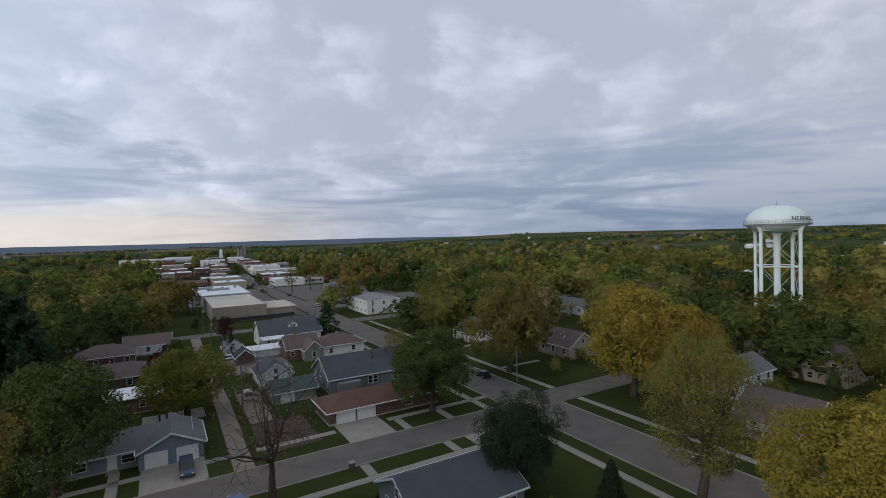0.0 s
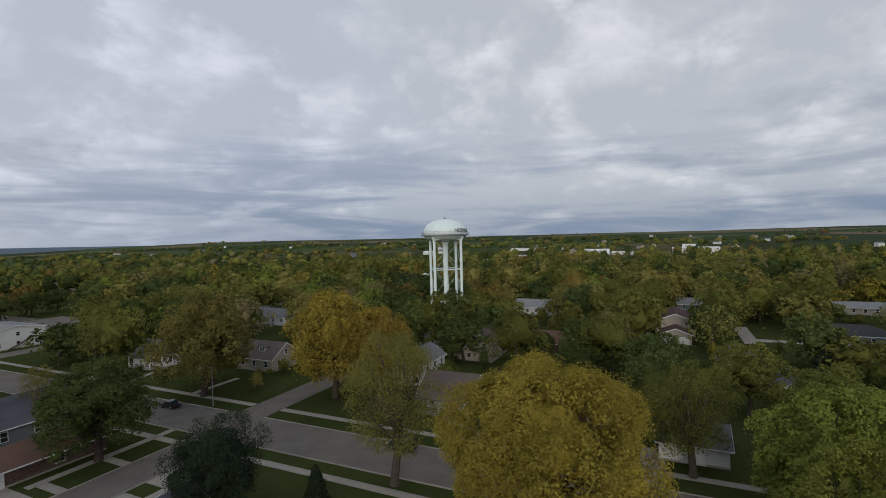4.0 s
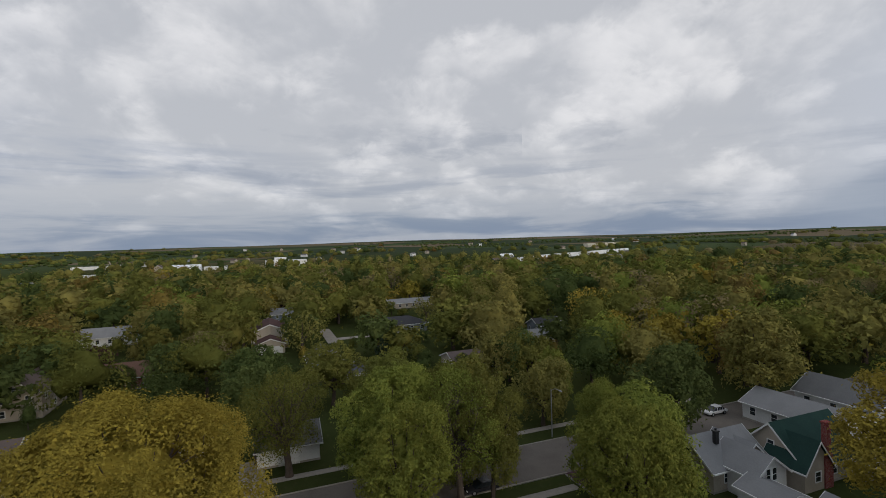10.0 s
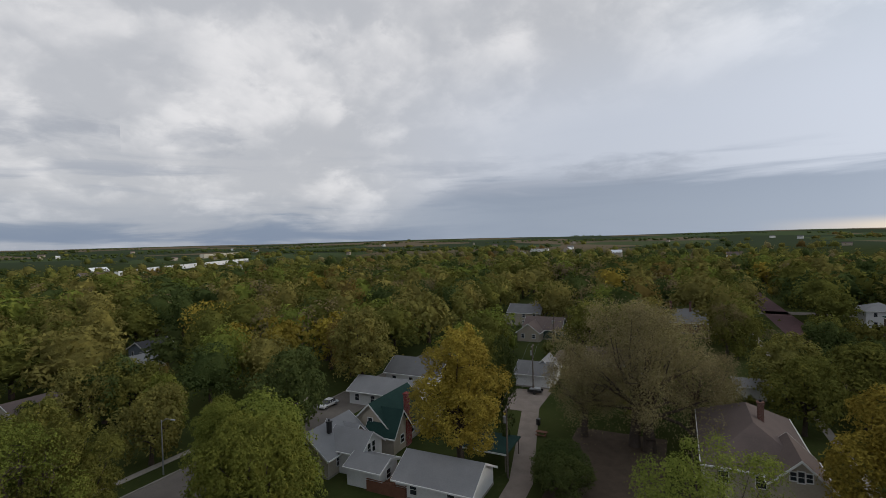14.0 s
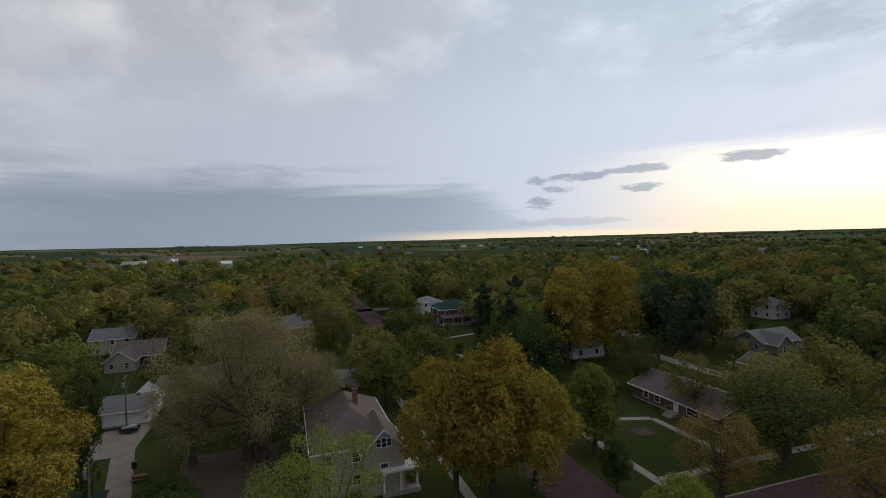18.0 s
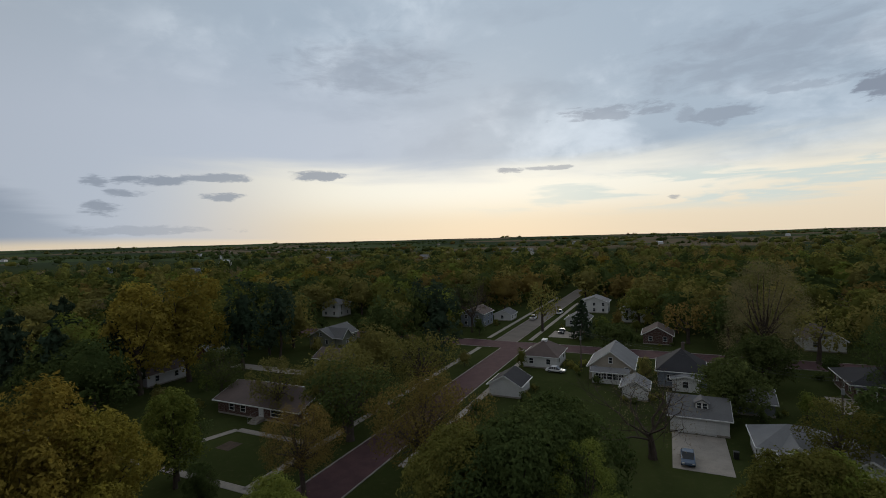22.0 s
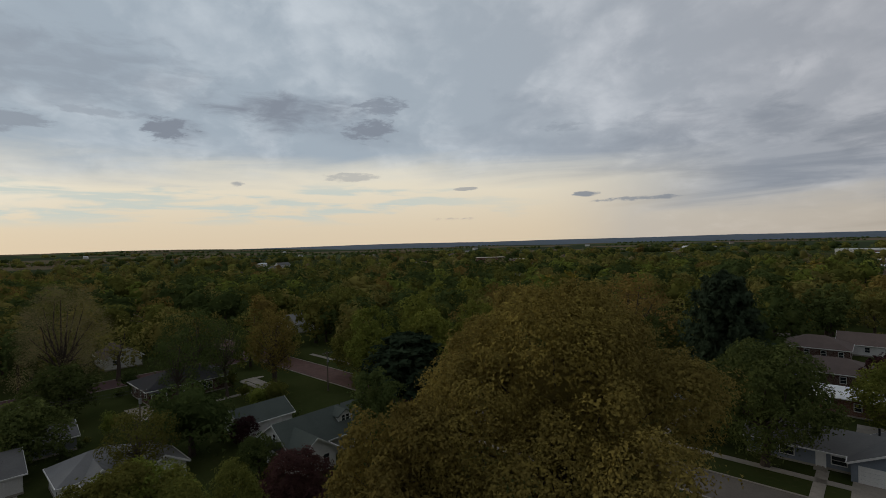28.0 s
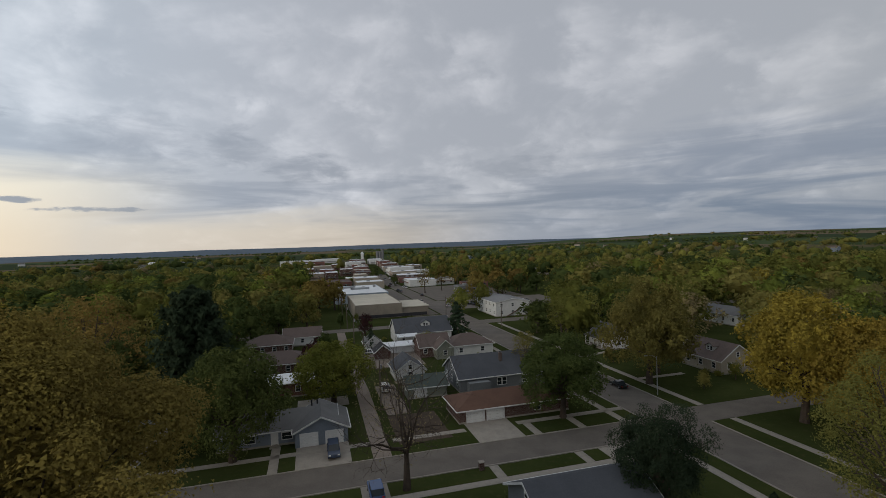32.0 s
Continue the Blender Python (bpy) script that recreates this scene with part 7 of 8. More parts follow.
gtree(-454.5, 51.9, 20.2, 7.5, "rust", "open", 0)
gtree(-417.9, 59.8, 22.0, 7.5, "rust", "open", 0)
gtree(-433.4, 75.1, 20.2, 7.5, "rust", "open", 0)
gtree(-449.0, 90.5, 22.0, 7.5, "rust", "open", 0)
gtree(-412.3, 98.4, 20.2, 7.5, "rust", "open", 0)
gtree(-127.5, 19.4, 27.0, 11.0, "bud", "round", 1)
gtree(-48.7, 12.4, 14.0, 7.2, "fresh", "round", 2)
gtree(-159.3, 5.2, 12.9, 7.5, "rust", "open", 0)
gtree(-164.9, 18.7, 14.0, 7.5, "rust", "open", 0)
gtree(-144.6, 33.2, 16.0, 7.7, "olive", "open", 0)
gtree(-107.1, 34.7, 16.5, 5.5, "deep", "open", 1)
gtree(-108.2, 45.2, 18.0, 5.5, "deep", "open", 1)
gtree(-105.3, 55.0, 18.8, 6.0, "rust", "open", 1)
gtree(-86.6, 69.8, 19.3, 6.1, "fresh", "round", 1)
gtree(-83.0, 80.8, 21.0, 6.1, "fresh", "round", 1)
gtree(-76.4, 78.1, 18.4, 5.7, "fresh", "round", 1)
gtree(-72.1, 88.1, 20.0, 5.7, "fresh", "round", 1)
gtree(-76.0, 70.4, 14.0, 11.4, "pine", "pine", 1)
gtree(-139.3, 147.3, 16.6, 7.5, "fresh", "round", 0)
gtree(-134.7, 162.1, 18.0, 7.5, "fresh", "round", 0)
gtree(-130.1, 176.9, 16.6, 7.5, "fresh", "round", 0)
gtree(-143.8, 90.6, 17.5, 7.9, "green", "round", 0)
gtree(-141.9, 105.9, 19.0, 7.9, "green", "round", 0)
gtree(-42.4, -12.9, 17.0, 7.4, "deep", "round", 2)
gtree(-40.4, -18.1, 15.0, 5.7, "green", "round", 2)
gtree(-49.1, -10.3, 16.0, 7.0, "deep", "round", 2)
gtree(-41.6, -6.9, 16.0, 4.4, "fresh", "open", 2)
gtree(-76.0, -2.4, 13.0, 8.6, "bud", "bare", 2)
gtree(-40.0, 7.7, 18.0, 5.3, "green", "round", 2)
gtree(-39.8, 12.5, 16.0, 4.2, "green", "round", 2)
gtree(-41.1, 10.2, 17.0, 4.8, "fresh", "round", 2)
gtree(-44.7, 25.0, 12.0, 4.5, "plum", "round", 2)
gtree(-79.5, 35.5, 5.0, 2.4, "plum", "round", 1)
gtree(-66.8, 32.0, 6.0, 3.0, "deep", "round", 1)
gtree(-57.7, 46.8, 14.0, 5.1, "deep", "round", 1)
gtree(-23.0, 39.6, 29.0, 14.0, "rust", "round", 3, 2)
gtree(-30.6, 27.0, 20.6, 7.2, "rust", "round", 2)
gtree(-73.9, 148.4, 18.4, 5.6, "rust", "open", 0)
gtree(-67.8, 158.5, 20.0, 5.6, "rust", "open", 0)
gtree(-61.6, 168.7, 18.4, 5.6, "rust", "open", 0)
gtree(-131.6, 222.3, 14.7, 6.8, "gold", "round", 0)
gtree(-126.5, 237.5, 16.0, 6.8, "gold", "round", 0)
gtree(-20.6, 93.0, 27.0, 9.0, "pine", "pine", 2)
gtree(-13.0, 80.5, 17.4, 8.2, "deep", "round", 2)
gtree(-2.3, 243.6, 15.6, 7.2, "rust", "round", 0)
gtree(10.4, 253.5, 17.0, 7.2, "rust", "round", 0)
gtree(-13.0, 197.1, 14.7, 6.0, "olive", "round", 0)
gtree(-3.0, 205.8, 16.0, 6.0, "olive", "round", 0)
gtree(-26.9, 186.7, 15.6, 7.7, "deep", "round", 0)
gtree(-14.4, 196.0, 17.0, 7.7, "deep", "round", 0)
gtree(-55.5, 220.1, 15.6, 6.3, "deep", "round", 0)
gtree(-46.7, 231.5, 17.0, 6.3, "deep", "round", 0)
gtree(-37.9, 242.9, 15.6, 6.3, "deep", "round", 0)
gtree(-39.0, 112.7, 15.0, 6.0, "deep", "round", 1)
gtree(-0.6, 128.0, 9.0, 4.4, "plum", "round", 0)
gtree(-87.1, 210.0, 16.6, 7.3, "olive", "round", 0)
gtree(-78.3, 223.1, 18.0, 7.3, "olive", "round", 0)
gtree(-69.5, 236.2, 16.6, 7.3, "olive", "round", 0)
gtree(-156.1, 195.1, 15.6, 6.1, "green", "round", 0)
gtree(-153.7, 209.7, 17.0, 6.1, "green", "round", 0)
gtree(-151.4, 224.3, 15.6, 6.1, "green", "round", 0)
gtree(-10.2, 253.4, 13.8, 7.5, "rust", "round", 0)
gtree(2.7, 264.2, 15.0, 7.5, "rust", "round", 0)
gtree(-21.6, 179.5, 12.0, 5.4, "deep", "round", 0)
gtree(-13.0, 187.9, 13.0, 5.4, "deep", "round", 0)
gtree(-55.6, 276.0, 14.7, 6.9, "deep", "round", 0)
gtree(-45.5, 289.4, 16.0, 6.9, "deep", "round", 0)
gtree(-35.4, 302.9, 14.7, 6.9, "deep", "round", 0)
gtree(-51.8, 230.3, 13.8, 7.3, "green", "round", 0)
gtree(-41.3, 242.4, 15.0, 7.3, "green", "round", 0)
gtree(-45.9, 116.2, 24.0, 12.0, "rust", "open", 1)
gtree(17.6, 174.6, 8.1, 3.1, "plum", "round", 0)
gtree(47.4, 103.3, 12.0, 3.9, "olive", "open", 1)
gtree(79.0, 97.5, 19.0, 7.4, "rust", "round", 1)
gtree(249.2, -39.1, 12.9, 7.0, "olive", "round", 0)
gtree(257.4, -52.9, 14.0, 7.0, "olive", "round", 0)
gtree(244.2, 28.7, 12.9, 6.1, "rust", "round", 0)
gtree(255.2, 18.9, 14.0, 6.1, "rust", "round", 0)
gtree(266.2, 9.0, 12.9, 6.1, "rust", "round", 0)
gtree(112.1, 18.0, 7.0, 5.3, "deep", "round", 1)
gtree(140.3, 39.0, 9.0, 5.0, "plum", "round", 0)
gtree(121.7, 30.3, 8.0, 4.2, "deep", "round", 1)
gtree(154.4, -11.3, 12.0, 7.2, "deep", "round", 0)
gtree(130.8, 58.8, 11.0, 7.2, "green", "round", 0)
gtree(198.5, 109.9, 18.0, 8.2, "pine", "tall", 0)
gtree(117.3, 71.5, 11.0, 7.8, "deep", "round", 0)
gtree(149.1, 58.4, 12.0, 7.7, "green", "round", 0)
gtree(129.7, 42.9, 13.0, 6.1, "deep", "round", 0)
gtree(153.0, 89.9, 15.0, 7.9, "deep", "round", 0)
gtree(210.7, 82.4, 12.0, 6.1, "rust", "open", 0)
gtree(223.3, 75.7, 13.0, 6.1, "rust", "open", 0)
gtree(158.1, 16.3, 12.0, 6.3, "green", "round", 0)
gtree(165.4, 6.0, 13.0, 6.3, "green", "round", 0)
gtree(121.7, 19.2, 12.0, 6.5, "deep", "round", 1)
gtree(103.8, 1.7, 13.0, 7.0, "deep", "round", 1)
gtree(134.8, 65.9, 16.6, 6.1, "green", "round", 0)
gtree(132.4, 59.1, 17.5, 6.7, "deep", "round", 0)
gtree(139.0, 56.4, 15.4, 6.1, "green", "round", 0)
gtree(123.9, 65.1, 16.1, 5.7, "green", "round", 0)
gtree(112.9, 64.5, 15.2, 6.0, "deep", "round", 0)
gtree(64.0, -23.6, 16.0, 7.7, "green", "dome", 2)
gtree(71.4, -15.7, 16.0, 4.9, "green", "dome", 2)
gtree(47.4, -43.9, 13.5, 8.4, "fresh", "dome", 2)
gtree(4.3, -78.6, 23.5, 13.3, "bud", "dome", 1)
gtree(-24.2, -55.8, 19.2, 8.0, "gold", "round", 2, 4)
gtree(-19.6, -57.2, 17.6, 6.8, "gold", "round", 2, 1)
gtree(-29.6, -55.0, 16.6, 6.4, "gold", "round", 2, 2)
gtree(-88.5, 155.2, 15.6, 5.9, "olive", "dome", 0)
gtree(-83.1, 166.5, 17.0, 5.9, "olive", "dome", 0)
gtree(-130.7, 61.3, 12.0, 5.4, "green", "dome", 0)
gtree(-131.8, 72.4, 13.0, 5.4, "green", "dome", 0)
gtree(-290.7, 16.7, 17.5, 7.3, "rust", "open", 0)
gtree(-301.2, 30.7, 19.0, 7.3, "rust", "open", 0)
gtree(-311.7, 44.8, 17.5, 7.3, "rust", "open", 0)
gtree(-286.1, 54.4, 19.0, 7.3, "rust", "open", 0)
gtree(-120.2, 42.8, 19.3, 8.5, "deep", "open", 1)
gtree(-105.4, 55.1, 17.1, 6.9, "rust", "open", 1)
gtree(-38.5, 16.7, 16.0, 3.8, "green", "dome", 2)
gtree(-44.5, -13.0, 16.0, 7.2, "deep", "dome", 2)
gtree(54.8, 445.3, 12.0, 5.4, "deep", "round", 0)
gtree(62.4, 375.9, 9.0, 3.9, "deep", "round", 0)
gtree(16.7, 149.2, 7.0, 2.1, "pine", "spruce", 0)
gtree(14.3, -80.7, 15.0, 8.6, "bud", "open", 1)
gtree(-1.8, -88.1, 15.0, 7.9, "bud", "open", 1)
gtree(-115.8, 17.3, 12.0, 6.4, "deep", "round", 1)
gtree(-96.5, 9.6, 11.0, 5.8, "deep", "round", 1)
gtree(-77.3, 19.9, 11.0, 5.6, "green", "open", 1)
gtree(-182.9, -116.6, 14.0, 6.5, "green", "round", 0)
gtree(-167.5, -99.6, 14.7, 5.5, "pine", "tall", 0)
gtree(-179.3, -95.2, 16.0, 5.5, "pine", "tall", 0)
gtree(-142.2, 93.6, 12.9, 5.9, "deep", "round", 0)
gtree(-142.1, 106.0, 14.0, 5.9, "deep", "round", 0)
gtree(-151.0, 60.7, 12.9, 5.8, "olive", "open", 0)
gtree(-153.2, 72.6, 14.0, 5.8, "olive", "open", 0)
gtree(-98.1, 73.7, 13.0, 6.9, "green", "round", 1)
gtree(49.2, -267.7, 12.0, 7.7, "deep", "round", 0)
gtree(37.8, -281.0, 13.0, 7.7, "deep", "round", 0)
gtree(22.8, -208.8, 11.0, 5.9, "green", "round", 0)
gtree(13.3, -218.4, 12.0, 5.9, "green", "round", 0)
gtree(137.8, -31.1, 13.0, 7.4, "deep", "round", 0)
gtree(151.0, -61.4, 13.0, 8.7, "green", "round", 0)
gtree(135.0, -70.1, 13.0, 8.8, "olive", "round", 0)
gtree(130.6, -36.5, 9.0, 6.4, "green", "round", 0)
gtree(94.7, -56.2, 12.0, 6.7, "green", "round", 1)
gtree(98.1, -52.9, 12.0, 6.5, "deep", "round", 1)
gtree(81.6, -35.3, 12.0, 4.8, "green", "round", 1)
gtree(-44.7, -63.2, 10.0, 5.2, "deep", "open", 1)
gtree(-48.7, -43.9, 12.0, 5.3, "rust", "open", 2)
gtree(-71.0, -85.3, 12.0, 5.9, "deep", "open", 1)
gtree(-68.3, -67.1, 12.0, 5.3, "olive", "open", 1)

# ---------------------------------------------------------------- vehicles
for a, b, way, paint, words, kind in ((66.0, 236, NS, (0.5, 0.5, 0.5), "silver car parked by the lot", "sedan"), (72.0, 240, EW, (0.03, 0.03, 0.035), "black car in the parking lot", "suv"), (80.0, 239, EW, (0.025, 0.03, 0.03), "dark car in the parking lot", "pickup"),
                                      (88.0, 241, EW, (0.62, 0.62, 0.62), "white car in the parking lot", "sedan"), (96.0, 252, EW, (0.55, 0.55, 0.56), "silver van in the parking lot", "suv"), (106.0, 252, EW, (0.65, 0.65, 0.65), "white van in the parking lot", "suv"),
                                      (56.8, 330, NS, (0.03, 0.03, 0.03), "black pickup on the main street", "pickup"), (66.6, 352, NS, (0.6, 0.6, 0.6), "white pickup on the main street", "pickup"), (57.2, 372, NS, (0.12, 0.02, 0.02), "maroon car on the main street", "sedan"),
                                      (67.0, 396, NS, (0.5, 0.5, 0.52), "silver car on the main street", "suv"), (58.0, 415, NS, (0.05, 0.07, 0.12), "blue car on the main street", "sedan"), (70.0, 448, NS, (0.62, 0.62, 0.62), "white car on the main street", "suv"), (61.0, 462, NS, (0.03, 0.03, 0.03), "black car on the main street", "suv")):
    car(*G(a, b), way, paint, words, kind)
car(*G(2.2, 78.0), NS + 180, (0.035, 0.05, 0.085), "dark blue hatchback parked on a driveway", "suv")
car(*G(63.8, 91.5), NS, (0.02, 0.022, 0.02), "black sedan parked along the avenue")
car(*G(-76.8, 2.2), EW, (0.05, 0.075, 0.12), "blue sedan parked on a garage apron")
car(*G(-189.0, -49.0), WE, (0.7, 0.7, 0.7), "white pickup parked on a far street", "pickup")
car(*G(-205.0, -41.8), WE, (0.7, 0.7, 0.7), "white pickup parked beside a lawn", "pickup")
car(*G(-165.0, -33.0), EW, (0.02, 0.02, 0.022), "black car on a white apron")
car(*G(-116.5, -25.0), NS, (0.66, 0.66, 0.66), "white car beside a small white house")
car(*G(64.6, 38.0), NS, (0.03, 0.045, 0.04), "dark green estate car parked under a half-leafed tree", "suv")
car(*G(7.0, 63.4), NS, (0.05, 0.09, 0.2), "blue hatchback parked on a short drive below the drone", "suv")
car(*G(14.8, 108.0), NS, (0.6, 0.6, 0.6), "white car in a back yard by the alley", "suv")
car(*G(16.0, 146.0), EW, (0.62, 0.62, 0.62), "white car parked by the alley sheds")
car(*G(63.8, -62.0), NS, (0.02, 0.02, 0.025), "black car parked under street trees")
car(*G(63.8, -76.0), NS, (0.25, 0.26, 0.27), "silver car parked under street trees")
h = thing("utility_trailer", *G(27.5, -99.0), EW, 0.0, "small dark trailer piled with odds and ends", "trailer")
part("bed", boxes((-1.5, 1.5, -0.8, 0.8, 0.45, 0.55), (-1.5, 1.5, -0.8, -0.74, 0.55, 0.95), (-1.5, 1.5, 0.74, 0.8, 0.55, 0.95)), BLACK, h)
part("load", boxes((-1.1, 0.3, -0.6, 0.6, 0.55, 1.3), (0.35, 1.2, -0.5, 0.4, 0.55, 1.05), bevel=0.08), METAL, h)
part("drawbar", rods(((1.5, 0, 0.5), (2.7, 0, 0.45), 0.05)), BLACK, h)
for sy in (-0.9, 0.9):
    part("wheel", rods(((0, sy - 0.1, 0.33), (0, sy + 0.1, 0.33), 0.33), sides=16), BLACK, h)
h = thing("garden_table", *G(20.8, -78.0), EW, 0.0, "low red-stained picnic table beside the alley", "table")
part("tabletop", boxes((-0.9, 0.9, -0.4, 0.4, 0.7, 0.76)), DECK, h)
for sy in (-0.75, 0.75):
    part("bench", boxes((-0.9, 0.9, sy - 0.15, sy + 0.15, 0.4, 0.45)), DECK, h)
for sx in (-0.65, 0.65):
    part("leg", boxes((sx - 0.05, sx + 0.05, -0.85, 0.85, 0.3, 0.39), (sx - 0.05, sx + 0.05, -0.35, -0.27, 0, 0.7), (sx - 0.05, sx + 0.05, 0.27, 0.35, 0, 0.7)), DECK, h)
car(*G(56.9, -26.0), NS, (0.015, 0.015, 0.016), "black car parked under a green tree")
for i in range(11):
    shade = [(0.6, 0.6, 0.6), (0.03, 0.03, 0.035), (0.2, 0.21, 0.22), (0.15, 0.02, 0.02)][i % 4]
    words = ["white sedan in a parking lot", "black sedan in a parking lot", "silver sedan in a parking lot", "red sedan in a parking lot"][i % 4]
    car(*G(72 + (i % 6) * 7.5, 236 + (i // 6) * 14), NS, shade, words)
for i in range(12):
    shade = [(0.6, 0.6, 0.6), (0.03, 0.03, 0.035), (0.2, 0.21, 0.22)][i % 3]
    words = ["white sedan parked on main street", "black sedan parked on main street", "silver sedan parked on main street"][i % 3]
    car(*G(57.8 + 7.5 * (i % 2) + (max(0, i - 3)) * 2.4, 262 + i * 31), NS, shade, words)

# ---------------------------------------------------------------- street furniture
street_lamp(*G(67.8, 84.0), SN + 90, 8.0, 2.4)
street_lamp(*G(67.6, -44.0), WE, 8.0, 2.4)
for i in range(7):
    utility_pole(*G(12.5, 98 + i * 32), EW, 10.0)
for off in (-1.0, 0.0, 1.0):
    wire([(*G(12.5 + off, 98 + i * 32), 9.7) for i in range(7)], 0.5)
utility_pole(*G(21.5, -62.5), EW, 10.0)
utility_pole(*G(28.5, -101.0), EW, 10.0)
utility_pole(*G(33.0, -140.0), EW, 10.0)
utility_pole(*G(-92.0, 24.0), EW, 10.0)
utility_pole(*G(-120.0, -19.5), EW, 10.0)
utility_pole(*G(-94.0, 62.0), EW, 9.0)
utility_pole(*G(68.5, 170.0), EW, 10.0)
utility_pole(*G(68.5, 225.0), EW, 10.0)
utility_pole(*G(55.0, 200.0), EW, 10.0)
for off in (-1.0, 1.0):
    wire([(*G(21.5 + off, -62.5), 9.7), (*G(28.5 + off, -101), 9.7), (*G(33 + off, -140), 9.7)], 0.6)
    wire([(*G(-92 + off, 24), 9.7), (*G(-106 + off, 2), 9.2), (*G(-120 + off, -19.5), 9.7)], 0.6)
h = thing("mailbox_post", *G(22.5, 65.4), EW, 0, "short brown brick mailbox pillar on the verge", "mailbox")
part("pillar", boxes((-0.35, 0.35, -0.35, 0.35, 0, 1.1), bevel=0.03), DARK_BRICK, h)
part("cap", boxes((-0.42, 0.42, -0.42, 0.42, 1.1, 1.2)), CONCRETE, h)
for a, b in ((-80.2, 8.6), (-84.0, 38.8), (22.5, -82.5)):
    h = thing("waste_bin", *G(a, b), EW, 0.02, "black wheeled waste bin beside a garage", "bin", "waste bins")
    part("body", boxes((-0.3, 0.3, -0.35, 0.35, 0.05, 1.0), bevel=0.04), BLACK, h)
    part("lid", boxes((-0.33, 0.33, -0.38, 0.38, 1.0, 1.08), bevel=0.02), BLACK, h)


# ---------------------------------------------------------------- town trees beyond the nearest streets
def clear_of(x, y, r, h):
    """True where a tree stands off roads and houses and hides none of the open views that the streets leave."""
    for x0, y0, x1, y1, hw in ROADS:
        dx, dy = x1 - x0, y1 - y0
        t = max(0.0, min(1.0, ((x - x0) * dx + (y - y0) * dy) / (dx * dx + dy * dy)))
        if hypot(x - x0 - t * dx, y - y0 - t * dy) < hw + r * 0.5:
            return False
    d = hypot(x, y)
    for p, q, w in HOUSE_AT:
        D = hypot(p, q)
        if hypot(x - p, y - q) < w + r * 0.4:
            return False
        if D < 260 and d < D:
            t = (x * p + y * q) / (D * D)
            if t > 0 and abs(x * q - y * p) / D < w * 0.42 + r * 0.5 and EYE - t * (EYE - 3.5) < h:
                return False
    for a0, b0, a1, b1 in OPEN:
        for i in range(13):
            p, q = G(a0 + (a1 - a0) * i / 12, b0 + (b1 - b0) * i / 12)
            D = hypot(p, q)
            t = (x * p + y * q) / (D * D)
            if 0 < t < 1.02 and abs(x * q - y * p) / D < 2.0 + r * 0.6 and EYE * (1 - t) < h:
                return False
    return True


# stretches of street and lawn that lie open to the eye: a0, b0, a1, b1
OPEN = ((20, 330, 10, 900), (46, 440, 60, 730), (84, 400, 104, 700), (61.5, 95, 61.5, 420), (61.5, 420, 90, 740), (9.5, 80, 9.5, 190), (-142, -44, -60, -44), (-250, -47, -142, -47), (-142, -60, -142, 0), (-35, -160, -35, -225), (-130, 66, -95, 66), (85, 226, 128, 255),
        (20, 190, 60, 190), (163, -20, 190, -30), (160, -47, 186, -47), (98, -40, 104, -60), (40, 560, 60, 900), (0, 520, 30, 800), (70, 262, 120, 262), (75, 300, 115, 330), (72, 345, 105, 380), (80, 420, 112, 470), (95, 520, 125, 610))

TAKEN = [(x, y, r) for x, y, r in TREE_AT]
CELLS = {}
for x, y, r in TAKEN:
    CELLS.setdefault((int(x // 20), int(y // 20)), []).append((x, y, r))


def spaced(x, y, r):
    cx, cy = int(x // 20), int(y // 20)
    for i in (-1, 0, 1):
        for j in (-1, 0, 1):
            for p, q, w in CELLS.get((cx + i, cy + j), ()):
                if hypot(x - p, y - q) < 0.56 * (r + w):
                    return False
    CELLS.setdefault((cx, cy), []).append((x, y, r))
    return True


def crown_template(seed, n, per=9, spread=0.11, skin=(9, 6), size=0.34):
    """A crown of unit radius: its leaves' places and facings, and the dense skin behind them."""
    rng = np.random.default_rng(seed)
    lobes = lobes_of(rng, 1.0, -1.0, 1.0, 13, size, 2)
    return (*sprays_on(rng, lobes, n, per, spread, 0.8, 0.2), *hull_of(lobes, *skin, 0.76))


class Wood:
    """Gathers many crowns of one hue into one mesh."""

    def __init__(self):
        self.p, self.n, self.s, self.v, self.f, self.k = [], [], [], [], [], 0

    def add(self, tem, stretch, place, leaf, spin=0.0, skin=True):
        p, n, v, f = tem
        rot = np.array(((cos(spin), -sin(spin), 0), (sin(spin), cos(spin), 0), (0, 0, 1)))
        self.p.append(p @ rot.T * stretch + place)
        q = n @ rot.T / stretch
        self.n.append(q / np.linalg.norm(q, axis=1, keepdims=True))
        self.s.append(np.full((len(p), 1), leaf))
        self.v.append((v * (1.0 if skin else 0.35)) @ rot.T * stretch + place)
        self.f.append(f + self.k)
        self.k += len(v)

    def build(self, name, hue, rng, words, category):
        leaves = tri_leaves(np.concatenate(self.p), np.concatenate(self.n), np.concatenate(self.s), rng)
        me = crown_mesh(name, leaves, np.concatenate(self.v), np.concatenate(self.f), LEAF[hue])
        return tagged(new(name, me), words, category, kind="stuff")


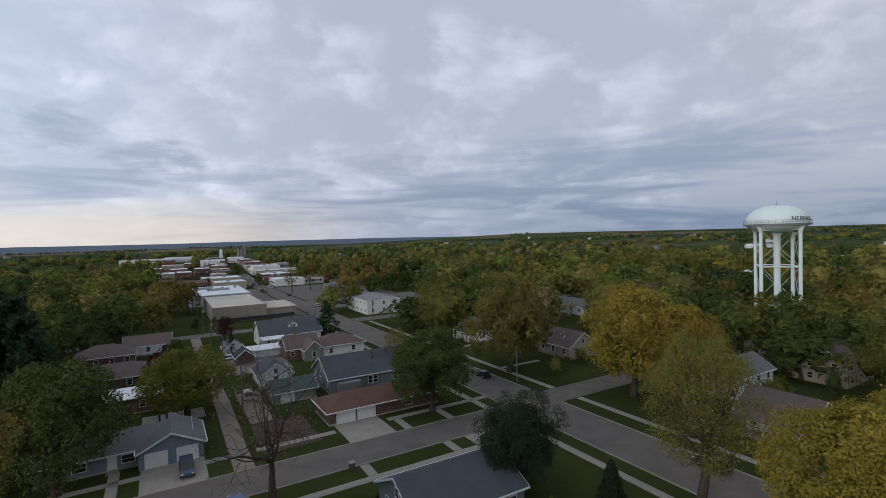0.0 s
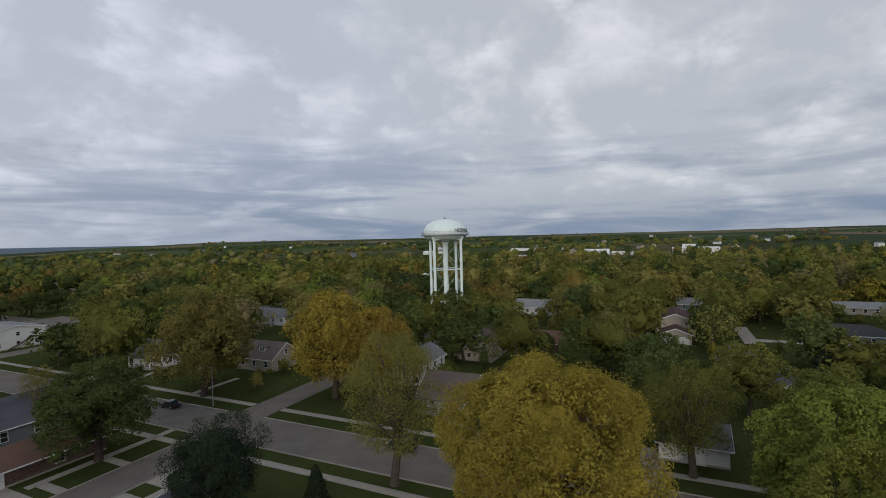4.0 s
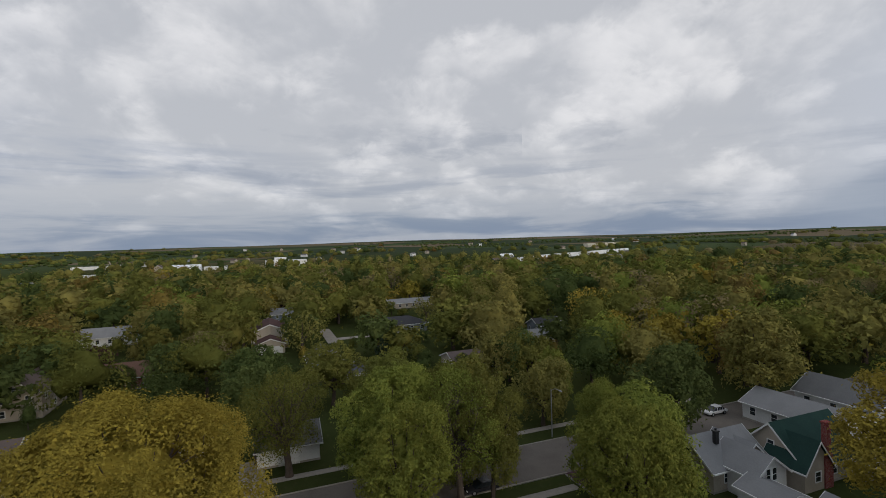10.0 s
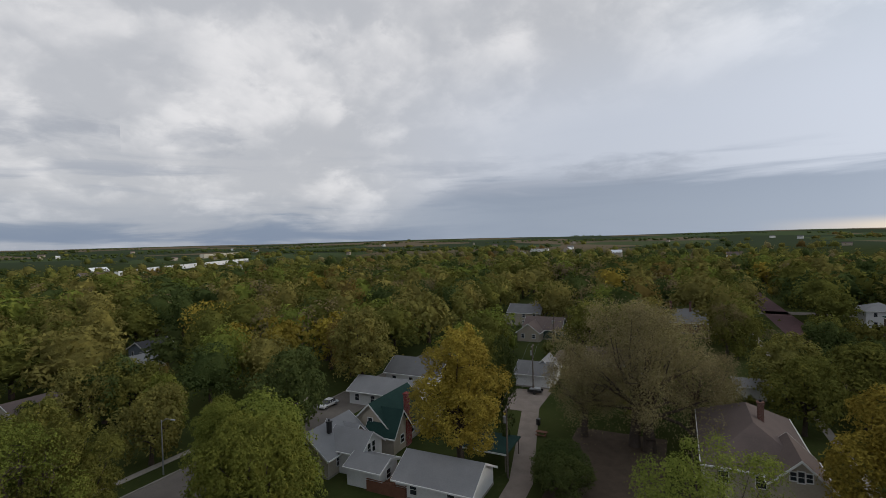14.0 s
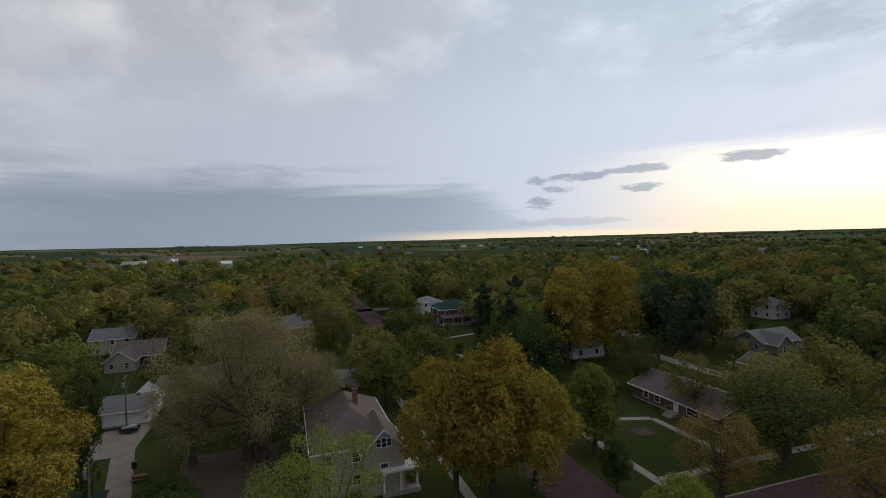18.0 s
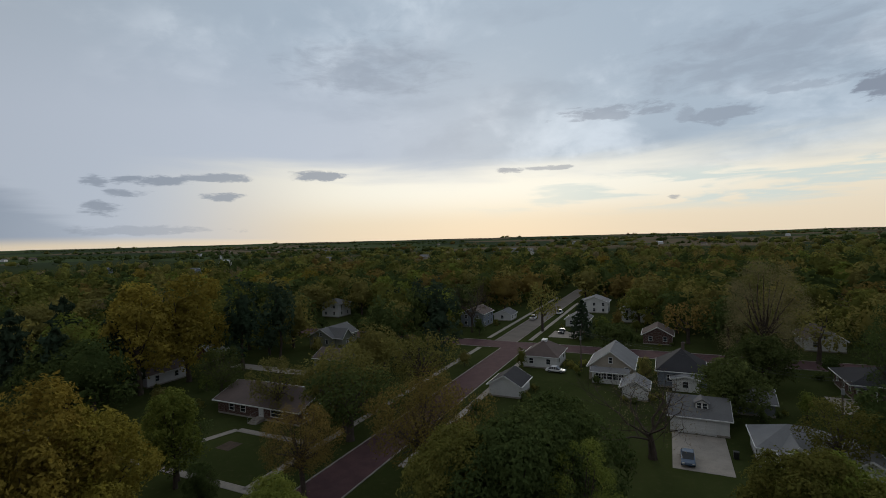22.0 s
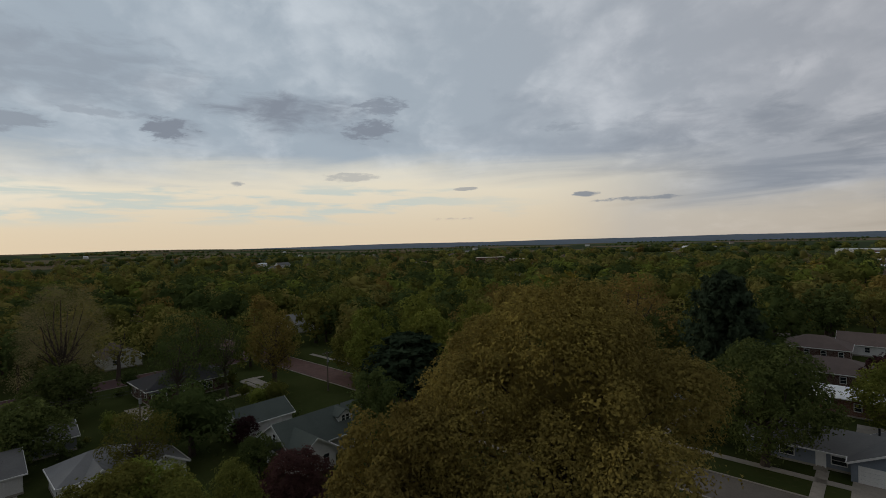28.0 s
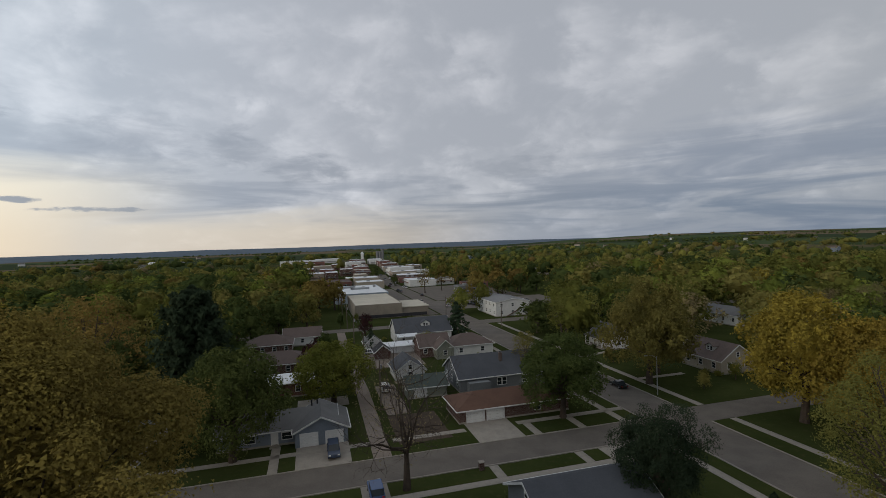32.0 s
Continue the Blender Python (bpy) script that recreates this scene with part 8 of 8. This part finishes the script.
def town_trees():
    rng = random.Random(5)
    nrg = np.random.default_rng(6)
    close = [crown_template(20 + i, 2200, 10, 0.1, (11, 7)) for i in range(6)]
    near = [crown_template(40 + i, 900, 8, 0.12, (9, 6)) for i in range(6)]
    far = [crown_template(60 + i, 300, 6, 0.13, (8, 5)) for i in range(6)]
    hues = ["green"] * 12 + ["olive"] * 7 + ["gold"] + ["rust"] + ["bud"] * 2 + ["deep"] * 6 + ["fresh"] * 3
    hues_west = ["green"] * 6 + ["olive"] * 3 + ["rust"] * 2 + ["deep"] * 8 + ["fresh"] * 2
    woods = {}
    trunk_v, trunk_f = [], []
    made = tries = 0
    while made < 2600 and tries < 24000:
        tries += 1
        r = 84.0 + 346.0 * rng.random() ** 0.8
        a = rng.uniform(0, 2 * pi)
        x, y = r * sin(a), r * cos(a)
        rad, ht = (rng.uniform(5.6, 8.6) + min(r, 320.0) / 110.0, rng.uniform(11.0, 15.0) + min(r, 320.0) / 90.0) if tries % 5 else (rng.uniform(1.6, 3.4), rng.uniform(3.0, 6.5))
        if not clear_of(x, y, rad, ht) or not spaced(x, y, rad):
            continue
        hue = rng.choice((hues_west if 3.4 < a < 5.6 else hues) if r > 125 else ["green", "olive", "deep", "green", "deep", "fresh"])
        tem = (close if r < 135 else near if r < 220 else far)[rng.randrange(6)]
        low = ht * 0.14
        leaf = (0.2 if r < 135 else 0.31 if r < 220 else 0.52) * (0.7 if hue == "bud" else 1.0) * rad / 5.0
        woods.setdefault(hue, Wood()).add(tem, np.array((rad, rad * rng.uniform(0.85, 1.15), (ht - low) / 2)), np.array((x, y, (ht + low) / 2)), leaf, rng.uniform(0, 2 * pi), hue != "bud")
        k = len(trunk_v)
        g = 0.05 * rad
        for zz, s in ((-0.2, 1.3), (ht * 0.6, 0.5)):
            for i in range(4):
                trunk_v.append((x + g * s * cos(i * pi / 2), y + g * s * sin(i * pi / 2), zz))
        trunk_f += [(k + i, k + (i + 1) % 4, k + 4 + (i + 1) % 4, k + 4 + i) for i in range(4)]
        made += 1
    for hue in sorted(woods):
        woods[hue].build("town_trees", hue, nrg, f"crowded town trees with {TREE_WORDS[hue]}", "trees")
    me = bpy.data.meshes.new("town_tree_trunks")
    me.from_pydata(trunk_v, [], trunk_f)
    me.materials.append(BARK)
    tagged(new("town_tree_trunks", me), "brown trunks of the crowded town trees", "trunks", kind="stuff")


town_trees()


def garden_shrubs():
    """Low clipped and loose bushes by the house walls."""
    rng = random.Random(12)
    nrg = np.random.default_rng(14)
    tem = [crown_template(160 + i, 260, 8, 0.12, (8, 5)) for i in range(4)]
    bins = {}
    for p, q, w in HOUSE_AT:
        if hypot(p, q) > 190:
            continue
        for _ in range(7):
            a = rng.uniform(0, 2 * pi)
            d = w * rng.uniform(1.0, 1.35) + 0.6
            x, y, R = p + d * sin(a), q + d * cos(a), rng.uniform(0.6, 1.5)
            near_road = False
            for x0, y0, x1, y1, hw in ROADS:
                dx, dy = x1 - x0, y1 - y0
                t = max(0.0, min(1.0, ((x - x0) * dx + (y - y0) * dy) / (dx * dx + dy * dy)))
                near_road |= hypot(x - x0 - t * dx, y - y0 - t * dy) < hw + 3.5
            if near_road or any(hypot(x - u, y - v) < z * 0.95 for u, v, z in HOUSE_AT if (u, v) != (p, q)):
                continue
            hue = rng.choice(("deep", "green", "deep", "olive"))
            bins.setdefault(hue, Wood()).add(tem[rng.randrange(4)], np.array((R, R, R * 0.8)), np.array((x, y, R * 0.72)), 0.1 * R)
    for hue in sorted(bins):
        bins[hue].build("garden_shrubs", hue, nrg, f"low garden shrubs with {TREE_WORDS[hue]} by house walls", "shrubs")


def far_houses():
    """Scattered white and grey houses among the trees out to the hills."""
    rng = random.Random(77)
    for wall, roof, words, count in ((WHITE_SIDING, ROOF_GREY, "small white houses with grey roofs", 50), (WHITE, WHITE_ROOF, "small white barns and sheds with pale roofs", 18), (TAN_SIDING, ROOF_BROWN, "small tan houses with brown roofs", 60)):
        walls, roofs = bmesh.new(), bmesh.new()
        for _ in range(count):
            a, r = rng.uniform(0, 2 * pi), rng.uniform(430.0, 2200.0)
            x, y = r * sin(a), r * cos(a)
            L, W, hh = rng.uniform(9, 20), rng.uniform(7, 10), rng.uniform(3, 5) + r / 900.0
            if abs(((a + 0.35 + pi) % (2 * pi)) - pi) < 0.3:
                continue
            m = Matrix.Translation((x, y, hill(x, y))) @ Matrix.Rotation(rng.uniform(0, pi), 4, "Z")
            v = [walls.verts.new(m @ Vector(c)) for c in ((-L / 2, -W / 2, -1), (L / 2, -W / 2, -1), (L / 2, W / 2, -1), (-L / 2, W / 2, -1), (-L / 2, -W / 2, hh), (L / 2, -W / 2, hh), (L / 2, W / 2, hh), (-L / 2, W / 2, hh), (-L / 2, 0, hh + W * 0.3), (L / 2, 0, hh + W * 0.3))]
            for f in ((0, 1, 5, 4), (2, 3, 7, 6), (1, 2, 6, 9, 5), (3, 0, 4, 8, 7)):
                walls.faces.new([v[i] for i in f])
            e = 0.4
            u = [roofs.verts.new(m @ Vector(c)) for c in ((-L / 2 - e, -W / 2 - e, hh - 0.1), (L / 2 + e, -W / 2 - e, hh - 0.1), (L / 2 + e, 0, hh + W * 0.3 + 0.15), (-L / 2 - e, 0, hh + W * 0.3 + 0.15), (-L / 2 - e, W / 2 + e, hh - 0.1), (L / 2 + e, W / 2 + e, hh - 0.1))]
            roofs.faces.new((u[0], u[1], u[2], u[3]))
            roofs.faces.new((u[3], u[2], u[5], u[4]))
        for bm, mat, name in ((walls, wall, "far_house_walls"), (roofs, roof, "far_house_roofs")):
            tagged(new(name, data_of(name, bm, mat)), words + " among distant trees", "houses", kind="stuff")


def far_woods():
    """Woods beyond the town, out to the hills, one sheet of trees for each hue."""
    tem = [crown_template(80 + i, 90, 4, 0.15, (7, 4)) for i in range(5)]
    for n, (hue, count) in enumerate((("green", 2300), ("olive", 2000), ("deep", 1700), ("rust", 250), ("bud", 250))):
        rng = np.random.default_rng(90 + n)
        r = 400.0 * (3300.0 / 400.0) ** (rng.uniform(0, 1, count) ** 0.9)
        a = rng.uniform(0, 2 * pi, count)
        wood = Wood()
        for ri, ai in zip(r, a):
            x, y = ri * sin(ai), ri * cos(ai)
            if any(hypot(x - p, y - q) < w + 6 for p, q, w in HOUSE_AT):
                continue
            # fields and the river valley stay open
            if ri > 1500 and ((ai - radians(262)) % (2 * pi)) < radians(104):
                continue
            if ri > 750 and noise.noise((x / 330.0, y / 330.0, 7.0)) > 0.22 - max(0.0, ri - 750.0) / 3500.0:
                continue
            if ri > 820 and radians(52) < ai < radians(192) and noise.noise((x / 240.0, y / 240.0, 1.5)) > -0.12:
                continue
            if ri < 1000 and not clear_of(x, y, 6.0, 12.0):
                continue
            k = 1.0 + min(max(0.0, (ri - 600.0) / 900.0), 1.2)
            R, H = rng.uniform(7.0, 10.5) * k, rng.uniform(12.5, 17.5)
            wood.add(tem[int(rng.integers(5))], np.array((R, R, H * 0.5)), np.array((x, y, hill(x, y) + H * 0.5)), 0.5 * R / 6.0, ai)
        wood.build("far_woods", hue, rng, f"distant woods of {TREE_WORDS[hue]} reaching the hills", "woods")


def tree_lines():
    """Hedgerows and shelter belts between the fields out to the skyline."""
    tem = [crown_template(120 + i, 12, 3, 0.15, (6, 4)) for i in range(4)]
    rng = np.random.default_rng(131)
    wood = Wood()
    for _ in range(150):
        a, r = rng.uniform(0, 2 * pi), rng.uniform(1200.0, 3000.0)
        if r > 1500 and ((a - radians(262)) % (2 * pi)) < radians(104):
            r = rng.uniform(900.0, 3100.0)
        x, y = r * sin(a), r * cos(a)
        along_row = a + pi / 2 + rng.normal() * 0.35
        for i in range(int(rng.integers(8, 34))):
            px, py = x + i * 13.0 * sin(along_row) + rng.normal() * 6, y + i * 13.0 * cos(along_row) + rng.normal() * 6
            R, H = rng.uniform(6.0, 11.0), rng.uniform(8.0, 14.0)
            wood.add(tem[int(rng.integers(4))], np.array((R, R, H * 0.5)), np.array((px, py, hill(px, py) + H * 0.45)), 0.9 * R / 6.0)
    wood.build("tree_lines", "deep", rng, "dark green shelter belts between distant fields", "woods")


garden_shrubs()
far_houses()
far_woods()
tree_lines()
